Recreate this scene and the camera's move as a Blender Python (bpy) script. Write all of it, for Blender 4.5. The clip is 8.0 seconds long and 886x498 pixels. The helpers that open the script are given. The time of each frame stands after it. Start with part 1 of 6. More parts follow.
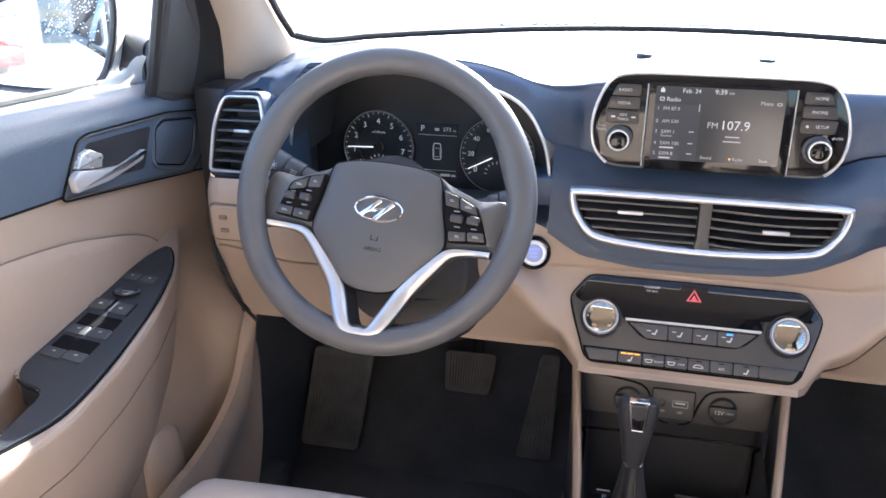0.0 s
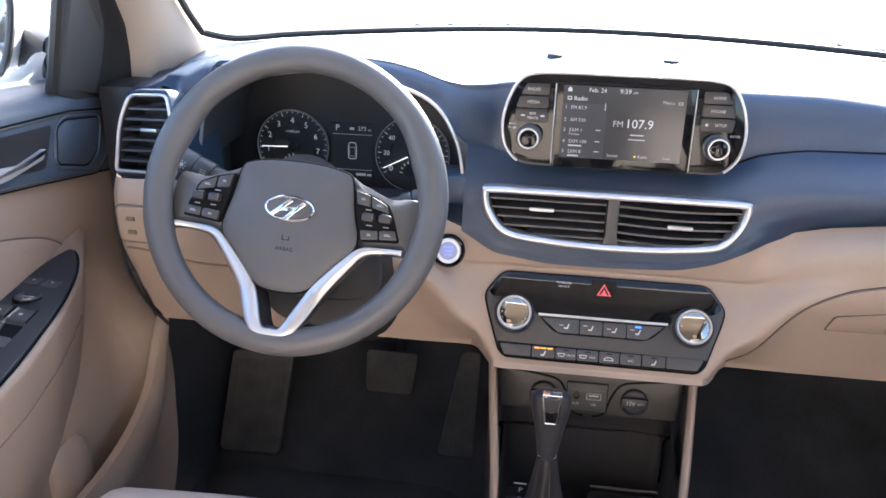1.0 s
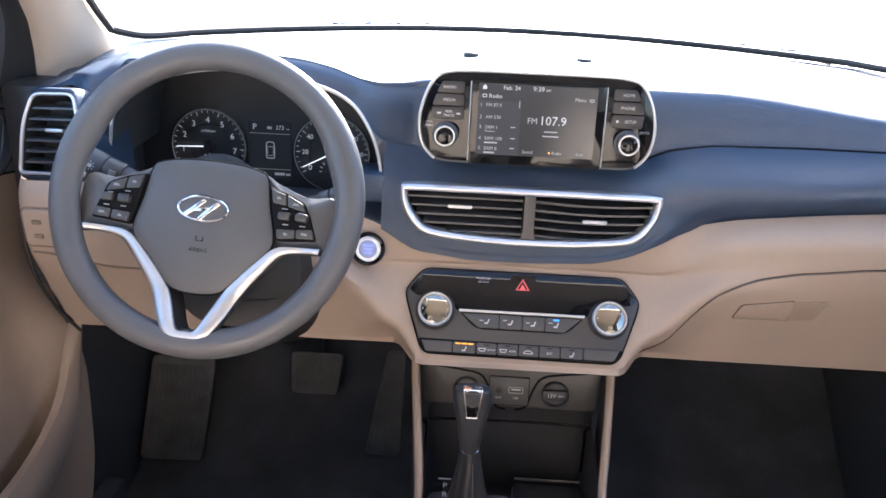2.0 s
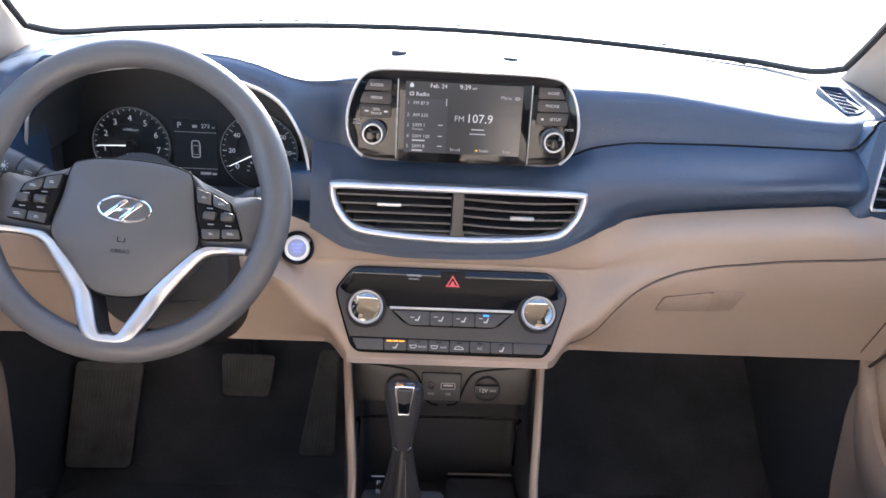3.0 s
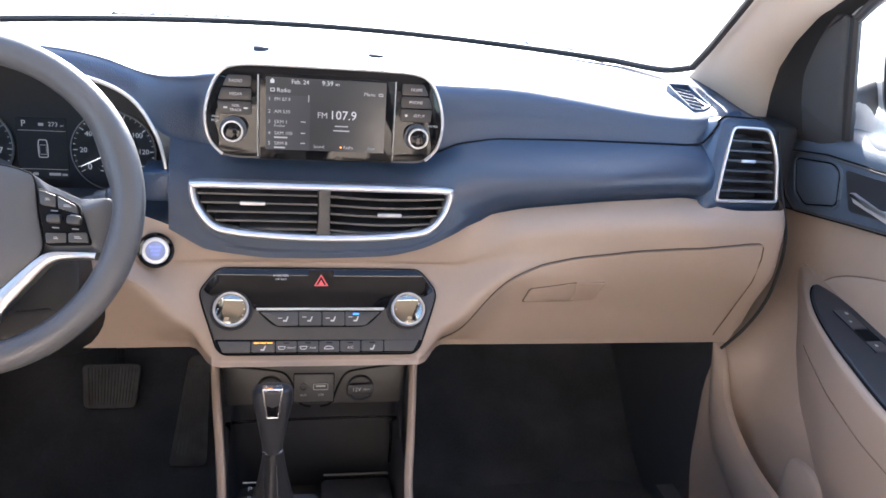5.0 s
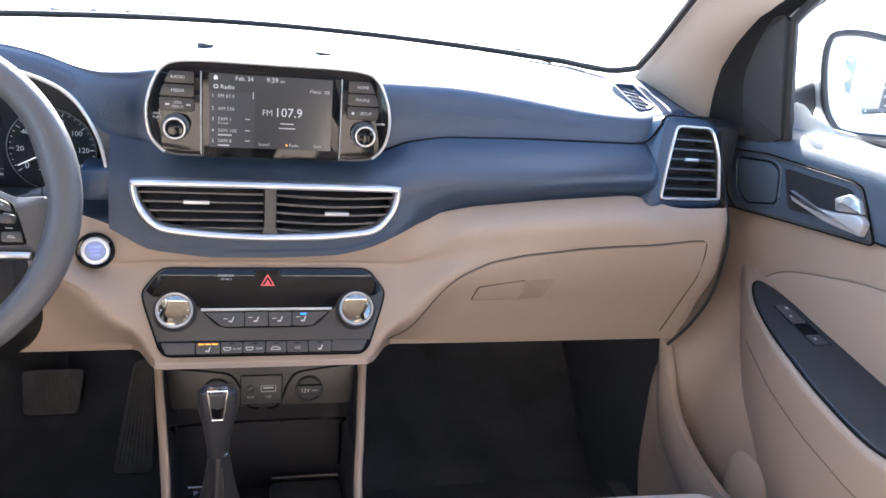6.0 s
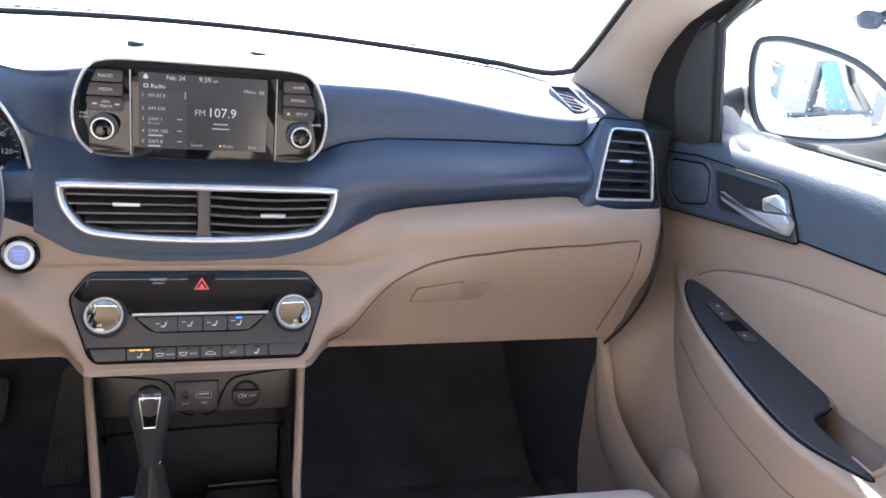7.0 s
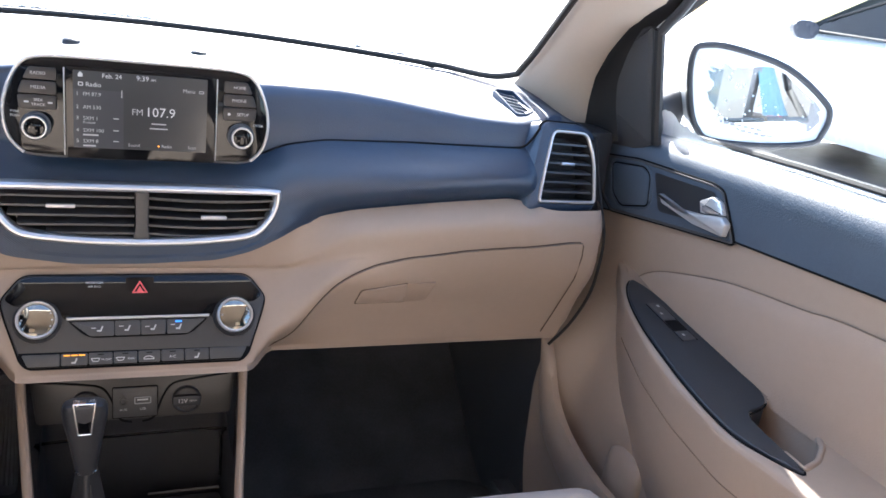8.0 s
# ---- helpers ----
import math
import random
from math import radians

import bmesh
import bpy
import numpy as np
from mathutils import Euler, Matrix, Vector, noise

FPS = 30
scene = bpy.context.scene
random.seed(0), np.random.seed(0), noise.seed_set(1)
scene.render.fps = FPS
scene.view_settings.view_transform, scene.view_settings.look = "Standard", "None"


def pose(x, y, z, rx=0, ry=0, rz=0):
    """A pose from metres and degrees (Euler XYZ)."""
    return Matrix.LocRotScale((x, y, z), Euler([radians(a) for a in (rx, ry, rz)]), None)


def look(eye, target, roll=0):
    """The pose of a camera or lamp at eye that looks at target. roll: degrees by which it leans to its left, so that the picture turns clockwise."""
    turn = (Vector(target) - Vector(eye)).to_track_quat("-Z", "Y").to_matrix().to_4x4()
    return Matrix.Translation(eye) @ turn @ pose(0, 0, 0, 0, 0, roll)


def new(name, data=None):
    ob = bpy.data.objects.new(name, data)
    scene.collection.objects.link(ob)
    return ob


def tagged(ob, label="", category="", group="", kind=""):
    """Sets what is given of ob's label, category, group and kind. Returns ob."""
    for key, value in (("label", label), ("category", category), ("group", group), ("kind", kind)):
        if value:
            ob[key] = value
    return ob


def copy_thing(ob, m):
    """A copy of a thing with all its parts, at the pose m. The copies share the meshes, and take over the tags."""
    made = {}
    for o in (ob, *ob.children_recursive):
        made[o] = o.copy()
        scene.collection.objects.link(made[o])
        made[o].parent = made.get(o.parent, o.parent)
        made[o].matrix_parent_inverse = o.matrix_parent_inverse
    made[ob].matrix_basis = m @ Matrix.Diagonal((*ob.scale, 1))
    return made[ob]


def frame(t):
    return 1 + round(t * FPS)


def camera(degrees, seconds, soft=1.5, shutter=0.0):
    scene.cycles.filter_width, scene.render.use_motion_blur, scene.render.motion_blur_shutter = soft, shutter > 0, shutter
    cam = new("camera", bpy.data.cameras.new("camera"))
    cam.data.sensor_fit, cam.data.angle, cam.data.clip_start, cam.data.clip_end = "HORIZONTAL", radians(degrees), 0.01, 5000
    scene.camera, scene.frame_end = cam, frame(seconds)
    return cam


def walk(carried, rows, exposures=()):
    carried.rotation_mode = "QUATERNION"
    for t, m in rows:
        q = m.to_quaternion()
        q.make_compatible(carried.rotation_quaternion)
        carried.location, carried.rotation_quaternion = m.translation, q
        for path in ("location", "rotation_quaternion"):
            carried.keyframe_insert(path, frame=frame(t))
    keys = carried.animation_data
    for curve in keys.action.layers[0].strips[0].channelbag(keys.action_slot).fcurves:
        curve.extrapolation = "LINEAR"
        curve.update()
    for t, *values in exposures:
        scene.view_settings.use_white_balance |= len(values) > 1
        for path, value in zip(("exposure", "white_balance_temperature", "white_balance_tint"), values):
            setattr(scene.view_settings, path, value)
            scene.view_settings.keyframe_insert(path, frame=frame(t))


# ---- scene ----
cam = camera(58.3, 8.0, soft=1.6)
PATH = [
    (0, (-0.1180, -1.0194, 1.3858), (-0.5240, 0.7880, 0.6316), 0.37),
    (0.5, (-0.1050, -1.0185, 1.3847), (-0.4170, 0.8092, 0.6330), 1.21),
    (1, (-0.0980, -1.0195, 1.3838), (-0.3290, 0.8204, 0.6351), 1.61),
    (1.5, (-0.0890, -1.0207, 1.3818), (-0.2320, 0.8295, 0.6364), 2.04),
    (3, (-0.0730, -1.0277, 1.3824), (0.0280, 0.8282, 0.6455), 3.46),
    (3.5, (-0.0690, -1.0298, 1.3816), (0.1180, 0.8214, 0.6481), 4.07),
    (4, (-0.0620, -1.0278, 1.3804), (0.2000, 0.8156, 0.6505), 4.56),
    (4.5, (-0.0550, -1.0279, 1.3794), (0.2660, 0.8090, 0.6561), 4.81),
    (5, (-0.0500, -1.0278, 1.3804), (0.3380, 0.7973, 0.6610), 5.18),
    (6.5, (-0.0350, -1.0305, 1.3716), (0.5230, 0.7619, 0.6818), 6.49),
    (7, (-0.0320, -1.0305, 1.3726), (0.6010, 0.7406, 0.6925), 7.07),
    (7.5, (-0.0290, -1.0335, 1.3718), (0.6670, 0.7198, 0.7082), 7.62),
    (8, (-0.0240, -1.0346, 1.3709), (0.7260, 0.6993, 0.7158), 8.15),
]
EXPOSURES = [(0, 2.84, 5900, 11), (3, 2.83, 5880, 11), (5, 2.85, 5880, 11), (6.5, 2.77, 5830, 10), (8, 2.48, 5830, 10)]
walk(cam, [(t, look(eye, target, roll)) for t, eye, target, roll in PATH], EXPOSURES)
import functools

# ---- light ----
SUN_UP, SUN_ROUND = 30.0, 11.0   # degrees above the horizon, and to the right of straight ahead
world = bpy.data.worlds.new("sky")
scene.world = world
world.use_nodes = True
sky = world.node_tree.nodes.new("ShaderNodeTexSky")
sky.sky_type, sky.sun_disc = "NISHITA", False
sky.sun_elevation, sky.sun_rotation = radians(SUN_UP), radians(SUN_ROUND)
sky.air_density, sky.dust_density = 1.0, 2.0
world.node_tree.nodes["Background"].inputs[1].default_value = 0.15
world.node_tree.links.new(sky.outputs[0], world.node_tree.nodes["Background"].inputs[0])
sun = new("sun", bpy.data.lights.new("sun", "SUN"))
sun.data.energy, sun.data.angle, sun.data.color = 5.0, radians(0.6), (1.0, 0.93, 0.82)
a, r = radians(SUN_UP), radians(SUN_ROUND)
sun.matrix_world = look((0, 0, 6), Vector((0, 0, 6)) - Vector((math.sin(r) * math.cos(a), math.cos(r) * math.cos(a), math.sin(a))))


# ---- materials ----
def surface(name, color, rough=0.5, metal=0.0, var=0.12, vscale=9.0, bump=0.15, bscale=900.0, spec=0.5, kind="noise", coat=0.0, rvar=0.06):
    """A procedural surface: broad uneven tone, fine grain in relief, uneven gloss."""
    m = bpy.data.materials.new(name)
    m.use_nodes = True
    nt = m.node_tree
    b = nt.nodes["Principled BSDF"]
    tc = nt.nodes.new("ShaderNodeTexCoord")
    n1 = nt.nodes.new("ShaderNodeTexNoise")
    n1.inputs["Scale"].default_value, n1.inputs["Detail"].default_value = vscale, 5
    nt.links.new(tc.outputs["Object"], n1.inputs["Vector"])
    n2 = nt.nodes.new("ShaderNodeTexNoise")
    n2.inputs["Scale"].default_value, n2.inputs["Detail"].default_value = vscale * 22, 3
    nt.links.new(tc.outputs["Object"], n2.inputs["Vector"])
    add = nt.nodes.new("ShaderNodeMath")
    add.operation = "MULTIPLY_ADD"
    add.inputs[1].default_value = 0.35
    nt.links.new(n2.outputs["Fac"], add.inputs[0])
    nt.links.new(n1.outputs["Fac"], add.inputs[2])
    ramp = nt.nodes.new("ShaderNodeMapRange")
    ramp.inputs[1].default_value, ramp.inputs[2].default_value = 0.4, 0.95
    ramp.inputs[3].default_value, ramp.inputs[4].default_value = 1 - var, 1 + var
    nt.links.new(add.outputs[0], ramp.inputs[0])
    mul = nt.nodes.new("ShaderNodeVectorMath")
    mul.operation = "SCALE"
    mul.inputs[0].default_value = color
    nt.links.new(ramp.outputs[0], mul.inputs["Scale"])
    nt.links.new(mul.outputs[0], b.inputs["Base Color"])
    rr = nt.nodes.new("ShaderNodeMapRange")
    rr.inputs[1].default_value, rr.inputs[2].default_value = 0.3, 0.7
    rr.inputs[3].default_value, rr.inputs[4].default_value = max(0.02, rough - rvar), min(1, rough + rvar)
    nt.links.new(n1.outputs["Fac"], rr.inputs[0])
    nt.links.new(rr.outputs[0], b.inputs["Roughness"])
    b.inputs["Metallic"].default_value = metal
    b.inputs["Specular IOR Level"].default_value = spec
    b.inputs["Coat Weight"].default_value = coat
    b.inputs["Coat Roughness"].default_value = 0.03
    if bump > 0:
        if kind == "leather":
            g = nt.nodes.new("ShaderNodeTexVoronoi")
            g.feature = "SMOOTH_F1"
            g.inputs["Scale"].default_value = bscale
            out = g.outputs["Distance"]
        elif kind == "weave":
            g = nt.nodes.new("ShaderNodeTexWave")
            g.wave_type, g.bands_direction = "BANDS", "DIAGONAL"
            g.inputs["Scale"].default_value = bscale
            g.inputs["Distortion"].default_value = 0.4
            out = g.outputs["Fac"]
        else:
            g = nt.nodes.new("ShaderNodeTexNoise")
            g.inputs["Scale"].default_value = bscale
            out = g.outputs["Fac"]
        nt.links.new(tc.outputs["Object"], g.inputs["Vector"])
        bp = nt.nodes.new("ShaderNodeBump")
        bp.inputs["Strength"].default_value, bp.inputs["Distance"].default_value = bump, 0.0006
        nt.links.new(out, bp.inputs["Height"])
        nt.links.new(bp.outputs[0], b.inputs["Normal"])
    return m


def glowing(name, color, strength, rough=0.4):
    m = surface(name, color, rough, bump=0, var=0.03)
    b = m.node_tree.nodes["Principled BSDF"]
    b.inputs["Emission Color"].default_value = (*color, 1)
    b.inputs["Emission Strength"].default_value = strength
    return m


def glassy(name, tint=(1, 1, 1)):
    m = bpy.data.materials.new(name)
    m.use_nodes = True
    nt = m.node_tree
    nt.nodes.remove(nt.nodes["Principled BSDF"])
    tr = nt.nodes.new("ShaderNodeBsdfTransparent")
    tr.inputs[0].default_value = (*tint, 1)
    gl = nt.nodes.new("ShaderNodeBsdfGlossy")
    gl.inputs["Roughness"].default_value = 0.02
    mx = nt.nodes.new("ShaderNodeMixShader")
    mx.inputs[0].default_value = 0.05
    nt.links.new(tr.outputs[0], mx.inputs[1])
    nt.links.new(gl.outputs[0], mx.inputs[2])
    nt.links.new(mx.outputs[0], nt.nodes["Material Output"].inputs[0])
    return m


PAD = surface("soft_black_pad", (0.025, 0.047, 0.090), 0.42, spec=0.85, bump=0.5, bscale=700, kind="leather", var=0.1)
CARBON = surface("woven_pattern_pad", (0.018, 0.038, 0.076), 0.36, spec=0.85, bump=0.6, bscale=200, kind="weave", var=0.1)
BEIGE = surface("beige_plastic", (0.35, 0.272, 0.215), 0.55, bump=0.35, bscale=650, kind="leather", var=0.05, vscale=5)
BEIGE_CLOTH = surface("beige_leatherette", (0.36, 0.282, 0.227), 0.6, bump=0.5, bscale=480, kind="leather", var=0.05, vscale=5)
PILLAR = surface("pale_beige_pillar_trim", (0.56, 0.48, 0.40), 0.7, bump=0.3, bscale=900, var=0.04)
GREYWHEEL = surface("grey_wheel_skin", (0.094, 0.094, 0.098), 0.40, bump=0.35, bscale=800, kind="leather", var=0.06)
HUB = surface("grey_hub_plastic", (0.085, 0.086, 0.09), 0.5, bump=0.3, bscale=900, kind="leather", var=0.05)
SAIL = surface("grey_window_frame_plastic", (0.060, 0.060, 0.064), 0.5, bump=0.25, bscale=900)
DARK = surface("dark_plastic", (0.066, 0.067, 0.073), 0.5, bump=0.25, bscale=900)
DOORDARK = surface("dark_blue_grey_door_trim", (0.072, 0.096, 0.132), 0.48, bump=0.5, bscale=600, kind="leather")
PANEL = surface("dark_grey_satin_panel", (0.053, 0.050, 0.047), 0.42, bump=0.1, bscale=900)
VENT = surface("black_vent_plastic", (0.028, 0.028, 0.031), 0.45, bump=0.1)
SLAT = surface("slat_plastic", (0.045, 0.045, 0.048), 0.35, bump=0.1)
CARPET = surface("black_carpet", (0.085, 0.085, 0.089), 0.95, bump=1.0, bscale=1500, spec=0.1, var=0.3)
RUBBER = surface("pedal_rubber", (0.115, 0.110, 0.104), 0.7, bump=0.6, bscale=350, var=0.35, vscale=30)
SILVER = surface("satin_silver", (0.60, 0.60, 0.61), 0.36, metal=0.7, var=0.03, bump=0.05)
CHROME = surface("chrome", (0.85, 0.85, 0.86), 0.1, metal=1.0, var=0.02, bump=0)
GLOSS = surface("piano_black", (0.006, 0.006, 0.007), 0.05, var=0.02, bump=0, coat=0.0, rvar=0.02, spec=0.38)
RADIOKEY = surface("dark_brown_key_plastic", (0.034, 0.030, 0.029), 0.4, bump=0.1)
BUTTON = surface("button_plastic", (0.06, 0.059, 0.058), 0.4, bump=0.1)
GREYMARK = surface("grey_print", (0.36, 0.36, 0.36), 0.5, bump=0, var=0.02)
WHITEMARK = surface("white_print", (0.5, 0.5, 0.5), 0.5, bump=0, var=0.02)
TRIM = surface("satin_wheel_trim", (0.62, 0.61, 0.60), 0.42, metal=1.0, var=0.04, bump=0.05)
SEAM = surface("dark_seam", (0.010, 0.010, 0.011), 0.9, bump=0, spec=0.1)
STITCH = surface("tan_seam", (0.19, 0.142, 0.104), 0.7, bump=0)
FABRIC = surface("beige_seat_fabric", (0.52, 0.445, 0.385), 0.8, bump=0.8, bscale=1200, var=0.06)
SCREEN = glowing("lit_screen", (0.026, 0.026, 0.027), 0.12, 0.16)
SCREENTEXT = glowing("screen_letters", (0.38, 0.38, 0.39), 0.09)
SCREENDIM = glowing("screen_dim_letters", (0.27, 0.27, 0.28), 0.08)
NEEDLE = glowing("lit_needle", (0.8, 0.8, 0.8), 0.25)
DIAL = surface("black_dial", (0.034, 0.035, 0.039), 0.45, bump=0)
DIALMARK = glowing("dial_marks", (0.5, 0.52, 0.54), 0.08)
BLUEGLOW = glowing("blue_glow", (0.25, 0.33, 1.0), 0.22)
BLUELED = glowing("blue_led", (0.05, 0.25, 1.0), 0.35)
AMBER = glowing("amber_led", (1.0, 0.36, 0.03), 0.35)
HAZARD = surface("red_hazard_print", (0.75, 0.12, 0.13), 0.4, bump=0)
PAINT = surface("white_car_paint", (0.8, 0.8, 0.8), 0.25, coat=0.5, bump=0, var=0.02)
SNOW = surface("snow", (0.86, 0.87, 0.9), 0.7, bump=1.0, bscale=40, var=0.05, vscale=3)
FROST = surface("frost", (0.9, 0.93, 0.95), 0.8, bump=0.6, bscale=300, var=0.06)
FROST.node_tree.nodes["Principled BSDF"].inputs["Transmission Weight"].default_value = 0.65
COLUMN = surface("black_column_plastic", (0.012, 0.012, 0.013), 0.5, bump=0.2, bscale=900)
LEVER = surface("silver_lever_paint", (0.50, 0.50, 0.51), 0.34, metal=0.35, var=0.03, bump=0)
SWITCHES = surface("dark_switch_panel", (0.026, 0.031, 0.039), 0.45, bump=0.3, bscale=700, kind="leather")
LATCHGAP = surface("brown_gap", (0.10, 0.072, 0.052), 0.8, bump=0)
RUBBERSEAL = surface("black_rubber_seal", (0.015, 0.015, 0.016), 0.6, bump=0.1)
TYRE = surface("tyre_rubber", (0.02, 0.02, 0.02), 0.8)
GLASS = glassy("clear_glass", (0.96, 0.98, 0.97))
TINT = glassy("tinted_glass", (0.35, 0.42, 0.45))
BRIGHT = surface("bright_silver_paint", (0.72, 0.72, 0.72), 0.3, metal=0.7, var=0.03, bump=0)
MIRROR = surface("mirror_glass", (0.88, 0.92, 0.95), 0.015, metal=1.0, var=0.005, bump=0, rvar=0.005)
KNOBFACE = surface("dark_mirror_face", (0.36, 0.335, 0.29), 0.06, metal=1.0, var=0.02, bump=0, rvar=0.02)
REDPAINT = surface("red_car_paint", (0.5, 0.02, 0.02), 0.3, coat=0.5, bump=0)
ASPHALT = surface("wet_asphalt", (0.05, 0.05, 0.052), 0.5, bump=0.8, bscale=120, var=0.3)


# ---- helpers for shapes ----
def thing(name, at, label, category, group="", kind=""):
    ob = new(name)
    ob.location = at
    ob.empty_display_size = 0.05
    return tagged(ob, label, category, group, kind)


def finish(name, bm, material, angle=32):
    bmesh.ops.recalc_face_normals(bm, faces=bm.faces[:])
    me = bpy.data.meshes.new(name)
    bm.to_mesh(me)
    bm.free()
    me.materials.append(material)
    me.polygons.foreach_set("use_smooth", [True] * len(me.polygons))
    me.set_sharp_from_angle(angle=radians(angle))
    return me


def part(name, bm, material, parent=None, label="", angle=32):
    """One mesh, drawn in world metres, under a thing or a part."""
    ob = new(name, finish(name, bm, material, angle))
    if parent is not None:
        ob.parent = parent
        if parent.data is None:
            ob.matrix_parent_inverse = Matrix.Translation(-parent.location)
    return tagged(ob, label)


def plane(o, n, u=(1, 0, 0)):
    """A working plane: origin o, facing n, with u across it."""
    n = Vector(n).normalized()
    u = Vector(u)
    u = (u - n * u.dot(n)).normalized()
    v = n.cross(u)
    m = Matrix((u, v, n)).transposed().to_4x4()
    m.translation = o
    return m


def spline(pts, per=6, closed=True):
    """A smooth line through points of any dimension."""
    P = [np.array(p, float) for p in pts]
    k = len(P)
    res = []
    for i in range(k if closed else k - 1):
        g = (lambda j: P[j % k]) if closed else (lambda j: P[min(max(j, 0), k - 1)])
        p0, p1, p2, p3 = g(i - 1), g(i), g(i + 1), g(i + 2)
        for s in range(per):
            t = s / per
            res.append(0.5 * (2 * p1 + (p2 - p0) * t + (2 * p0 - 5 * p1 + 4 * p2 - p3) * t * t + (3 * p1 - p0 - 3 * p2 + p3) * t ** 3))
    if not closed:
        res.append(P[-1])
    return res


def rounded(pts, r, seg=4):
    """A polygon with its corners rounded by r (one radius, or one a corner)."""
    P = [np.array(p, float) for p in pts]
    k = len(P)
    res = []
    for i in range(k):
        p, a, b = P[i], P[i - 1], P[(i + 1) % k]
        ri = r[i] if isinstance(r, (list, tuple)) else r
        da, db = a - p, b - p
        la, lb = np.linalg.norm(da), np.linalg.norm(db)
        d = min(ri, la * 0.49, lb * 0.49)
        q0, q1 = p + da / la * d, p + db / lb * d
        for s in range(seg + 1):
            t = s / seg
            res.append((1 - t) ** 2 * q0 + 2 * t * (1 - t) * p + t * t * q1)
    return res


def inset(poly, d):
    """The outline moved inwards by d."""
    P = [np.array(p[:2], float) for p in poly]
    k = len(P)
    area = sum(P[i][0] * P[(i + 1) % k][1] - P[(i + 1) % k][0] * P[i][1] for i in range(k))
    sg = 1 if area > 0 else -1
    res = []
    for i in range(k):
        t = P[(i + 1) % k] - P[i - 1]
        L = np.linalg.norm(t)
        if L < 1e-9:
            res.append(P[i])
            continue
        res.append(P[i] + sg * d * np.array((-t[1], t[0])) / L)
    return res


def loft(rings, cap0=True, cap1=True, closed=True, bm=None):
    """A skin over rings of equal length."""
    bm = bm or bmesh.new()
    vs = [[bm.verts.new(Vector(p)) for p in ring] for ring in rings]
    k = len(vs[0])
    for a, b in zip(vs, vs[1:]):
        for i in range(k if closed else k - 1):
            j = (i + 1) % k
            bm.faces.new((a[i], a[j], b[j], b[i]))
    if cap0 and closed:
        bm.faces.new(vs[0][::-1])
    if cap1 and closed:
        bm.faces.new(vs[-1])
    return bm


def prism(outline, m, d0, d1, bevel=0.0, bm=None):
    """A plate on a working plane from depth d0 to d1, its front edge softened."""
    lv = [(d0, 0.0), (d1 - bevel, 0.0)]
    if bevel > 0:
        lv += [(d1 - bevel * 0.3, bevel * 0.3), (d1, bevel)]
    rings = [[m @ Vector((p[0], p[1], d)) for p in (inset(outline, i) if i else outline)] for d, i in lv]
    return loft(rings, bm=bm)


def frame_ring(outline, width, m, d0, d1, soft=0.0015, bm=None):
    """A frame along an outline with a rounded front, open in the middle."""
    w = width
    sec = [(d0, 0.0), (d1 - soft, 0.0), (d1, soft), (d1, w - soft), (d1 - soft, w), (d0, w), (d0, 0.0)]
    rings = [[m @ Vector((p[0], p[1], d)) for p in (inset(outline, i) if i else outline)] for d, i in sec]
    return loft(rings, False, False, bm=bm)


def lathe(profile, m, seg=32, bm=None):
    """Turns (radius, depth) points round the plane's facing axis."""
    rings = [[m @ Vector((max(r, 1e-5) * math.cos(2 * math.pi * i / seg), max(r, 1e-5) * math.sin(2 * math.pi * i / seg), d)) for i in range(seg)] for r, d in profile]
    return loft(rings, bm=bm)


def tube(path, radius, seg=8, closed=False, bm=None, flat=1.0):
    """A round bar along a line."""
    P = [Vector(p) for p in path]
    k = len(P)
    rings = []
    up = Vector((0.13, 0.2, 1)).normalized()
    for i, p in enumerate(P):
        if closed:
            t = P[(i + 1) % k] - P[i - 1]
        else:
            t = P[min(i + 1, k - 1)] - P[max(i - 1, 0)]
        t.normalize()
        s = t.cross(up).normalized()
        w = s.cross(t)
        rad = radius[i] if isinstance(radius, (list, tuple)) else radius
        rings.append([p + (s * math.cos(2 * math.pi * j / seg) + w * math.sin(2 * math.pi * j / seg) * flat) * rad for j in range(seg)])
    if closed:
        rings.append(rings[0])
        bm = loft(rings, False, False, bm=bm)
        bmesh.ops.remove_doubles(bm, verts=bm.verts[:], dist=1e-6)
        return bm
    return loft(rings, bm=bm)


def sheet(f, nu, nv, bm=None, thick=None):
    """A surface f(u, v) with u and v from 0 to 1; thick: a vector by which its back lies off."""
    bm = bm or bmesh.new()
    g = [[bm.verts.new(Vector(f(i / nu, j / nv))) for j in range(nv + 1)] for i in range(nu + 1)]
    for i in range(nu):
        for j in range(nv):
            bm.faces.new((g[i][j], g[i + 1][j], g[i + 1][j + 1], g[i][j + 1]))
    if thick is not None:
        th = Vector(thick)
        h = [[bm.verts.new(v.co + th) for v in row] for row in g]
        for i in range(nu):
            for j in range(nv):
                bm.faces.new((h[i][j], h[i][j + 1], h[i + 1][j + 1], h[i + 1][j]))
        for i in range(nu):
            for j in (0, nv):
                bm.faces.new((g[i][j], g[i + 1][j], h[i + 1][j], h[i][j]))
        for j in range(nv):
            for i in (0, nu):
                bm.faces.new((g[i][j], g[i][j + 1], h[i][j + 1], h[i][j]))
    return bm


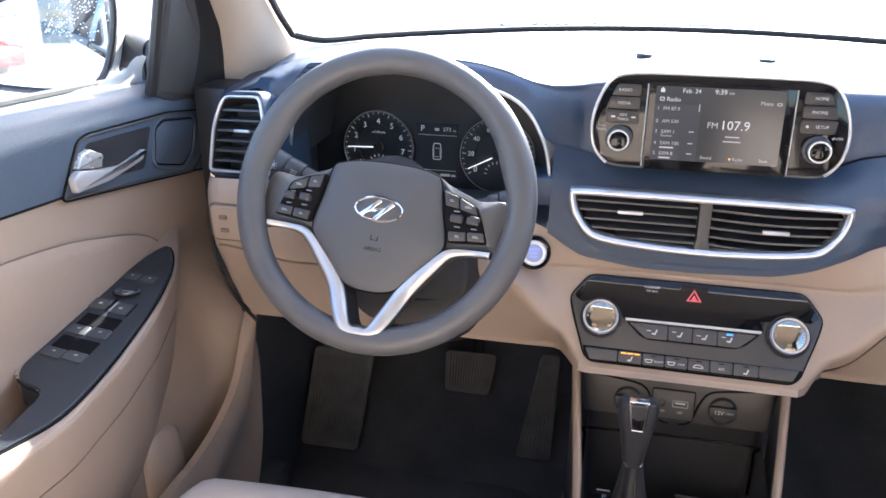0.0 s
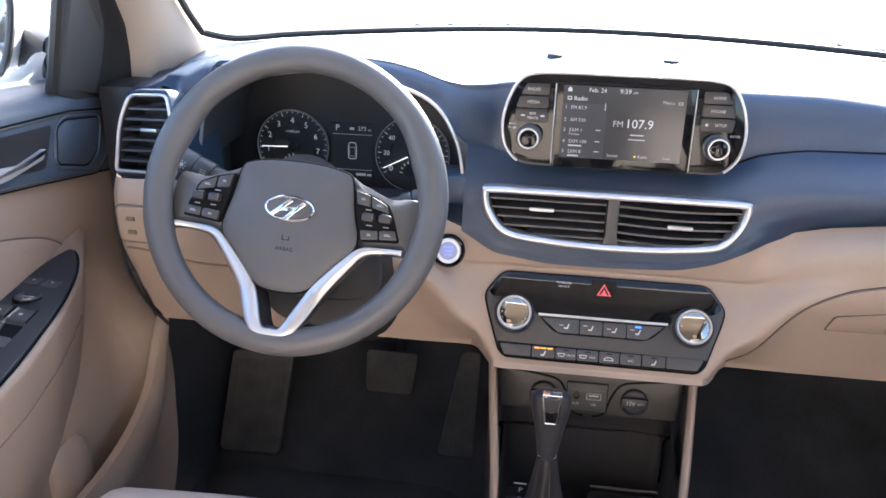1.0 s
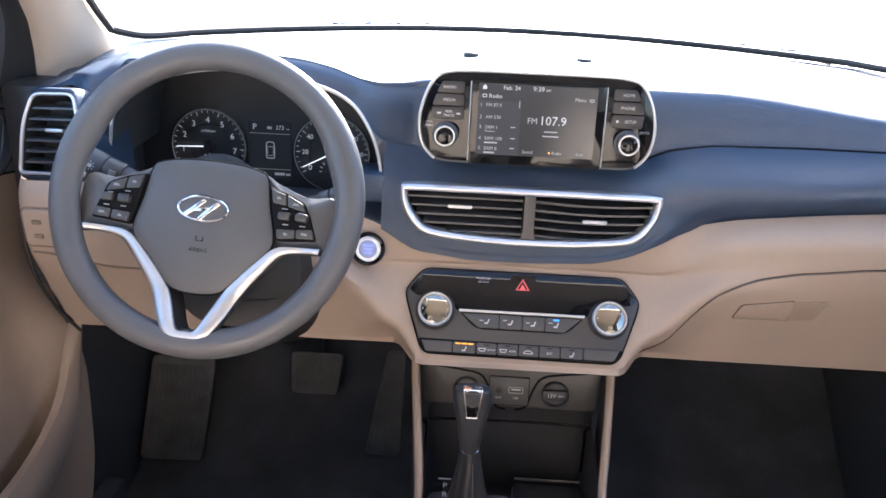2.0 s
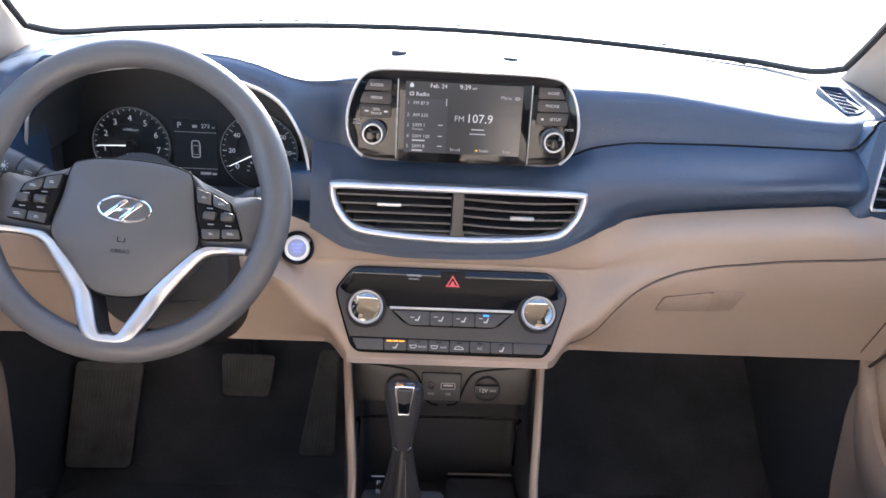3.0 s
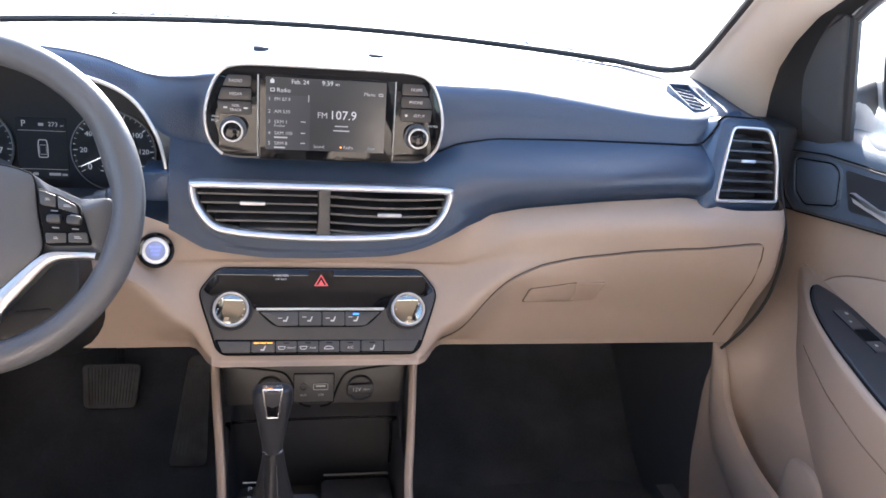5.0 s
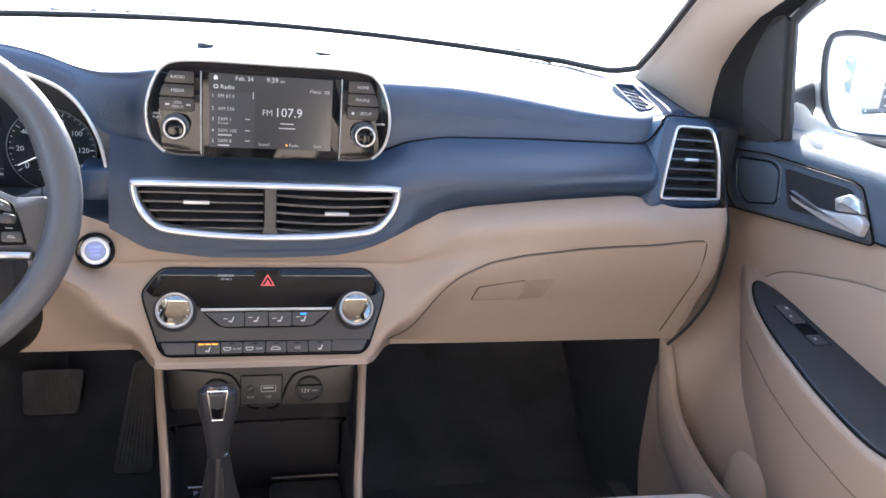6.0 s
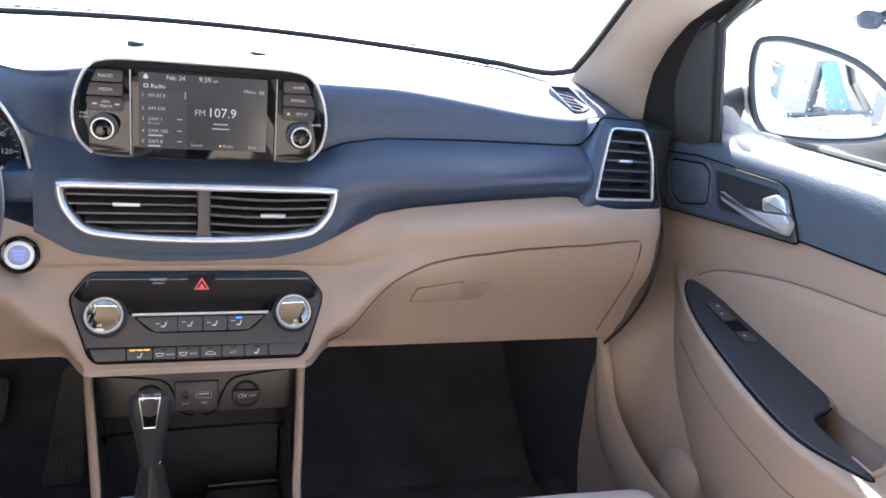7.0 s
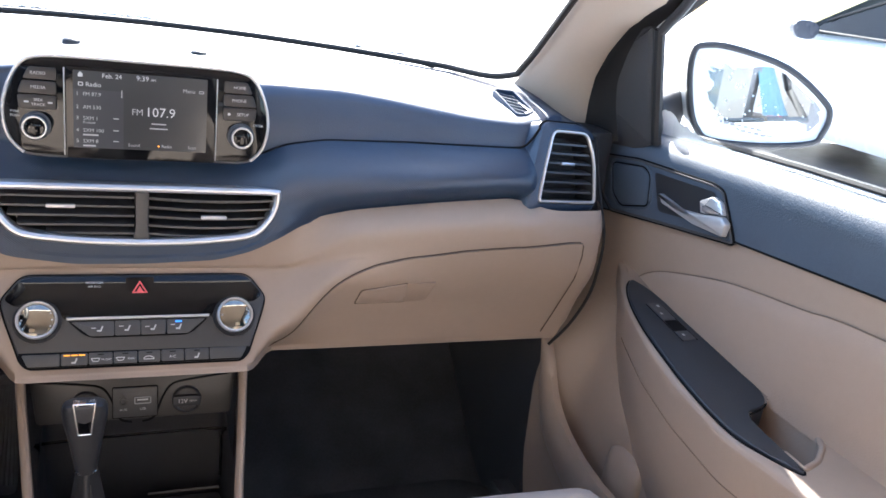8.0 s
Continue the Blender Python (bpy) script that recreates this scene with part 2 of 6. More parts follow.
def box(lo, hi, bevel=0.0, bm=None, m=None, seg=2):
    own = bm is None
    bm = bm or bmesh.new()
    r = bmesh.ops.create_cube(bm, size=1)
    c, s = (Vector(lo) + Vector(hi)) / 2, Vector(hi) - Vector(lo)
    for v in r["verts"]:
        v.co = Vector((v.co.x * s.x, v.co.y * s.y, v.co.z * s.z)) + c
        if m is not None:
            v.co = m @ v.co
    if bevel > 0 and own:
        bmesh.ops.bevel(bm, geom=bm.edges[:], offset=bevel, segments=seg, affect="EDGES", profile=0.5)
    return bm


def letters(text, size, m, material, parent, name="lettering", lift=0.0, align="CENTER"):
    """Flat lettering on a working plane, with the built-in font."""
    cu = bpy.data.curves.new(name, "FONT")
    cu.body, cu.size, cu.align_x, cu.align_y = text, size, align, "CENTER"
    cu.resolution_u = 2
    tmp = bpy.data.objects.new("tmp", cu)
    me = bpy.data.meshes.new_from_object(tmp)
    bpy.data.objects.remove(tmp)
    me.transform(m @ Matrix.Translation((0, 0, lift)))
    me.materials.clear()
    me.materials.append(material)
    ob = new(name, me)
    ob.parent = parent
    if parent.data is None:
        ob.matrix_parent_inverse = Matrix.Translation(-parent.location)
    return ob


def bars(cells, m, d, material, parent, name="marking", h=0.0004):
    """Small flat marks (x0, y0, x1, y1) on a working plane, in one mesh."""
    bm = bmesh.new()
    for x0, y0, x1, y1 in cells:
        box((x0, y0, d), (x1, y1, d + h), bm=bm, m=m)
    return part(name, bm, material, parent)


def at(m, x, y, d=0.0):
    return m @ Matrix.Translation((x, y, d))


def interp(x, xs, ys):
    return float(np.interp(x, xs, ys))


def smooth(a, b, x):
    t = min(max((x - a) / (b - a), 0), 1)
    return t * t * (3 - 2 * t)

# ---- the car's shell and what lies outside ----
ground = part("ground", sheet(lambda u, v: (-150 + 300 * u, -150 + 300 * v, -0.02 + 0.03 * noise.noise(Vector((u * 60, v * 60, 0)))), 60, 60), SNOW, None, "bright snow-covered ground of a parking lot")
tagged(ground, category="ground", kind="structure")
# dark strip is asphalt, and also paints the shade beneath the white parked car
road = part("road", sheet(lambda u, v: (6.0 + 3.0 * u + 0.25 * noise.noise(Vector((v * 22, u * 2, 0))), -7 + 13.3 * v + 0.3 * noise.noise(Vector((u * 5, v, 4))), 0.03 + 0.004 * math.sin(9 * u + 30 * v)), 12, 60), ASPHALT, None, "strip of wet dark asphalt cleared of snow, doubling as shade under the parked car")
tagged(road, category="road", kind="structure")


def base_y(x):
    """How far ahead the windscreen meets the dashboard."""
    return 0.53 - 0.86 * (x + 0.01) ** 2


def screen_top_y(x):
    return -0.36 + 0.22 * (x + 0.01) ** 2


# roof, floor, rear and outer sides
def roof_f(u, v):
    x = -0.62 + 1.22 * u
    y = screen_top_y(x) - v * 2.3
    return (x, y, 1.585 + 0.05 * math.sin(math.pi * u) + 0.03 * math.sin(math.pi * v))


roof = part("ceiling", sheet(roof_f, 16, 16, thick=(0, 0, 0.05)), PILLAR, None, "pale beige fabric headliner under the roof")
tagged(roof, category="ceiling", kind="structure")
floor = part("floor", sheet(lambda u, v: (-0.78 + 1.55 * u, 0.62 - 3.3 * v, 0.36 + (0.25 * smooth(0.13, 0.0, v)) + 0.004 * noise.noise(Vector((u * 9, v * 20, 2)))), 40, 60, thick=(0, 0, -0.05)), CARPET, None, "black carpeted car floor rising into the footwells")
tagged(floor, category="floor", kind="structure")
bulk = part("wall_front", sheet(lambda u, v: (-0.78 + 1.55 * u, 0.56 + 0.03 * math.sin(3 * v) - 0.05 * v, 0.45 + 0.60 * v), 20, 12, thick=(0, 0.04, 0)), CARPET, None, "black carpeted firewall ahead of the footwells")
tagged(bulk, category="wall", kind="structure")
for side, nm in ((1, "wall_right"), (-1, "wall_left")):
    cx = -0.01
    bm = bmesh.new()
    # outer side of the rear door and body, rear pillar, kick panel in front
    box((0.76, -2.7, 0.35), (0.80, -1.06, 1.19), bm=bm)
    box((0.70, -2.7, 1.2), (0.80, -2.25, 1.6), bm=bm)
    box((0.68, -1.16, 1.15), (0.76, -1.02, 1.62), bm=bm)
    box((0.60, -2.7, 1.56), (0.72, -0.45, 1.64), bm=bm)
    box((0.695, 0.075, 0.35), (0.80, 0.62, 0.86), bm=bm)
    box((0.66, -1.1, 0.35), (0.82, 0.12, 0.45), bm=bm)
    for v in bm.verts:
        v.co.x = cx + side * v.co.x
    w = part(nm, bm, DARK, None, "dark trimmed car side with pillars behind the front door")
    tagged(w, category="wall", kind="structure")
back = bmesh.new()
box((-0.82, -2.75, 0.35), (0.80, -2.68, 1.15), bm=back)
box((-0.75, -2.75, 1.5), (0.73, -2.68, 1.64), bm=back)
tagged(part("wall_back", back, DARK, None, "dark tailgate trim round the rear window"), category="wall", kind="structure")
for side in (1, -1):
    XS_ = lambda x: -0.01 + side * x
    body = thing("body_side", (XS_(0.86), -1.9, 0.4), "white painted rear car side with dark window glass", "car body", kind="structure")
    part("painted_skin", sheet(lambda u, v: (XS_(0.83 + 0.06 * math.sin(math.pi * v) ** 0.7 - 0.10 * u ** 3), -1.06 - 1.65 * u, 0.42 + (1.21 + 0.04 * u - 0.42) * v), 20, 10, thick=(-side * 0.01, 0, 0)), PAINT, body, "white paint")
    # opaque blue pane: the sky's reflection is painted as its base colour
    bmq = sheet(lambda u, v: (XS_(0.80 - 0.10 * v - 0.06 * u ** 2), -1.10 - 0.78 * u - 0.25 * u * (1 - v), 1.225 + 0.02 * u + (0.31 - 0.10 * u ** 2) * v), 8, 6)
    part("rear_side_window", bmq, surface("sky_blue_window", (0.035, 0.095, 0.135), 0.35, bump=0, spec=0.08), body, "window with the sky's blue reflection put into its colour")
    part("window_surround", tube([(XS_(0.81), -1.05, 1.21), (XS_(0.81), -2.1, 1.235), (XS_(0.72), -2.1, 1.35), (XS_(0.70), -1.6, 1.55), (XS_(0.70), -1.0, 1.57)], 0.014, 8), RUBBERSEAL, body)
# all-white snow material also stands in for the bright haze over the cowl
cowl = part("cowl", sheet(lambda u, v: (-0.64 + 1.26 * u, base_y(-0.64 + 1.26 * u) * (1 - v) + 0.70 * v + 0.012, 1.203 - 0.085 * v ** 0.7 - 0.03 * smooth(0.54, 0.64, abs(-0.63 + 1.26 * u))), 40, 8, thick=(0, 0, -0.02)), SNOW, None, "snowy cowl between windscreen and bonnet, bright haze put into its white")
tagged(cowl, category="cowl", kind="structure")
for side in (1, -1):
    fx = lambda x: -0.01 + side * x
    f = part("fender", sheet(lambda u, v: (fx(0.79 + 0.10 * math.sin(v * math.pi / 2)), 0.26 + 1.3 * u, 1.145 - 0.10 * u ** 1.5 - 0.65 * (1 - math.cos(v * math.pi / 2))), 16, 12, thick=(-side * 0.01, 0, -0.01)), PAINT, None, "white painted front wing")
    tagged(f, category="car body", kind="structure")
    k = part("cowl_side", box((min(fx(0.66), fx(0.80)), 0.155, 0.80), (max(fx(0.66), fx(0.80)), 0.62, 1.17), 0.01), DARK, None, "dark inner closing panel beside the dashboard")
    tagged(k, category="panel", kind="structure")
    k = part("cowl_inner", box((min(fx(0.595), fx(0.672)), 0.165, 0.85), (max(fx(0.595), fx(0.672)), 0.60, 1.140), 0.004), DARK, None, "dark inner closing panel under the cowl")
    tagged(k, category="panel", kind="structure")
    k = part("end_filler", box((min(fx(0.674), fx(0.750)), 0.078, 0.90), (max(fx(0.674), fx(0.750)), 0.16, 1.158), 0.012), VENT, None, "dark filler between dashboard end and door")
    tagged(k, category="panel", kind="structure")
hood = part("hood", sheet(lambda u, v: (-0.75 + 1.48 * u, 0.62 + 0.95 * v, 1.13 - 0.16 * v ** 1.6 - 0.12 * abs(2 * u - 1) ** 3), 16, 12, thick=(0, 0, -0.03)), SNOW, None, "car bonnet covered in bright snow")
tagged(hood, category="bonnet", kind="structure")

def screen_edge(z, side):
    """Where the pillar trim meets the windscreen."""
    x = interp(z, (1.15, 1.205, 1.262, 1.368, 1.595), (0.606, 0.601, 0.606, 0.592, 0.558)) + (0.022 if side < 0 else 0.0)
    return (-0.01 + side * x, interp(z, (1.16, 1.205, 1.262, 1.368, 1.595), (0.26, 0.208, 0.146, 0.012, -0.27)), z)


# windscreen with its dark edge
def screen_f(u, v):
    x = (-0.70 + 1.38 * u)
    k = 1 - 0.13 * v
    xx = -0.01 + (x + 0.01) * k
    y = base_y(x) * (1 - v) + screen_top_y(xx) * v
    return (xx, y + 0.012, 1.222 + 0.375 * v + 0.03 * math.sin(math.pi * v))


screen = part("windscreen", sheet(screen_f, 24, 14), GLASS, None, "clear windscreen with a black edge")
tagged(screen, category="windscreen", kind="structure")
screen.visible_shadow = False
edge = bmesh.new()
base = [(x, base_y(x) + 0.004, 1.213) for x in np.linspace(-0.61, 0.57, 40)]
side_r = [screen_edge(z, 1) for z in np.linspace(1.225, 1.585, 24)]
side_l = [screen_edge(z, -1) for z in np.linspace(1.225, 1.585, 24)]
corner = lambda a, b, c: [tuple(p) for p in spline([a, b, c], 4, closed=False)]
foot_r = corner(base[-3], (0.560, 0.222, 1.2135), side_r[0])
foot_l = corner(side_l[0], (-0.598, 0.222, 1.2135), base[2])
tube([tuple(p) for p in side_l[::-1]] + foot_l[1:-1] + base[2:-2] + foot_r[1:-1] + [tuple(p) for p in side_r], 0.0058, bm=edge)
part("edge_strip", edge, surface("brown_black_edge_band", (0.030, 0.024, 0.019), 0.6, bump=0.2, bscale=300, var=0.2), screen, "black ceramic edge strip")
# old snow lying along the cowl
bm = bmesh.new()
random.seed(4)
for i in range(420):
    x = random.uniform(-0.36, 0.45)
    if not (-0.36 < x < 0.04 or 0.33 < x < 0.45):
        continue
    y = base_y(x) + random.uniform(0.03, 0.10)
    s = random.uniform(0.0015, 0.0055)
    r = bmesh.ops.create_icosphere(bm, subdivisions=1, radius=s)
    for v in r["verts"]:
        v.co = Vector((v.co.x * 1.8, v.co.y, v.co.z * 0.7)) * random.uniform(0.8, 1.2) + Vector((x, base_y(x) + random.uniform(0.022, 0.040), 1.2125 + random.uniform(0, 0.0065)))
tagged(part("snow", bm, surface("old_grey_snow", (0.45, 0.45, 0.46), 0.8, bump=1.0, bscale=200, var=0.4, vscale=60), None, "crumbs of old snow along the windscreen's foot"), category="snow", kind="stuff")

def pillar_edge(z):
    """Where the pillar trim meets the door seal."""
    zs = (1.15, 1.195, 1.24, 1.286, 1.331, 1.374, 1.585)
    return Vector((interp(z, zs, (0.735, 0.728, 0.720, 0.710, 0.700, 0.690, 0.648)), interp(z, zs, (0.148, 0.140, 0.122, 0.080, 0.020, -0.074, -0.40)), z))


# wipers resting at the foot of the windscreen
for x0, x1, z0, z1 in ((-0.33, 0.20, 1.207, 1.212), (0.36, 0.50, 1.208, 1.205)):
    wp = thing("wiper", ((x0 + x1) / 2, base_y((x0 + x1) / 2) + 0.03, 1.20), "black windscreen wiper with old snow on it", "wiper", group="wipers")
    line_w = [(x, base_y(x) + 0.028, z0 + (z1 - z0) * k + 0.0055 * math.sin(math.pi * k)) for k, x in ((k, x0 + (x1 - x0) * k) for k in np.linspace(0, 1, 24))]
    part("blade", tube(line_w, 0.0028, 6), RUBBERSEAL, wp, "black rubber blade")
    part("blade_arm", tube([(p[0], p[1] + 0.008, p[2] + 0.001) for p in line_w[8:]], 0.0026, 6), DARK, wp)

for side, nm in ((1, "pillar_right"), (-1, "pillar_left")):
    def pillar_f(u, v, side=side):
        # u round the pillar from the windscreen to the door, v upwards
        z = 1.154 + 0.431 * v
        a0 = Vector((interp(z, (1.15, 1.195, 1.252, 1.358, 1.585), (0.622, 0.614, 0.615, 0.602, 0.567)), interp(z, (1.15, 1.195, 1.252, 1.358, 1.585), (0.26, 0.215, 0.150, 0.019, -0.26)), z + 0.01))
        a1 = pillar_edge(z)
        p = a0.lerp(a1, u)
        p += Vector((-0.018, -0.024, 0.0)) * math.sin(math.pi * u) ** 0.8
        return (-0.01 + side * (p.x + (0.022 * (1 - u) if side < 0 else 0.0)), p.y, p.z)
    pl = part(nm, sheet(pillar_f, 12, 20, thick=(side * 0.012, 0.03, 0.01)), PILLAR, None, "pale beige moulded windscreen pillar trim")
    tagged(pl, category="pillar", kind="structure")
    # hidden post, added to stop sun leaking between pillar, filler and sail panel
    post = [pillar_edge(z) + Vector((0.020, 0.060, 0.0)) for z in np.linspace(1.13, 1.30, 12)]
    tagged(part("pillar_sun_block", tube([(-0.01 + side * p.x, p.y, p.z) for p in post], 0.024, 10), PAINT, None, "unseen white post behind the trim, added to block stray sun"), category="pillar", kind="structure")
    edge_p = [(pillar_edge(z - 0.011) + pillar_edge(z) + pillar_edge(z + 0.011)) / 3 for z in np.linspace(1.140, 1.570, 40)]
    sec = ((-0.004, 0.010), (-0.006, -0.003), (0.000, -0.010), (0.008, -0.014), (0.012, -0.024), (0.026, -0.048), (0.040, -0.060))
    slim = lambda z: 1.0 - 0.72 * smooth(1.26, 1.37, z)
    bm = loft([[(-0.01 + side * (p.x + a), p.y + b * slim(p.z), p.z) for p in edge_p] for a, b in sec], closed=False)
    tagged(part("trim_door_seal", bm, RUBBERSEAL, None, "black rubber door seal arching along the pillar", 60), category="trim", kind="structure")

# ---- dashboard ----
ZC = ((-0.72, 1.146), (-0.66, 1.162), (-0.632, 1.174), (-0.602, 1.170), (-0.575, 1.12), (-0.562, 1.14), (-0.53, 1.175), (-0.466, 1.200), (-0.379, 1.207), (-0.295, 1.193), (-0.241, 1.168), (-0.213, 1.124), (-0.195, 1.112), (-0.144, 1.100), (0, 1.10), (0.15, 1.103), (0.183, 1.120), (0.24, 1.130), (0.36, 1.136), (0.52, 1.142), (0.56, 1.152), (0.585, 1.168), (0.62, 1.174), (0.65, 1.162), (0.70, 1.146))
ZT = ((-0.72, 1.203), (-0.56, 1.203), (-0.47, 1.213), (-0.36, 1.221), (-0.31, 1.217), (-0.27, 1.209), (-0.24, 1.198), (-0.21, 1.1905), (-0.17, 1.1905), (-0.12, 1.198), (-0.06, 1.203), (0.72, 1.203))
YC = ((-0.72, 0.07), (-0.62, 0.03), (-0.60, 0.015), (-0.57, 0.02), (-0.235, 0.022), (-0.165, 0.053), (-0.14, 0.05), (0, 0.05), (0.15, 0.045), (0.24, 0.042), (0.36, 0.03), (0.54, 0.0), (0.575, 0.012), (0.60, 0.03), (0.70, 0.07))
ZB = ((-0.72, 1.055), (-0.60, 1.058), (-0.52, 1.066), (-0.39, 1.055), (-0.27, 1.038), (-0.203, 1.009), (-0.156, 0.978), (-0.078, 0.967), (0, 0.967), (0.093, 0.973), (0.139, 0.986), (0.199, 1.019), (0.273, 1.042), (0.381, 1.061), (0.505, 1.074), (0.545, 1.066), (0.58, 1.060), (0.70, 1.058))
YB = ((-0.70, -0.045), (-0.52, -0.05), (-0.38, -0.045), (-0.27, -0.02), (-0.2, -0.008), (0, -0.008), (0.2, -0.015), (0.27, -0.03), (0.38, -0.05), (0.52, -0.06), (0.60, -0.050), (0.70, -0.035))


def tab(t, x):
    return interp(x, [p[0] for p in t], [p[1] for p in t])


def soft_tab(t, x, w=0.012):
    return (tab(t, x - w) + 2 * tab(t, x) + tab(t, x + w)) / 4


def upper_line(x):
    yc, zc = soft_tab(YC, x, 0.006), soft_tab(ZC, x, 0.006)
    zt = max(soft_tab(ZT, x, 0.01) - 0.043 * smooth(0.585, 0.70, abs(x + 0.006)), zc + 0.008)
    yw = base_y(x) - 0.004
    pts = [(yc, zc - 0.004), (yc + 0.004, zc + 0.002), (yc + 0.013, zc + (zt - zc) * 0.52), (yc + 0.034, zc + (zt - zc) * 0.88), (yc + 0.10, zt), (yc + 0.55 * (yw - yc), (zt + 1.208) / 2 + 0.001), (yw, 1.206 - 0.045 * smooth(0.60, 0.70, abs(x + 0.006)))]
    h = smooth(-0.60, -0.54, x) * smooth(-0.06, -0.15, x)
    if h > 0:
        steep = [(yc + 0.010, zc + (zt - zc) * 0.55), (yc + 0.020, zc + (zt - zc) * 0.86), (yc + 0.034, zt), (yc + 0.30 * (yw - yc), zt + (1.207 - zt) * 0.35)]
        for i, q in enumerate(steep):
            p = pts[i + 2]
            pts[i + 2] = (p[0] * (1 - h) + q[0] * h, p[1] * (1 - h) + q[1] * h)
    w = max(smooth(0.24, 0.52, x), smooth(-0.575, -0.61, x))
    if w > 0:
        dz = zt - zc
        flat = [(yc + 0.010, zc + 0.34 * dz), (yc + 0.024, zc + 0.54 * dz), (yc + 0.09, zc + 0.74 * dz), (yc + 0.6 * (yw - yc), zc + 0.87 * dz)]
        for i, q in enumerate(flat):
            p = pts[i + 2]
            pts[i + 2] = (p[0] * (1 - w) + q[0] * w, p[1] * (1 - w) + q[1] * w)
    if yw < yc + 0.16:
        for n_, (f, g) in enumerate(((0.13, 0.26), (0.30, 0.48), (0.60, 0.76), (0.80, 0.90))):
            pts[n_ + 2] = (yc + f * (yw - yc), zc + g * (zt - zc))
    return spline(pts, 8, closed=False)


def mid_y(x, s):
    yc, yb = soft_tab(YC, x), tab(YB, x)
    return yc + 0.004 + (yb - yc - 0.004) * (1 - (1 - s) ** 3) + 0.026 * max(0.0, (s - 0.45) / 0.55) ** 2 * smooth(0.17, 0.26, x)


def lower_line(x):
    """The beige front from its upper edge down to the lip over the footwell."""
    yb, zb = tab(YB, x), soft_tab(ZB, x)
    w = smooth(0.165, 0.27, abs(x))
    c = [(yb, zb), (-0.006, 0.958), (-0.003, 0.946), (-0.040, 0.895), (-0.0715, 0.8515), (-0.0795, 0.8420), (-0.0745, 0.8340), (0.02, 0.826)]
    o = [(yb, zb), (yb - 0.012, zb - 0.022), (yb - 0.014, zb - 0.055), (-0.052, 0.955), (-0.022, 0.895), (0.002, 0.832), (0.014, 0.816), (0.09, 0.808)]
    v = smooth(0.138, 0.180, -x) if x < 0 else smooth(0.130, 0.182, x)
    ws = [w, w, w, w, (w + v) / 2, v, v, v]
    tuck = 0.020 * smooth(0.17, 0.24, x) * smooth(0.56, 0.52, x)
    line = [(p[0] * (1 - k) + q[0] * k, p[1] * (1 - k) + q[1] * k) for p, q, k in zip(c, o, ws)]
    return [(line[0][0] + tuck, line[0][1])] + line[1:]


def lower_y(x, z):
    L = spline(lower_line(x), 5, closed=False)[:31]
    return interp(-z, [-p[1] for p in L], [p[0] for p in L])


dash = thing("dashboard", (0, 0.1, 0.8), "two-tone car dashboard, black soft top over beige plastic", "dashboard")
XS = sorted(set([round(v, 4) for v in np.linspace(-0.70, 0.69, 280)] + [-0.58, -0.572, -0.567, -0.205, -0.208, -0.215]))
bm = loft([[(x, p[0], p[1]) for p in upper_line(x)] for x in XS], closed=False)
outlet = [(0.532, 0.134), (0.560, 0.135), (0.562, 0.066), (0.546, 0.050), (0.533, 0.050)]
bmesh.ops.delete(bm, geom=[f for f in bm.faces if f.calc_center_median().z > 1.165 and all((b[0] - a[0]) * (f.calc_center_median().y - a[1]) - (b[1] - a[1]) * (f.calc_center_median().x - a[0]) < 0 for a, b in zip(outlet, outlet[1:] + outlet[:1]))], context="FACES")
part("upper_pad", bm, PAD, dash, "black soft-grained dashboard top")


def vent_low(x):
    return interp(abs(x), (0, 0.118, 0.150, 0.166, 0.174), (0.988, 0.995, 1.012, 1.040, 1.066))


bm = bmesh.new()
xm = [x for x in np.linspace(-0.20, 0.552, 86)]
for lowpart in (False, True):
    rings = []
    for x in xm:
        zc, zb = soft_tab(ZC, min(x, 0.55)), soft_tab(ZB, x)
        mz = zc * 0.45 + zb * 0.55
        k = smooth(0.174, 0.19, abs(x))
        hi = 1.062 * (1 - k) + mz * k
        lo = (vent_low(x) + 0.004) * (1 - k) + mz * k
        z0, z1 = (lo, zb - 0.004) if lowpart else (zc - 0.003, hi)
        ring = []
        for j in range(9):
            z = z0 + (z1 - z0) * j / 8
            s = min(max((zc - z) / (zc - zb), 0), 1)
            ring.append((x, mid_y(x, s) + 0.020 * smooth(0.526, 0.552, x) - (0.003 * smooth(0.24, 0.17, x) if lowpart and j >= 6 else 0), z))
        rings.append(ring)
    loft(rings, closed=False, bm=bm)
bmesh.ops.remove_doubles(bm, verts=bm.verts, dist=0.0003)
part("middle_pad", bm, CARBON, dash, "dark dashboard band with a fine woven pattern")
def end_x(z):
    """Where the dashboard's end meets the door, lower down farther in."""
    return interp(z, (0.80, 0.845, 0.90, 0.96, 1.01, 1.2), (0.643, 0.664, 0.678, 0.686, 0.689, 0.690))


def clip_x(x, z):
    return max(min(x, end_x(z) - 0.004), -end_x(z) - 0.001)


bm = loft([[(clip_x(x, p[1]), p[0] + 0.05 * smooth(0.66, 0.70, abs(x + 0.006)), p[1]) for p in spline(lower_line(x), 5, closed=False)] for x in np.linspace(-0.712, 0.70, 150)], closed=False)
part("lower_panel", bm, BEIGE, dash, "beige grained plastic lower dashboard")
# dark left part behind the wheel, between beige front and instrument hood
bm = sheet(lambda u, v: (-0.60 + 0.41 * u, 0.16 * (1 - v) ** 2 + tab(YB, -0.60 + 0.41 * u) * v, 1.0 + (soft_tab(ZB, -0.60 + 0.41 * u) - 0.004 - 1.0) * smooth(0, 1, v)), 30, 10)
part("column_surround", bm, PAD, dash, "black panel under the instrument hood")

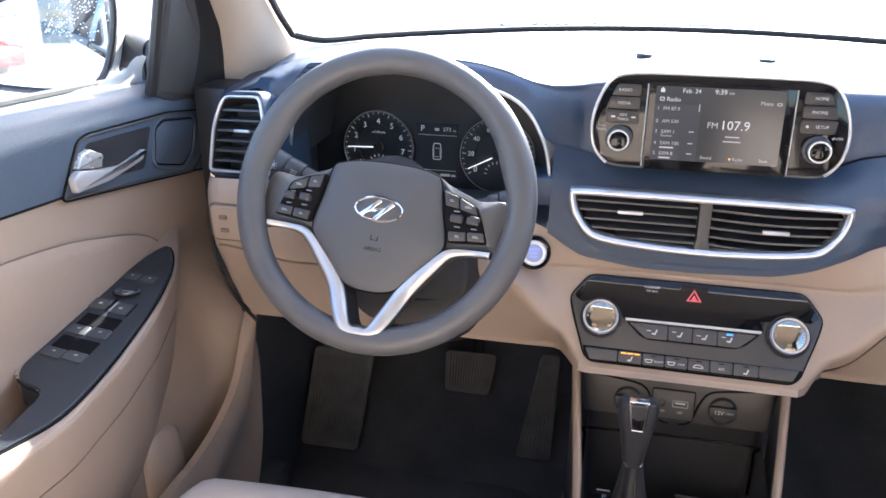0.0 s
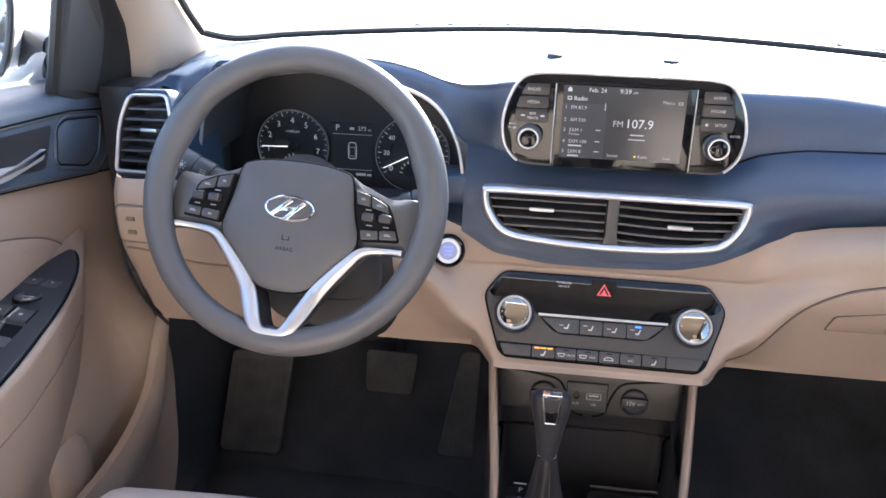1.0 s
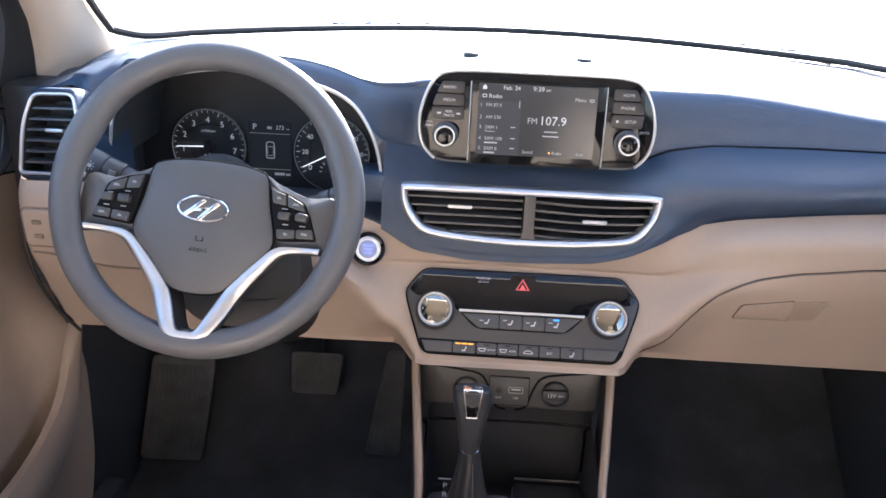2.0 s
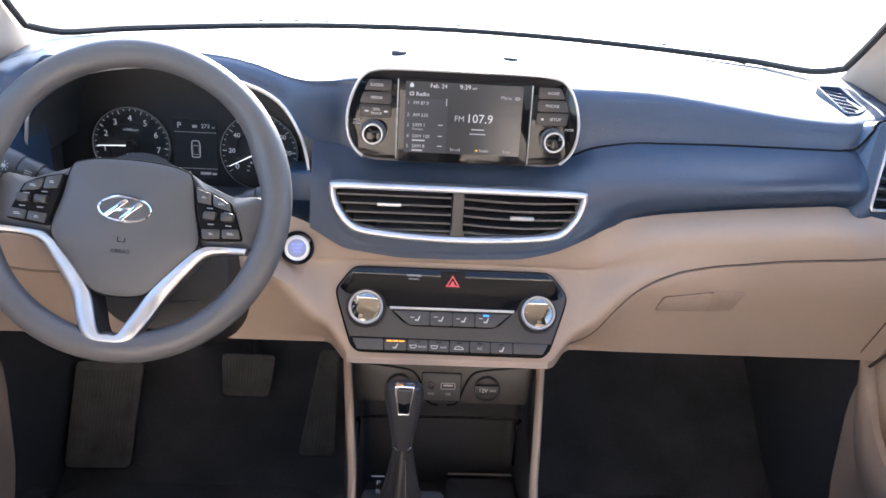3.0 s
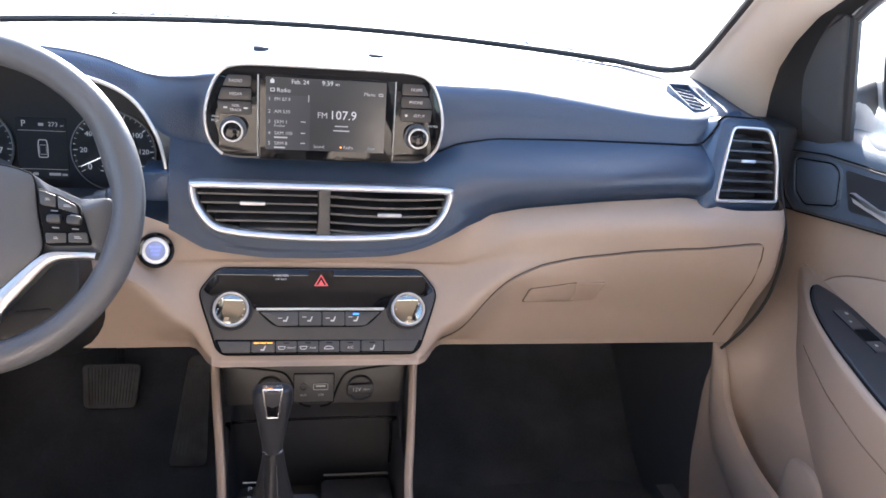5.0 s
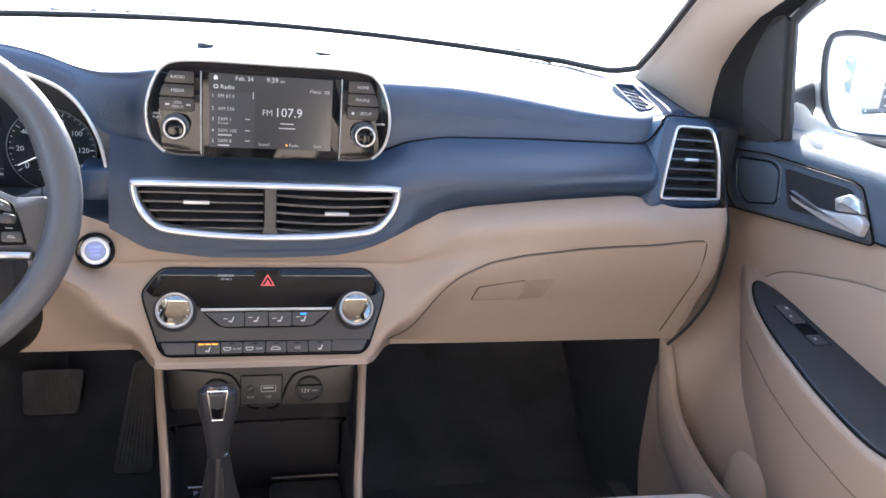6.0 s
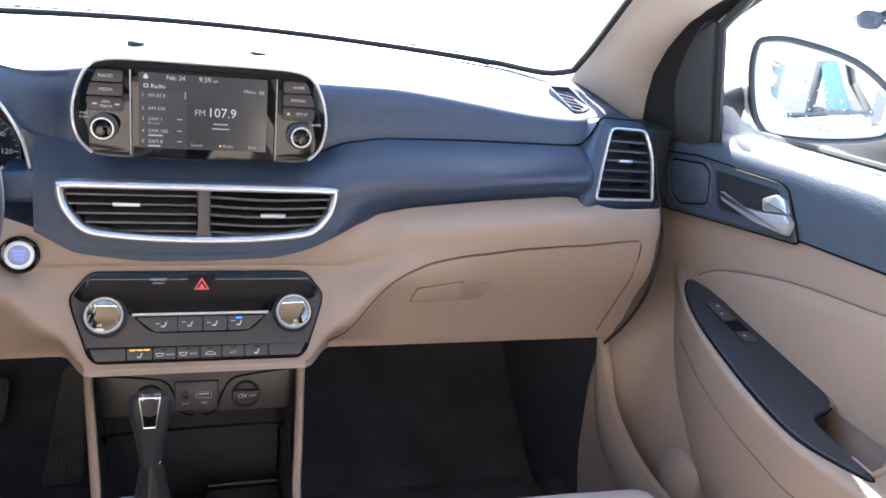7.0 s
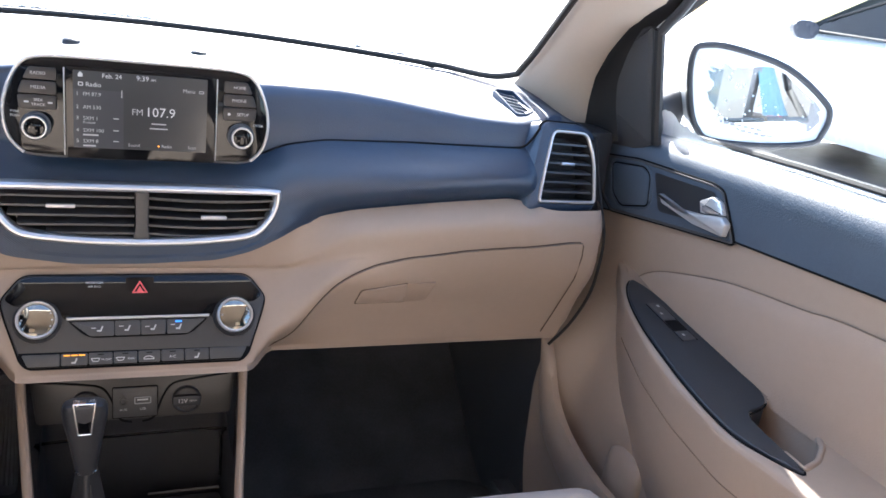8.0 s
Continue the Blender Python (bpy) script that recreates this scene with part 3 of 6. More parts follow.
# ---- instrument cluster under its hood ----
cluster = thing("instrument_cluster", (-0.40, 0.19, 1.0), "dark instrument cluster with two round dials, lit", "gauge cluster")
MC = plane((-0.40, 0.19, 1.05), (0, -1, 0.05))
part("backplate", prism(rounded([(-0.24, -0.07), (0.215, -0.07), (0.215, 0.142), (-0.24, 0.142)], 0.03), MC, -0.03, 0.0), DIAL, cluster, "matt black backplate")
# hood: inner wall from the rim back to the plate
rim = spline([(-0.579, 1.068), (-0.573, 1.106), (-0.565, 1.140), (-0.540, 1.172), (-0.466, 1.1985), (-0.379, 1.206), (-0.295, 1.192), (-0.243, 1.168), (-0.214, 1.122), (-0.203, 1.072)], 5, closed=False)
bm = loft([[(p[0], 0.018, p[1] - 0.003) for p in rim], [(-0.40 + (p[0] + 0.40) * 0.985, 0.05, 1.05 + (p[1] - 1.05) * 0.96) for p in rim], [(-0.40 + (p[0] + 0.40) * 1.0, 0.20, 1.05 + (p[1] - 1.05) * 1.0) for p in rim]], closed=False)
part("hood_lining", bm, DARK, cluster, "black lining of the instrument hood")
bm = bmesh.new()
rr = [(p[0], 0.014 - 0.0, p[1] - 0.002) for p in rim]
tube(rr, 0.0025, 8, bm=bm)
part("hood_trim", bm, SILVER, cluster, "thin satin silver trim round the hood")
part("foot", box((-0.235, 0.0, 1.035), (-0.196, 0.06, 1.076), 0.006), PAD, cluster)


def dial(cx, cz, r, marks, labels, a0, a1, needle, big):
    m = at(MC, cx + 0.40, cz - 1.05, 0)
    d = part("dial", lathe([(r, 0), (r, 0.004), (r * 0.97, 0.006), (r * 0.94, 0.0035), (r * 0.6, 0.0025), (r * 0.58, 0.001), (0, 0.001)], m, 48), DIAL, cluster, "round black dial")
    part("bezel_ring", frame_ring([(r * 1.0 * math.cos(t), r * 1.0 * math.sin(t)) for t in np.linspace(0, 2 * math.pi, 64, endpoint=False)], 0.0015, m, 0.002, 0.0075, 0.0005), SILVER, d)
    bm = bmesh.new()
    for i in range(marks + 1):
        t = radians(a0 + (a1 - a0) * i / marks)
        L = 0.0065 if i % big == 0 else 0.0032
        mm = m @ Matrix.Rotation(t, 4, "Z")
        box((r * 0.95 - L, -0.00045, 0.004), (r * 0.95, 0.00045, 0.0046), bm=bm, m=mm)
    part("scale_marks", bm, DIALMARK, d)
    for i, s in enumerate(labels):
        t = radians(a0 + (a1 - a0) * i / (len(labels) - 1))
        letters(s, 0.0130 if len(s) < 2 else 0.0105, at(m, r * 0.70 * math.cos(t), r * 0.70 * math.sin(t), 0.005), DIALMARK, d, "numeral")
    t = radians(needle)
    mm = m @ Matrix.Rotation(t, 4, "Z")
    part("needle", prism([(0.0, -0.0009), (r * 0.86, -0.0004), (r * 0.86, 0.0004), (0.0, 0.0009)], mm, 0.007, 0.0085), NEEDLE, d)
    part("hub_cap", lathe([(0.008, 0.004), (0.008, 0.009), (0.006, 0.0105), (0, 0.0105)], m, 24), VENT, d)
    return d


tach = dial(-0.497, 1.052, 0.059, 28, ["0", "1", "2", "3", "4", "5", "6", "7", "8"][:9], 222, -42, 182, 4)
letters("x1000rpm", 0.0055, at(MC, -0.497 + 0.40, 0.026, 0.005), DIALMARK, tach, "small_print")
speedo = dial(-0.302, 1.050, 0.060, 28, ["0", "20", "40", "60", "80", "100", "120", "140"], 215, -35, 207, 4)
letters("MPH", 0.0055, at(MC, 0.098, 0.022, 0.005), DIALMARK, speedo, "small_print")
for cx, s0 in ((-0.497, tach), (-0.302, speedo)):
    bm = bmesh.new()
    mm = at(MC, cx + 0.40, -0.030, 0.004)
    for i in range(9):
        q = mm @ Matrix.Rotation(radians(180 - 22.5 * i), 4, "Z")
        box((0.016, -0.0006, 0), (0.020, 0.0006, 0.0005), bm=bm, m=q)
    part("small_gauge_marks", bm, DIALMARK, s0)
lcd = part("information_display", prism(rounded([(-0.034, -0.045), (0.034, -0.045), (0.034, 0.045), (-0.034, 0.045)], 0.003), at(MC, 0.0, 0.0), 0.0, 0.002), glowing("cluster_screen", (0.02, 0.022, 0.026), 0.06, 0.2), cluster, "small lit display between the dials")
letters("P", 0.013, at(MC, -0.024, 0.036, 0.0026), SCREENTEXT, lcd, "gear_letter")
letters("273", 0.009, at(MC, 0.016, 0.036, 0.0026), SCREENTEXT, lcd, "range_number")
letters("mi", 0.005, at(MC, 0.028, 0.0345, 0.0026), SCREENTEXT, lcd, "range_unit")
for cell in [(-0.032, 0.026, 0.032, 0.0266), (-0.032, -0.031, 0.032, -0.0304), (-0.004, 0.0335, 0.003, 0.0375)]:
    bars([cell], MC, 0.0022, SCREENDIM, lcd, "display_line")
car_o = rounded([(-0.0066, -0.0135), (0.0066, -0.0135), (0.0072, 0.003), (0.0058, 0.0135), (-0.0058, 0.0135), (-0.0072, 0.003)], 0.003)
part("car_symbol", frame_ring(car_o, 0.0011, MC, 0.002, 0.0026, 0.0001), SCREENTEXT, lcd)
for cell in [(-0.0046, 0.0050, 0.0046, 0.0058), (-0.0044, -0.0090, 0.0044, -0.0082), (-0.0050, -0.007, -0.0044, 0.004), (0.0044, -0.007, 0.0050, 0.004)]:
    bars([cell], MC, 0.0022, SCREENDIM, lcd, "car_symbol_line")
for cell in [(-0.031, -0.040, -0.020, -0.036), (-0.016, -0.040, -0.009, -0.036), (0.006, -0.040, 0.022, -0.036), (0.024, -0.040, 0.031, -0.037)]:
    bars([cell], MC, 0.0022, SCREENDIM, lcd, "small_figure")

# ---- steering wheel ----
WC = Vector((-0.387, -0.157, 1.0825))
wheel = thing("steering_wheel", WC, "grey steering wheel with satin silver lower spokes", "steering wheel")
MW = plane(WC, (-0.011, -math.cos(radians(25.3)), math.sin(radians(25.3)))) @ Matrix.Rotation(radians(-3.5), 4, "Z")
RW, rw = 0.1688, 0.0168


def rim_ring(t):
    """The rim is fatter inwards at the thumb rests and a little flat at the back."""
    deg = math.degrees(t) % 360
    thumb = max(math.exp(-((deg - c) / 13) ** 2) for c in (22, 158))
    low = max(math.exp(-((deg - c) / 20) ** 2) for c in (-14 + 360, 194))
    ring = []
    for j in range(18):
        b = 2 * math.pi * j / 18
        k = 1.0 + (0.30 * thumb + 0.10 * low) * max(0.0, -math.cos(b))
        rad = rw * k
        ring.append(MW @ Vector(((RW + rad * math.cos(b)) * math.cos(t), (RW + rad * math.cos(b)) * math.sin(t), rw * (0.98 if math.sin(b) > 0 else 0.90) * math.sin(b))))
    return ring


bm = loft([rim_ring(t) for t in np.linspace(0, 2 * math.pi, 121)], False, False)
bmesh.ops.remove_doubles(bm, verts=bm.verts[:], dist=1e-6)
part("rim", bm, GREYWHEEL, wheel, "grey grained rim", 60)
D = -0.006


def mirrored(half):
    return half + [(-x, y) for x, y in half[::-1] if abs(x) > 1e-6]


def dome(outline, m, d0, d1, bulge, steps=6, bm=None, power=0.6):
    """A cushion: a plate with a domed front."""
    c = np.mean([p[:2] for p in outline], axis=0)
    rings = [[m @ Vector((p[0], p[1], d0)) for p in outline], [m @ Vector((p[0], p[1], d1)) for p in outline]]
    for i in range(1, steps + 1):
        k = 1 - (i / (steps + 0.6)) ** 1.5
        h = d1 + bulge * (1 - k ** 2) ** power
        rings.append([m @ Vector((c[0] + (p[0] - c[0]) * k, c[1] + (p[1] - c[1]) * k, h)) for p in outline])
    return loft(rings, bm=bm)


pad_out = spline(mirrored([(0, 0.0445), (0.034, 0.0430), (0.057, 0.0385), (0.0675, 0.0310), (0.0745, -0.004), (0.0825, -0.0435), (0.0640, -0.0680), (0.0450, -0.0900), (0.0310, -0.1045), (0.0130, -0.1100)]), 5)
part("airbag_cover", dome(pad_out, MW, D - 0.03, D + 0.002, 0.0095, 8), HUB, wheel, "grey grained airbag cover", 50)
part("cover_gap", tube([MW @ Vector((p[0], p[1], D + 0.0005)) for p in inset(pad_out, -0.0006)], 0.0014, 6, closed=True), SEAM, wheel)
DB = D + 0.0085
badge_o = lambda a, b: [(a * math.cos(t), -0.0125 + b * math.sin(t)) for t in np.linspace(0, 2 * math.pi, 48, endpoint=False)]
badge = part("badge", dome(badge_o(0.0290, 0.0140), MW, DB - 0.005, DB + 0.0030, 0.0012, 3), HUB, wheel, "oval chrome badge")
part("badge_ring", frame_ring(badge_o(0.0305, 0.0155), 0.0027, MW, DB - 0.002, DB + 0.0060, 0.0011), CHROME, badge)
bm = bmesh.new()
# slanting strokes joined by a curved bar
stroke_l = [(-0.0200, -0.0205), (-0.0145, -0.0235), (-0.0060, -0.0120), (0.0010, -0.0030), (-0.0050, -0.0010), (-0.0125, -0.0110)]
stroke_r = [(0.0120, -0.0030), (0.0185, -0.0060), (0.0110, -0.0150), (0.0050, -0.0255), (-0.0010, -0.0245), (0.0050, -0.0130)]
stroke_m = [(-0.0100, -0.0125), (0.0000, -0.0110), (0.0085, -0.0100), (0.0090, -0.0145), (0.0000, -0.0150), (-0.0100, -0.0168)]
for pts, h in ((stroke_l, 0.0060), (stroke_r, 0.0060), (stroke_m, 0.0054)):
    prism(rounded([(x + 0.40 * (y + 0.0125), y) for x, y in pts], 0.0018, 3), MW, DB + 0.002, DB + h, 0.0006, bm=bm)
part("badge_strokes", bm, CHROME, badge)
letters("AIRBAG", 0.0062, at(MW, 0, -0.0605, D + 0.0112), SEAM, wheel, "moulded_word")
bars([(-0.0045, -0.0500, -0.0035, -0.0440), (-0.0035, -0.0500, 0.0000, -0.0490), (0.0015, -0.0500, 0.0045, -0.0488), (0.0035, -0.0488, 0.0045, -0.0450)], MW, D + 0.0112, SEAM, wheel, "moulded_symbol", 0.0003)
for sd in (1, -1):
    spoke = [(0.060, 0.036), (0.078, 0.029), (0.100, 0.0205), (0.118, 0.0150), (0.150, 0.0150), (0.156, -0.030), (0.153, -0.0520), (0.128, -0.0490), (0.086, -0.0470), (0.074, -0.01)]
    sp = [(sd * x, y) for x, y in spoke]
    part("spoke", dome(spline(sp, 4), MW, D - 0.014, D - 0.009, 0.012, 8, power=1.1), GREYWHEEL, wheel, "", 60)
    keys = [(0.0725, 0.0225), (0.0970, 0.0165), (0.1180, 0.0070), (0.1335, -0.0355), (0.0870, -0.0395), (0.0790, -0.008)]
    kp = part("switch_panel", prism(rounded([(sd * x, y) for x, y in keys], 0.005, 3), MW, D - 0.01, D + 0.0065, 0.002), SEAM, wheel, "black switch panel")
    cells = [[(0.0755, 0.0200), (0.0930, 0.0152), (0.0950, 0.0020), (0.0790, 0.0040)], [(0.0950, 0.0146), (0.1140, 0.0062), (0.1185, -0.0035), (0.0970, 0.0015)],
             [(0.0865, -0.0260), (0.1075, -0.0245), (0.1085, -0.0345), (0.0885, -0.0370)], [(0.1095, -0.0243), (0.1275, -0.0225), (0.1310, -0.0330), (0.1105, -0.0343)]]
    for n_, pts in enumerate(cells):
        k = part("switch", prism(rounded([(sd * x, y) for x, y in pts], 0.0018, 2), MW, D + 0.005, D + 0.0088, 0.0008), BUTTON, kp)
        c = np.mean(pts, axis=0)
        q = 0.0038 if n_ in (1, 3) else 0.0024
        bars([(sd * c[0] - q, c[1] - 0.0012, sd * c[0] + q, c[1] - 0.0003), (sd * c[0] - q, c[1] + 0.0004, sd * c[0] + q * 0.6, c[1] + 0.0012)], MW, D + 0.0089, GREYMARK, k, "printed_mark", 0.0002)
    for rx in (0.0945, 0.1145):
        part("rocker", box((sd * rx - 0.0072, -0.0150, D + 0.004), (sd * rx + 0.0072, -0.0055, D + 0.0140), 0.0022, m=MW), PANEL, kp)
    bars([(sd * x - 0.0035, y - 0.0006, sd * x + 0.0035, y + 0.0006) for x, y in ((0.0930, -0.0015), (0.1130, -0.0045), (0.0960, -0.0195), (0.1160, -0.0195))], MW, D + 0.0067, GREYMARK, kp, "printed_mark", 0.0002)
# silver spoke trim, one V with its foot on the rim
arm = spline([(0.1400, -0.0435), (0.1120, -0.0440), (0.0870, -0.0475), (0.0660, -0.0665), (0.0360, -0.1010), (0.0225, -0.1270), (0.0110, -0.1515), (0.0, -0.1530)], 4, closed=False)
outer = spline([(0.1385, -0.0510), (0.1130, -0.0520), (0.0935, -0.0575), (0.0760, -0.0780), (0.0520, -0.1110), (0.0385, -0.1380), (0.0215, -0.1645), (0.0, -0.1680)], 4, closed=False)
rise = lambda p: 0.016 * smooth(-0.105, -0.158, p[1]) + 0.006 * smooth(0.115, 0.14, abs(p[0]))
pairs = list(zip(arm, outer)) + [(p * np.array((-1, 1)), q * np.array((-1, 1))) for p, q in list(zip(arm, outer))[-2::-1]]
rings = []
for p, q in pairs:
    ring = []
    for f, h in ((0, -0.016), (0, 0.0022), (0.07, 0.0039), (0.3, 0.0046), (0.5, 0.0048), (0.7, 0.0044), (0.93, 0.0029), (1, 0.0012), (1, -0.016)):
        e = p + (q - p) * f
        ring.append(MW @ Vector((e[0], e[1], D + h + rise(e))))
    rings.append(ring)
part("spoke_trim", loft(rings), TRIM, wheel, "satin silver V-shaped spoke trim", 40)
for sd in (1, -1):
    wall = [(p[0] * sd, p[1]) for p in arm if p[1] < -0.098]
    part("spoke_side", loft([[MW @ Vector((p[0] - sd * e, p[1], D + h + rise(p))) for p in wall] for h, e in ((0.001, 0.0006), (-0.016, 0.002), (-0.030, 0.004))], closed=False), VENT, wheel, "black inner flank of the spoke")
part("column", lathe([(0.06, D - 0.03), (0.055, D - 0.07), (0.05, D - 0.10)], MW, 24), VENT, wheel)
shroud = thing("steering_column", (-0.375, -0.06, 0.98), "black plastic steering column cover behind the wheel", "steering column")
ms = plane((-0.378, -0.085, 1.010), (0, -math.cos(radians(22)), math.sin(radians(22))))
sh = spline([(-0.078, 0.0), (-0.06, 0.035), (0.06, 0.035), (0.080, 0.0), (0.088, -0.05), (0.075, -0.090), (0.035, -0.115), (-0.030, -0.115), (-0.065, -0.092), (-0.078, -0.05)], 4)
part("cover", loft([[ms @ Vector((p[0] * k, p[1] * k - o, d)) for p in sh] for k, o, d in ((0.90, 0, 0.004), (0.985, 0, 0.0), (1.0, 0, -0.012), (1.12, 0.004, -0.10), (1.25, 0.01, -0.18))]), COLUMN, shroud)
part("tilt_lever", prism(rounded([(0.0, -0.088), (0.060, -0.082), (0.062, -0.075), (0.0, -0.080)], 0.003), ms, -0.006, 0.004, 0.002), DARK, shroud)

# stalks
for sd, lab in ((-1, "black light stalk with printed switch collar"), (1, "black wiper stalk with printed switch collar")):
    st = thing("control_stalk", (-0.375 + sd * 0.05, -0.09, 1.04), lab, "stalk", group="stalks on the steering column")
    p0, p1 = Vector((-0.375 + sd * 0.06, -0.085, 1.045)), (Vector((-0.574, -0.060, 1.096)) if sd < 0 else Vector((-0.238, -0.080, 1.066)))
    ax = (p1 - p0).normalized()
    m = plane(p0, ax, (0, 0, 1))
    L = (p1 - p0).length
    part("arm", lathe([(0.011, 0), (0.0125, L * 0.5), (0.013, L * 0.62)], m, 20), DARK, st)
    col = part("collar", lathe([(0.015, L * 0.62), (0.0155, L * 0.64), (0.0155, L * 0.76), (0.015, L * 0.78)], m, 20), BUTTON, st)
    end = part("end_knob", lathe([(0.0145, L * 0.79), (0.0165, L * 0.82), (0.0165, L * 0.99), (0.014, L * 1.03), (0, L * 1.04)], m, 20), DARK, st)
    mp = plane(p0 + ax * L * 0.9 + Vector((0, -0.0166, 0.001)), (0, -1, 0.12), ax)
    bm = bmesh.new()
    for i in range(8):
        q = mp @ Matrix.Rotation(i * math.pi / 4, 4, "Z")
        box((0.004, -0.0005, 0), (0.0062, 0.0005, 0.0006), bm=bm, m=q)
    lathe([(0.0028, 0.0), (0.0028, 0.0006), (0.0, 0.0006)], mp, 12, bm=bm)
    part("printed_mark", bm, WHITEMARK, end)
    mq = plane(p0 + ax * L * 0.7 + Vector((0, -0.0157, 0.001)), (0, -1, 0.12), ax)
    bars([(-0.005, -0.006 + i * 0.003, 0.004, -0.0045 + i * 0.003) for i in range(5)], mq, 0.0, GREYMARK, col, "printed_mark", 0.0005)

# ---- radio and touch screen ----
TILT5 = (0, -math.cos(radians(5)), math.sin(radians(5)))
MR = plane((0, -0.002, 1.134), TILT5)
radio = thing("radio_unit", (0, 0.02, 1.10), "piano-black radio with lit touch screen and two knobs", "radio")
body_out = spline([(0, 0.0865), (0.070, 0.0865), (0.112, 0.0845), (0.133, 0.076), (0.147, 0.052), (0.154, 0.020), (0.150, -0.008), (0.138, -0.026), (0.122, -0.034), (0.080, -0.0345), (0, -0.0355), (-0.080, -0.0355), (-0.122, -0.034), (-0.138, -0.026), (-0.150, -0.008), (-0.154, 0.020), (-0.147, 0.052), (-0.133, 0.076), (-0.112, 0.0845), (-0.070, 0.0865)], 4)
part("housing", loft([[MR @ Vector((p[0] * k, p[1] * k2, d)) for p in body_out] for k, k2, d in ((0.93, 0.9, -0.075), (0.985, 0.98, -0.03), (1.0, 1.0, -0.004))]), DARK, radio, "black housing")
part("front", prism(inset(body_out, 0.0035), MR, -0.006, 0.001, 0.001), GLOSS, radio, "glossy piano-black front")
# chrome edge over the top and the sides
edge_line = [MR @ Vector((p[0], p[1], 0.0)) for p in inset(body_out, 0.0014) if p[1] > -0.030]
start = max(range(len(edge_line)), key=lambda i: (edge_line[i] - edge_line[i - 1]).length)
edge_line = edge_line[start:] + edge_line[:start]
part("edge_trim", tube(edge_line, 0.0021, 8), SILVER, radio, "bright chrome edge")
part("screen_glass", prism(rounded([(-0.0865, -0.034), (0.0865, -0.034), (0.0865, 0.0745), (-0.0865, 0.0745)], 0.004), MR, 0.0, 0.0045, 0.0015), GLOSS, radio, "raised glossy screen glass")
for ex in (-0.0872, 0.0872):
    part("glass_edge", tube([MR @ Vector((ex, y, 0.0022)) for y in (-0.031, 0.072)], 0.0008, 8), SILVER, radio, "thin bright edge beside the screen")
disp = part("display", prism([(-0.0775, -0.021), (0.075, -0.021), (0.075, 0.0705), (-0.0775, 0.0705)], MR, 0.0040, 0.0049), SCREEN, radio, "lit grey radio display")
side = part("preset_column", prism([(-0.0775, -0.021), (-0.022, -0.021), (-0.022, 0.0485), (-0.0775, 0.0485)], MR, 0.0049, 0.0051), glowing("screen_side", (0.036, 0.037, 0.041), 0.10, 0.16), disp)
T = lambda s, z, x, y, mt=SCREENTEXT, al="LEFT": letters(s, z, at(MR, x, y), mt, disp, "screen_text", 0.0054, al)
T("FM", 0.0108, 0.0005, 0.0248, SCREENDIM, "RIGHT")
T("107.9", 0.0160, 0.0025, 0.0255)
T("Feb. 24", 0.0075, -0.046, 0.0655)
T("9:39", 0.0085, -0.008, 0.0655)
T("AM", 0.0042, 0.0085, 0.0645)
T("Radio", 0.0075, -0.064, 0.0545)
T("Menu", 0.0065, 0.046, 0.0545, SCREENDIM)
for i, (s, yy) in enumerate((("FM 87.9", 0.0430), ("AM 530", 0.0275), ("SXM 1", 0.0145), ("SXM 100", 0.0000), ("SXM 8", -0.0130))):
    T(str(i + 1), 0.0062, -0.0745, yy, SCREENDIM)
    T(s, 0.0062, -0.0670, yy, SCREENDIM)
T("Preview", 0.0042, -0.0670, 0.0095, SCREENDIM)
T("Sound", 0.0055, -0.010, -0.0155, SCREENDIM, "CENTER")
T("Radio", 0.0055, 0.028, -0.0155, SCREENDIM, "CENTER")
T("Scan", 0.0055, 0.058, -0.0155, SCREENDIM, "CENTER")
for cell in [(-0.0670, -0.0062, -0.050, -0.0044), (-0.0670, -0.0192, -0.053, -0.0174), (-0.0335, 0.0150, -0.0275, 0.0162), (-0.0335, 0.0005, -0.0275, 0.0017), (-0.0335, -0.0125, -0.0275, -0.0113), (-0.0245, 0.041, -0.0235, 0.050), (0.010, 0.0112, 0.027, 0.0126), (0.008, 0.0054, 0.029, 0.0068)]:
    bars([cell], MR, 0.0052, SCREENDIM, disp, "screen_line", 0.0002)
part("home_symbol", prism([(-0.072, 0.063), (-0.067, 0.063), (-0.067, 0.0665), (-0.0695, 0.069), (-0.072, 0.0665)], MR, 0.005, 0.0053), SCREENTEXT, disp)
part("radio_symbol", frame_ring(rounded([(-0.072, 0.0525), (-0.0665, 0.0525), (-0.0665, 0.0570), (-0.072, 0.0570)], 0.0008, 2), 0.0009, MR, 0.005, 0.0053, 0.0001), SCREENTEXT, disp)
part("back_symbol", frame_ring(rounded([(0.0650, 0.0525), (0.0710, 0.0525), (0.0710, 0.0560), (0.0650, 0.0560)], 0.0012, 2), 0.0008, MR, 0.005, 0.0053, 0.0001), SCREENDIM, disp)
part("orange_dot", lathe([(0.0011, 0.005), (0.0011, 0.0053), (0, 0.0053)], at(MR, 0.0185, -0.0155), 12), AMBER, disp)
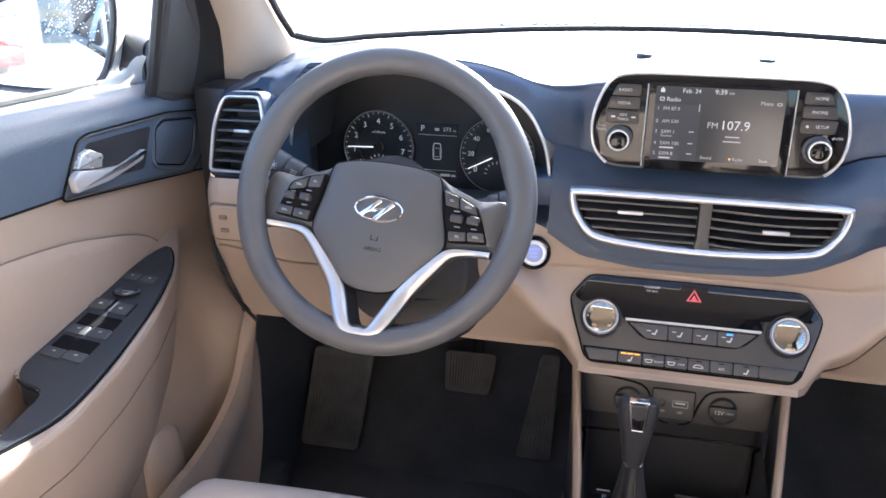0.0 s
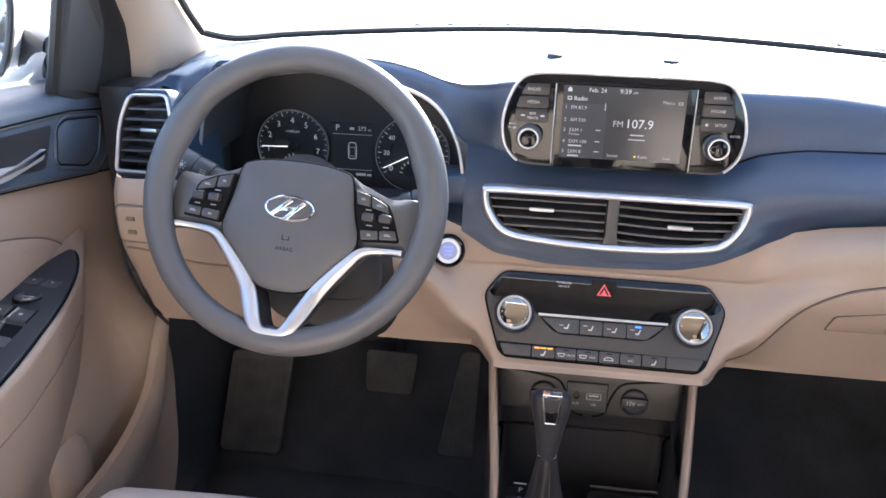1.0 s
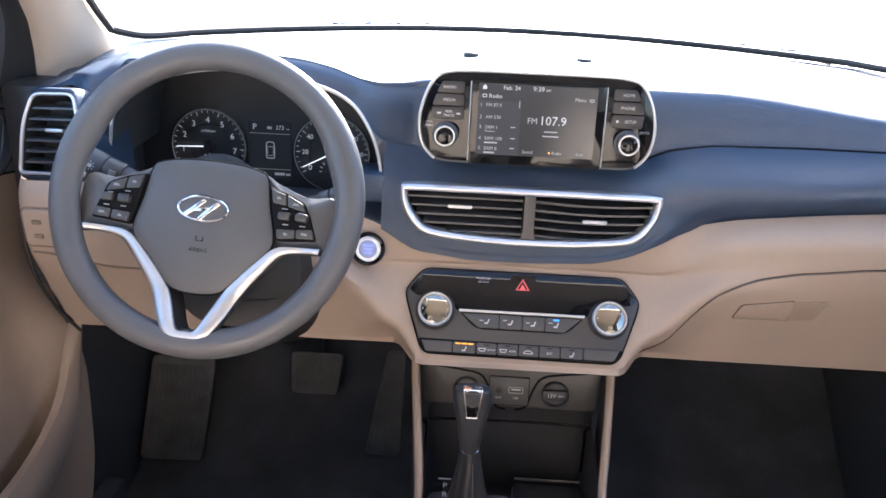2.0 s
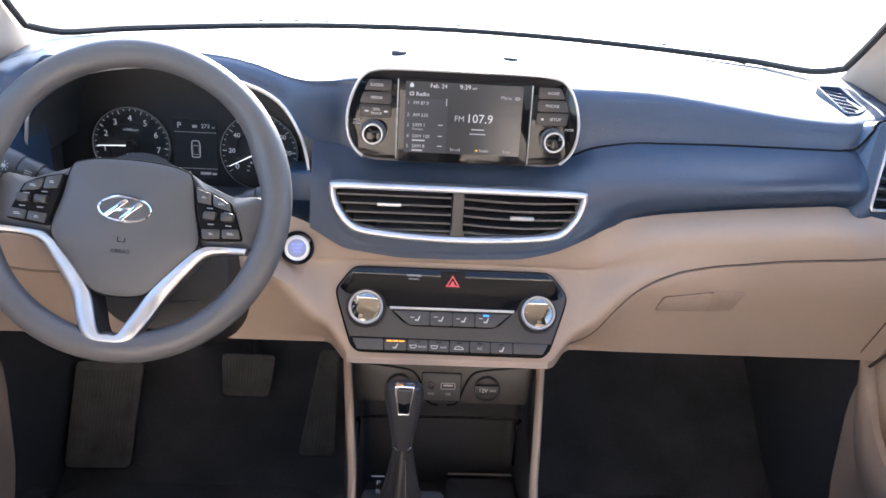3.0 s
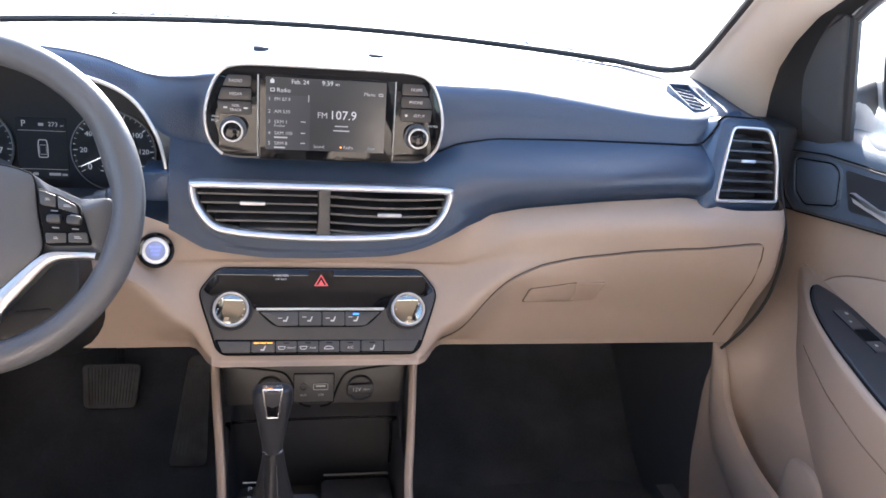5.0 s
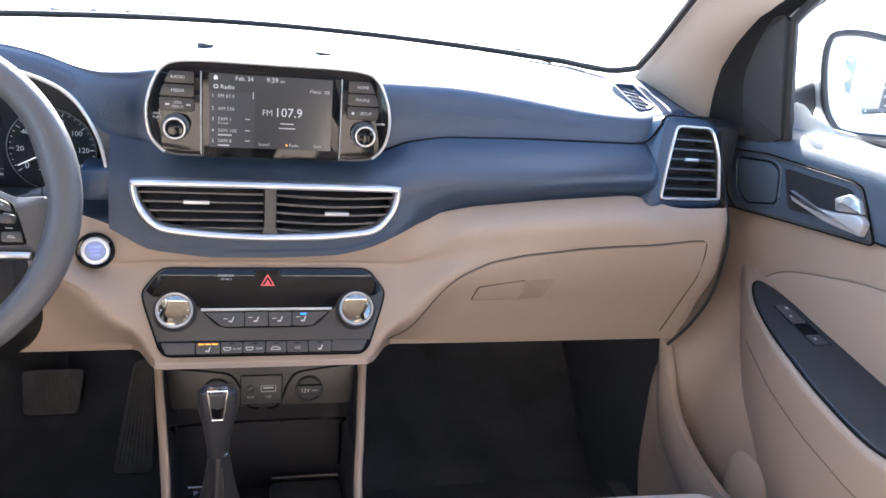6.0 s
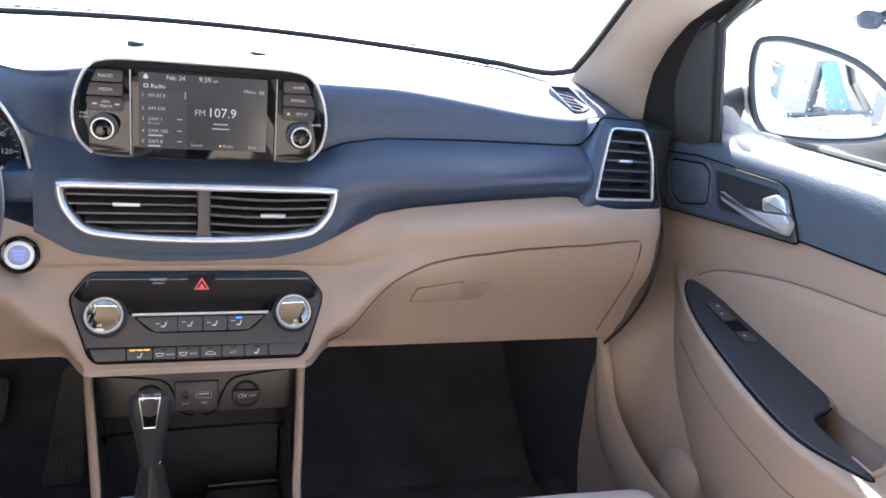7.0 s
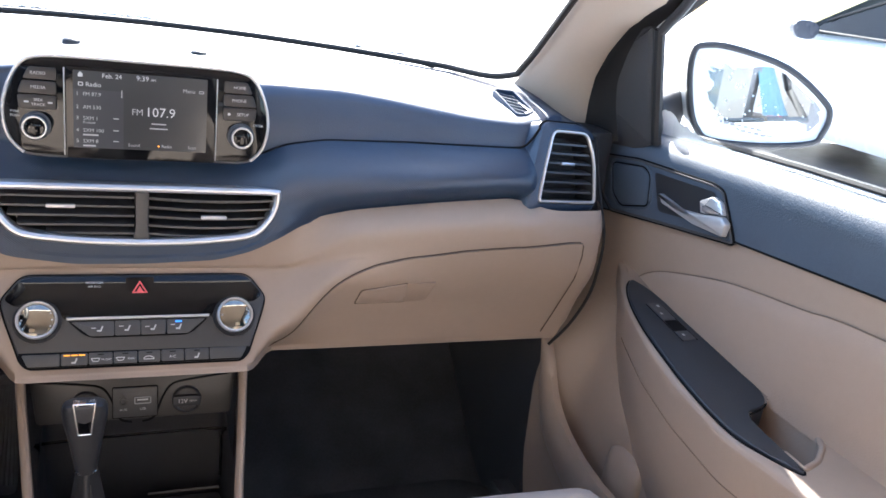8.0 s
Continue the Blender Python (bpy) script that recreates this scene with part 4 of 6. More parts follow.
for sd, words in ((-1, ("RADIO", "MEDIA", "")), (1, ("HOME", "PHONE", "SETUP"))):
    for i, (yt, yb, o0, o1) in enumerate(((0.0705, 0.0560, 0.124, 0.131), (0.0545, 0.0395, 0.1315, 0.1365), (0.0380, 0.0215, 0.137, 0.139))):
        pts = [(sd * 0.0955, yb), (sd * (o1 - (0.004 if i == 2 else 0)), yb), (sd * o0, yt), (sd * 0.0955, yt)]
        b = part("button", prism(rounded(pts, 0.003, 3), MR, -0.001, 0.0042, 0.001), RADIOKEY, radio, "dark satin button")
        c = (sd * 0.1145, (yt + yb) / 2)
        if words[i]:
            letters(words[i], 0.0054, at(MR, c[0] + (0.005 if words[i] == "SETUP" else 0), c[1]), WHITEMARK, b, "button_word", 0.0045)
        else:
            letters("SEEK", 0.0046, at(MR, c[0], c[1] + 0.0026), WHITEMARK, b, "button_word", 0.0045)
            letters("TRACK", 0.0046, at(MR, c[0], c[1] - 0.0028), WHITEMARK, b, "button_word", 0.0045)
            for ax_ in (-0.0125, 0.0125):
                bars([(c[0] + ax_ - 0.0025, c[1] - 0.001, c[0] + ax_ + 0.0025, c[1] + 0.001)], MR, 0.0043, WHITEMARK, b, "button_arrow", 0.0002)
        if words[i] == "SETUP":
            part("gear_symbol", lathe([(0.0018, 0.0043), (0.0018, 0.0046), (0, 0.0046)], at(MR, c[0] - 0.012, c[1]), 10), WHITEMARK, b)
    mk_ = at(MR, sd * 0.1180, 0.002)
    kb = part("knob", lathe([(0.0168, -0.001), (0.0168, 0.005), (0.0145, 0.006), (0.0140, 0.015), (0.0130, 0.0175)], mk_, 40), DARK, radio, "ribbed dark knob with chrome ring")
    part("knob_ring", lathe([(0.0136, 0.014), (0.0136, 0.0185), (0.0129, 0.0200), (0.0116, 0.0200), (0.0108, 0.0165)], mk_, 40), SILVER, kb, "chrome ring")
    part("knob_face", lathe([(0.0109, 0.014), (0.0109, 0.0178), (0.0098, 0.0184), (0, 0.0186)], mk_, 32), GLOSS, kb)
    if sd < 0:
        letters("PWR", 0.0042, at(MR, -0.1395, 0.0175), WHITEMARK, radio, "knob_word", 0.002)
        letters("PUSH", 0.0042, at(MR, -0.1395, 0.0128), WHITEMARK, radio, "knob_word", 0.002)
    else:
        letters("ENTER", 0.0042, at(MR, 0.1395, 0.0165), WHITEMARK, radio, "knob_word", 0.002)
letters("AUX", 0.0001 + 0.004, at(MR, -0.1235, 0.0795), GREYMARK, radio, "corner_mark", 0.002)

# ---- vents ----


centre_vent = thing("centre_air_vent", (0, 0.02, 1.03), "wide dashboard air vent in a satin silver frame", "air vent")
MV = plane((0, -0.010, 1.028), TILT5)
vo = spline(mirrored([(0, 0.0395), (0.10, 0.0395), (0.165, 0.0388), (0.1745, 0.034), (0.172, 0.012), (0.1635, -0.006), (0.148, -0.0235), (0.125, -0.0315), (0.07, -0.0372), (0.02, -0.0392)]), 4)
part("frame", frame_ring(vo, 0.0085, MV, -0.02, 0.004, 0.003), SILVER, centre_vent, "satin silver frame")
part("duct", loft([[MV @ Vector((p[0] * k, p[1] * k, d)) for p in inset(vo, 0.006)] for k, d in ((1, -0.004), (0.98, -0.06))], False, True), VENT, centre_vent, "black duct")
part("divider", prism([(-0.0115, -0.036), (0.0115, -0.036), (0.0075, -0.018), (0.0075, 0.032), (-0.0075, 0.032), (-0.0075, -0.018)], MV, -0.05, -0.002, 0.001), PANEL, centre_vent, "grey divider")
vi = inset(vo, 0.0075)


def span(y, sgn):
    """How far the vent's opening reaches at a height."""
    xs = [p[0] for p, q in zip(vi, vi[1:] + vi[:1]) if (p[1] - y) * (q[1] - y) <= 0 and p[0] * sgn > 0.02]
    return max(abs(x) for x in xs) if xs else 0.1


for sd in (-1, 1):
    for i, y in enumerate((0.0215, 0.0095, -0.0025, -0.0145, -0.0255)):
        x1 = span(y, sd) - 0.001
        bow = 0.0 if sd < 0 else -0.003
        bm = bmesh.new()
        n = 8
        rings = []
        for j in range(n + 1):
            x = 0.009 + (x1 - 0.009) * j / n
            dy = bow * math.sin(math.pi * j / n)
            tl = 0.008 if sd < 0 else 0.004
            rings.append([MV @ Vector((sd * x, y + dy + a, b)) for a, b in ((-0.0013, -0.009), (0.0013, -0.009), (0.001 + tl, -0.030), (-0.001 + tl, -0.030))])
        part("slat", loft(rings), SLAT, centre_vent)
    xt = -0.094 if sd < 0 else 0.089
    yt = 0.0095 if sd < 0 else -0.0025
    part("slider", box((xt - 0.0165, yt - 0.0026, -0.012), (xt + 0.0165, yt + 0.0026, -0.0055), 0.0015, m=MV), SILVER if sd < 0 else LEVER, centre_vent, "small sliding tab")
    for x in (0.04, 0.075, 0.11, 0.145):
        part("vane", prism([(sd * x - 0.0008, -0.03), (sd * x + 0.0008, -0.03), (sd * x + 0.0008, 0.032), (sd * x - 0.0008, 0.032)], MV, -0.055, -0.032), VENT, centre_vent)

for sd in (1, -1):
    sv = thing("side_air_vent", (sd * 0.60, 0.0, 1.08), "narrow dashboard end air vent in a satin silver frame", "air vent", group="end vents of the dashboard")
    X = lambda x: -0.012 + sd * (x + 0.012)
    o = Vector((-0.013 + sd * (0.610 if sd > 0 else 0.618), -0.024, 1.120 if sd > 0 else 1.114))
    nrm = Vector((sd * 0.20, -0.93, 0.30))
    ms_ = plane(o, nrm, (1, 0, 0))
    kx = 1.0 if sd > 0 else 0.92
    fo = rounded([(sd * -0.033 * kx, 0.055), (sd * 0.037 * kx, 0.055), (sd * 0.054 * kx, 0.015), (sd * 0.056 * kx, -0.054), (sd * -0.060 * kx, -0.054), (sd * -0.050 * kx, -0.008)], [0.012, 0.014, 0.02, 0.010, 0.010, 0.02], 5)
    part("surround", loft([[ms_ @ Vector(((p[0] * k - sd * e) if sd > 0 else p[0] * (1 + (k - 1) * 0.35), p[1] * k2, d)) for p in fo] for k, k2, e, d in (((1.02, 1.02, 0, 0.001), (1.08, 1.10, 0.003, -0.001), (1.14, 1.19, 0.007, -0.005), (1.17, 1.23, 0.009, -0.012), (1.19, 1.24, 0.010, -0.03), (1.20, 1.24, 0.010, -0.10)) if sd > 0 else ((1.02, 1.02, 0, 0.001), (1.08, 1.09, 0.002, -0.002), (1.15, 1.15, 0.006, -0.016), (1.19, 1.18, 0.009, -0.05), (1.20, 1.18, 0.010, -0.10)))], False, True), PAD, sv, "black surround")
    if sd > 0:
        over = [ms_ @ Vector((p[0] * 1.165 - 0.009, p[1] * 1.225, -0.010)) for p in [fo[-1 - i] for i in range(len(fo))] if p[1] > 0.030]
        over.sort(key=lambda q: q.x)
        run = [Vector((x, soft_tab(YC, x) - 0.0002, soft_tab(ZC, x) - 0.003)) for x in np.linspace(0.14, 0.515, 60)]
        bend = spline([run[-1], Vector((0.530, -0.006, 1.1465))] + over, 4, closed=False)
        part("crease_line", tube(run + bend[1:], 0.0019, 6), SEAM, sv, "dark crease sweeping up over the vent")
    part("frame", frame_ring(fo, 0.0045, ms_, -0.02, 0.004, 0.0016), SILVER, sv, "satin silver frame")
    part("duct", loft([[ms_ @ Vector((p[0] * k, p[1] * k, d)) for p in inset(fo, 0.005)] for k, d in ((1, 0.0), (0.97, -0.02), (0.94, -0.035))], False, True), VENT, sv, "black duct")
    fi = inset(fo, 0.006)
    for i in range(6):
        y = 0.034 - i * 0.0142
        xs = [p[0] + (q[0] - p[0]) * (y - p[1]) / (q[1] - p[1] + 1e-12) for p, q in zip(fi, fi[1:] + fi[:1]) if (p[1] - y) * (q[1] - y) <= 0]
        x0, x1 = min(xs), max(xs)
        part("slat", loft([[ms_ @ Vector((x, y + a, b)) for a, b in ((-0.0015, -0.002), (0.0013, -0.002), (0.0072, -0.018), (0.0045, -0.018))] for x in (x0, x1)]), SLAT, sv)
    part("slider", box((-0.013, 0.003, -0.005), (0.013, 0.0075, 0.001), 0.0012, m=ms_), SILVER, sv, "small silver tab")
    # windscreen grille on the pad near it
    gr = thing("demister_grille", (sd * 0.53, 0.08, 1.19), "small black slotted grille in the dashboard top", "grille", group="demister grilles of the dashboard")
    if sd > 0:
        mg = plane((0.548, 0.090, 1.1915), (0, -0.215, 0.977))
        quad4 = [(-0.0185, 0.050), (0.0185, 0.050), (0.0215, -0.030), (-0.0005, -0.049), (-0.0170, -0.048)]
    else:
        mg = plane((X(0.515), 0.026, 1.1895), (0.05 * sd, -0.76, 0.65), (1, -0.10 * sd, 0))
        quad4 = [(sd * -0.036, 0.023), (sd * 0.010, 0.023), (sd * 0.040, -0.021), (sd * -0.002, -0.021)]
    go = rounded(quad4, 0.005, 3)
    part("grille_frame", frame_ring(go, 0.0022, mg, -0.014, 0.0022, 0.0008), PAD, gr)
    part("grille_back", prism(inset(go, 0.002), mg, -0.016, -0.012 if sd > 0 else 0.0002), SEAM, gr)
    if sd > 0:
        for i in range(6):
            yb_ = 0.042 - i * 0.0150
            part("slot_bar", loft([[mg @ Vector((x, y + a, d)) for a, d in ((-0.0020, -0.013), (0.0016, -0.013), (0.0022, -0.0025), (0.0000, -0.0025))] for x, y in ((-0.0165, yb_ + 0.006), (0.0175, yb_ - 0.012))]), PAD, gr)
    else:
        q4 = [np.array(q) for q in quad4]
        for i in range(6):
            f = (i + 0.7) / 6.4
            a_, b_ = q4[0] + (q4[3] - q4[0]) * f, q4[1] + (q4[2] - q4[1]) * f
            t_ = np.linalg.norm(q4[3] - q4[0]) * 0.045
            a_, b_ = a_ + (b_ - a_) * 0.05, b_ + (a_ - b_) * 0.05
            part("slot_bar", loft([[mg @ Vector((e[0], e[1] + a, d)) for a, d in ((-t_, -0.011), (t_, -0.011), (t_, 0.0010), (-t_, 0.0010))] for e in (a_, b_)]), PAD, gr)

# ---- climate panel ----
MH = plane((0, -0.0405, 0.893), (0, -math.cos(radians(36)), math.sin(radians(36))))
ck = 1 / math.cos(radians(36))
Z = lambda z: (z - 0.893) * ck
climate = thing("climate_panel", (0, -0.03, 0.88), "dark grey climate control panel with gloss-black band", "control panel")
ho = rounded([(-0.140, Z(0.945)), (0.136, Z(0.945)), (0.1605, Z(0.918)), (0.1555, Z(0.902)), (0.1345, Z(0.8545)), (0.124, Z(0.8472)), (-0.1295, Z(0.8480)), (-0.1395, Z(0.8550)), (-0.1595, Z(0.902)), (-0.1645, Z(0.918))], [0.012, 0.012, 0.012, 0.02, 0.012, 0.006, 0.006, 0.012, 0.02, 0.012], 4)
part("edge_gap", prism(ho, MH, -0.008, 0.003), SEAM, climate)
part("panel", prism(inset(ho, 0.0025), MH, -0.004, 0.008, 0.002), PANEL, climate, "satin dark grey panel")
go_ = rounded([(-0.137, Z(0.9415)), (0.133, Z(0.9415)), (0.154, Z(0.9185)), (0.142, Z(0.9115)), (0.098, Z(0.9125)), (0.086, Z(0.897)), (-0.090, Z(0.897)), (-0.102, Z(0.9125)), (-0.146, Z(0.9115)), (-0.158, Z(0.9185))], [0.012, 0.012, 0.006, 0.004, 0.006, 0.003, 0.003, 0.006, 0.004, 0.006], 4)
gloss = part("gloss_band", prism(go_, MH, 0.004, 0.0095, 0.0003), GLOSS, climate, "glossy black upper band")
part("sill", prism(rounded([(-0.088, Z(0.8985)), (0.084, Z(0.8985)), (0.083, Z(0.8960)), (-0.087, Z(0.8960))], 0.0008, 2), MH, 0.006, 0.0135, 0.0008), SILVER, climate, "thin silver line")
hz = part("hazard_button", prism(rounded([(-0.019, Z(0.916)), (0.015, Z(0.916)), (0.015, Z(0.940)), (-0.019, Z(0.940))], 0.002, 2), MH, 0.008, 0.0096), GLOSS, climate, "glossy hazard button with a red triangle")
part("triangle", frame_ring(rounded([(-0.0120, Z(0.9230)), (0.0080, Z(0.9230)), (-0.002, Z(0.9365))], 0.001, 2), 0.0019, MH, 0.0096, 0.0101, 0.0002), HAZARD, hz)
part("inner_triangle", prism(rounded([(-0.0060, Z(0.9245)), (0.0020, Z(0.9245)), (-0.002, Z(0.9305))], 0.0006, 2), MH, 0.0096, 0.0100), HAZARD, hz)
letters("PASSENGER", 0.0040, at(MH, -0.056, Z(0.9345)), WHITEMARK, gloss, "warning_word", 0.0098)
letters("AIR BAG", 0.0040, at(MH, -0.056, Z(0.9305)), WHITEMARK, gloss, "warning_word", 0.0098)
for sd in (-1, 1):
    mk_ = at(MH, -0.002 + sd * 0.1180, Z(0.896))
    part("knob_well", lathe([(0.0275, 0.006), (0.0275, 0.010), (0.0260, 0.0095), (0.0, 0.0095)], mk_, 48), VENT, climate)
    kb = part("knob", lathe([(0.0232, 0.009), (0.0228, 0.016), (0.0220, 0.0170)], mk_, 48), DARK, climate, "round temperature knob with silver ring")
    part("knob_ring", lathe([(0.0233, 0.014), (0.0233, 0.0195), (0.0224, 0.0210), (0.0208, 0.0206), (0.0198, 0.0180)], mk_, 56), SILVER, kb, "satin silver ring")
    part("knob_face", lathe([(0.0200, 0.014), (0.0200, 0.0182), (0.0190, 0.0188), (0, 0.0188)], mk_, 48), KNOBFACE, kb, "glossy black face")
    for cell in ((0.0145, 0.007, 0.0165, 0.009), (0.0160, -0.001, 0.0180, 0.001), (0.0145, -0.009, 0.0165, -0.007), (-0.0175, -0.001, -0.0155, 0.001)):
        bars([cell], mk_, 0.0189, GREYMARK, kb, "knob_mark", 0.0002)
def seat_symbol(cx, z, r, parent):
    """A small printed seat: cushion and leaning back."""
    o = [(cx - r, Z(z) - r * 0.9), (cx + r * 0.35, Z(z) - r * 1.0), (cx + r * 1.1, Z(z) + r * 0.9), (cx + r * 0.65, Z(z) + r * 1.0), (cx + r * 0.05, Z(z) - r * 0.40), (cx - r * 0.9, Z(z) - r * 0.35)]
    part("seat_symbol", prism(o, MH, 0.0104, 0.0108), WHITEMARK, parent)


# four mode buttons
row_o = rounded([(-0.086, Z(0.895)), (0.082, Z(0.895)), (0.060, Z(0.8775)), (-0.064, Z(0.8775))], [0.003, 0.003, 0.012, 0.012], 4)
part("button_bed", prism(row_o, MH, 0.006, 0.0088), SEAM, climate)
for i in range(4):
    x0, x1 = -0.0625 + i * 0.0310, -0.0325 + i * 0.0310
    tl, tr = (-0.0825 if i == 0 else x0), (0.0785 if i == 3 else x1)
    bl, br = (-0.0600 if i == 0 else x0), (0.0570 if i == 3 else x1)
    if i == 0:
        x1 = tr = br = -0.0325
    b = part("mode_button", prism(rounded([(bl, Z(0.8790)), (br, Z(0.8790)), (tr, Z(0.8942)), (tl, Z(0.8942))], 0.002, 2), MH, 0.006, 0.0105, 0.0008), BUTTON, climate)
    cx = (-0.049, -0.017, 0.014, 0.045)[i]
    seat_symbol(cx, 0.8862, 0.0036, b)
    bars([(cx - 0.0100, Z(0.8868 + 0.0012 * (i % 2)), cx - 0.0045, Z(0.8876 + 0.0012 * (i % 2)))], MH, 0.0106, WHITEMARK, b, "air_arrow", 0.0002)
    if i == 3:
        bars([(cx - 0.004, Z(0.8908), cx + 0.004, Z(0.8926))], MH, 0.0106, BLUELED, b, "blue_light", 0.0004)
# lower row
lo_row = rounded([(-0.1405, Z(0.8645)), (0.1355, Z(0.8625)), (0.1300, Z(0.8530)), (0.1225, Z(0.8492)), (-0.1280, Z(0.8498)), (-0.1365, Z(0.8540))], [0.002, 0.002, 0.008, 0.004, 0.004, 0.008], 3)
part("button_bed", prism(lo_row, MH, 0.006, 0.0088), SEAM, climate)
xs_ = [-0.1370, -0.0935, -0.0620, -0.0335, -0.0048, 0.0228, 0.0515, 0.0825, 0.1315]
for i in range(8):
    x0, x1 = xs_[i] + 0.0006, xs_[i + 1] - 0.0006
    b0, b1 = (x0 + 0.007 if i == 0 else x0), (x1 - 0.008 if i == 7 else x1)
    b = part("button" if 0 < i < 7 else "blank_cover", prism(rounded([(b0, Z(0.8505)), (b1, Z(0.8503)), (x1, Z(0.8622)), (x0, Z(0.8624))], 0.002, 2), MH, 0.006, 0.0105, 0.0008), BUTTON, climate)
    cx, cz = (x0 + x1) / 2, 0.8548
    if 1 < i < 7:
        bars([(cx - 0.0035, Z(0.8597), cx + 0.0035, Z(0.8606))], MH, 0.0106, SEAM, b, "lamp_slit", 0.0002)
    if i in (1, 6):
        seat_symbol(cx, cz, 0.0034, b)
        if i == 1:
            bars([(cx - 0.0120, Z(0.8598), cx - 0.0050, Z(0.8609)), (cx - 0.0035, Z(0.8598), cx + 0.0035, Z(0.8609)), (cx + 0.0050, Z(0.8598), cx + 0.0120, Z(0.8609))], MH, 0.0106, AMBER, b, "amber_lights", 0.0004)
    elif i in (2, 3):
        part("heater_symbol", frame_ring(rounded([(cx - 0.0095, Z(cz - 0.0018)), (cx - 0.0025, Z(cz - 0.0018)), (cx - 0.0005, Z(cz + 0.0020)), (cx - 0.0115, Z(cz + 0.0020))], 0.0012, 2), 0.0010, MH, 0.0105, 0.0108, 0.0001), WHITEMARK, b)
        letters("FRONT" if i == 2 else "REAR", 0.0036, at(MH, cx + 0.0065, Z(cz)), WHITEMARK, b, "button_word", 0.0108)
    elif i == 4:
        part("recirculation_symbol", frame_ring(rounded([(cx - 0.0070, Z(cz - 0.0018)), (cx + 0.0060, Z(cz - 0.0018)), (cx + 0.0055, Z(cz + 0.0003)), (cx + 0.0015, Z(cz + 0.0020)), (cx - 0.0035, Z(cz + 0.0020)), (cx - 0.0070, Z(cz))], 0.0008, 2), 0.0010, MH, 0.0105, 0.0108, 0.0001), WHITEMARK, b)
    elif i == 5:
        letters("A/C", 0.0050, at(MH, cx, Z(cz)), WHITEMARK, b, "button_word", 0.0108)

# ---- start button, fuse cover, glove box ----
sy = lower_y(-0.216, 0.974)
ms2 = plane((-0.216, sy - 0.0075, 0.976), (0.1, -0.95, 0.22))
stb = thing("start_button", (-0.216, sy, 0.96), "round engine start button glowing blue-white in a silver ring", "button")
part("bezel", lathe([(0.0232, -0.02), (0.0232, 0.001), (0.0212, 0.004), (0.0174, 0.0026)], ms2, 40), GLOSS, stb, "gloss-black bezel")
part("silver_ring", lathe([(0.0176, -0.01), (0.0176, 0.0032), (0.0168, 0.0040), (0.0160, 0.0032)], ms2, 40), SILVER, stb)
part("black_ring", lathe([(0.0162, -0.01), (0.0162, 0.0018), (0.012, 0.001)], ms2, 40), VENT, stb)
cap = part("push_cap", lathe([(0.0125, -0.005), (0.0125, 0.0035), (0.0115, 0.0042), (0, 0.0042)], ms2, 40), glowing("start_cap", (0.22, 0.26, 0.42), 0.04), stb, "pale glowing cap")
for i, w in enumerate(("ENGINE", "START", "STOP")):
    letters(w, 0.0042, at(ms2, 0, 0.0052 - i * 0.0052), BLUEGLOW, cap, "start_word", 0.0044)


def on_front(x, z, d=0.0):
    return Vector((x, lower_y(x, z) - d, z))


glove = thing("glove_box", (0.42, 0.0, 0.82), "closed beige glove box lid with a recessed latch", "glove box")
GT = ((0.176, 0.830), (0.200, 0.868), (0.226, 0.912), (0.247, 0.942), (0.268, 0.959), (0.30, 0.974), (0.351, 0.988), (0.43, 1.001), (0.502, 1.008), (0.60, 1.014), (0.622, 1.013))


def lid_f(u, v):
    x = 0.178 + 0.445 * u
    top = soft_tab(GT, x, 0.008)
    z = 0.834 + (top - 0.834) * v
    xr = x - (0.008 * (1 - v) ** 1.5 + 0.0) * smooth(0.9, 1.0, u)
    return on_front(xr, z, 0.0035)


part("lid", sheet(lid_f, 48, 16, thick=(0, 0.006, 0)), BEIGE, glove, "beige lid")
gl = [on_front(x, soft_tab(GT, x, 0.008) + 0.0015, 0.001) for x in np.linspace(0.172, 0.618, 50)]
gl += [on_front(x, z, 0.001) for x, z in ((0.627, 1.008), (0.629, 0.99), (0.629, 0.95), (0.628, 0.91), (0.624, 0.87), (0.618, 0.835))]
part("lid_gap", tube(gl, 0.0009, 6), LATCHGAP, glove, "dark gap round the lid")
mlatch = plane(on_front(0.335, 0.928, 0.003), (-0.04, -0.90, -0.42), (1, 0.0, 0.05))
# flat patch in darker beige: the shading of the latch hollow as colour
part("latch_shade", prism(rounded([(0.020, -0.019), (0.054, -0.016), (0.064, 0.022), (0.016, 0.020)], 0.005, 3), mlatch, -0.008, 0.0010, 0.0004), surface("shaded_latch_beige", (0.295, 0.226, 0.176), 0.6, bump=0.2), glove)
def lid_plate(name, pts, d0, d1, mat, label=""):
    """A plate that follows the lid."""
    o = rounded(pts, 0.005, 3)
    W = lambda q, d: on_front((mlatch @ Vector((q[0], q[1], 0))).x, (mlatch @ Vector((q[0], q[1], 0))).z, d)
    return part(name, loft([[W(q, d0) for q in o], [W(q, d1 - 0.0008) for q in o], [W(q, d1) for q in inset(o, 0.0012)]]), mat, glove, label)


lid_plate("latch_gap", [(-0.053, -0.0215), (0.027, -0.0215), (0.022, 0.0225), (-0.047, 0.0105)], 0.001, 0.0042, LATCHGAP)
lid_plate("latch_handle", [(-0.0508, -0.0195), (0.0245, -0.0195), (0.0195, 0.0203), (-0.0448, 0.0085)], 0.001, 0.0058, BEIGE, "beige latch flap")

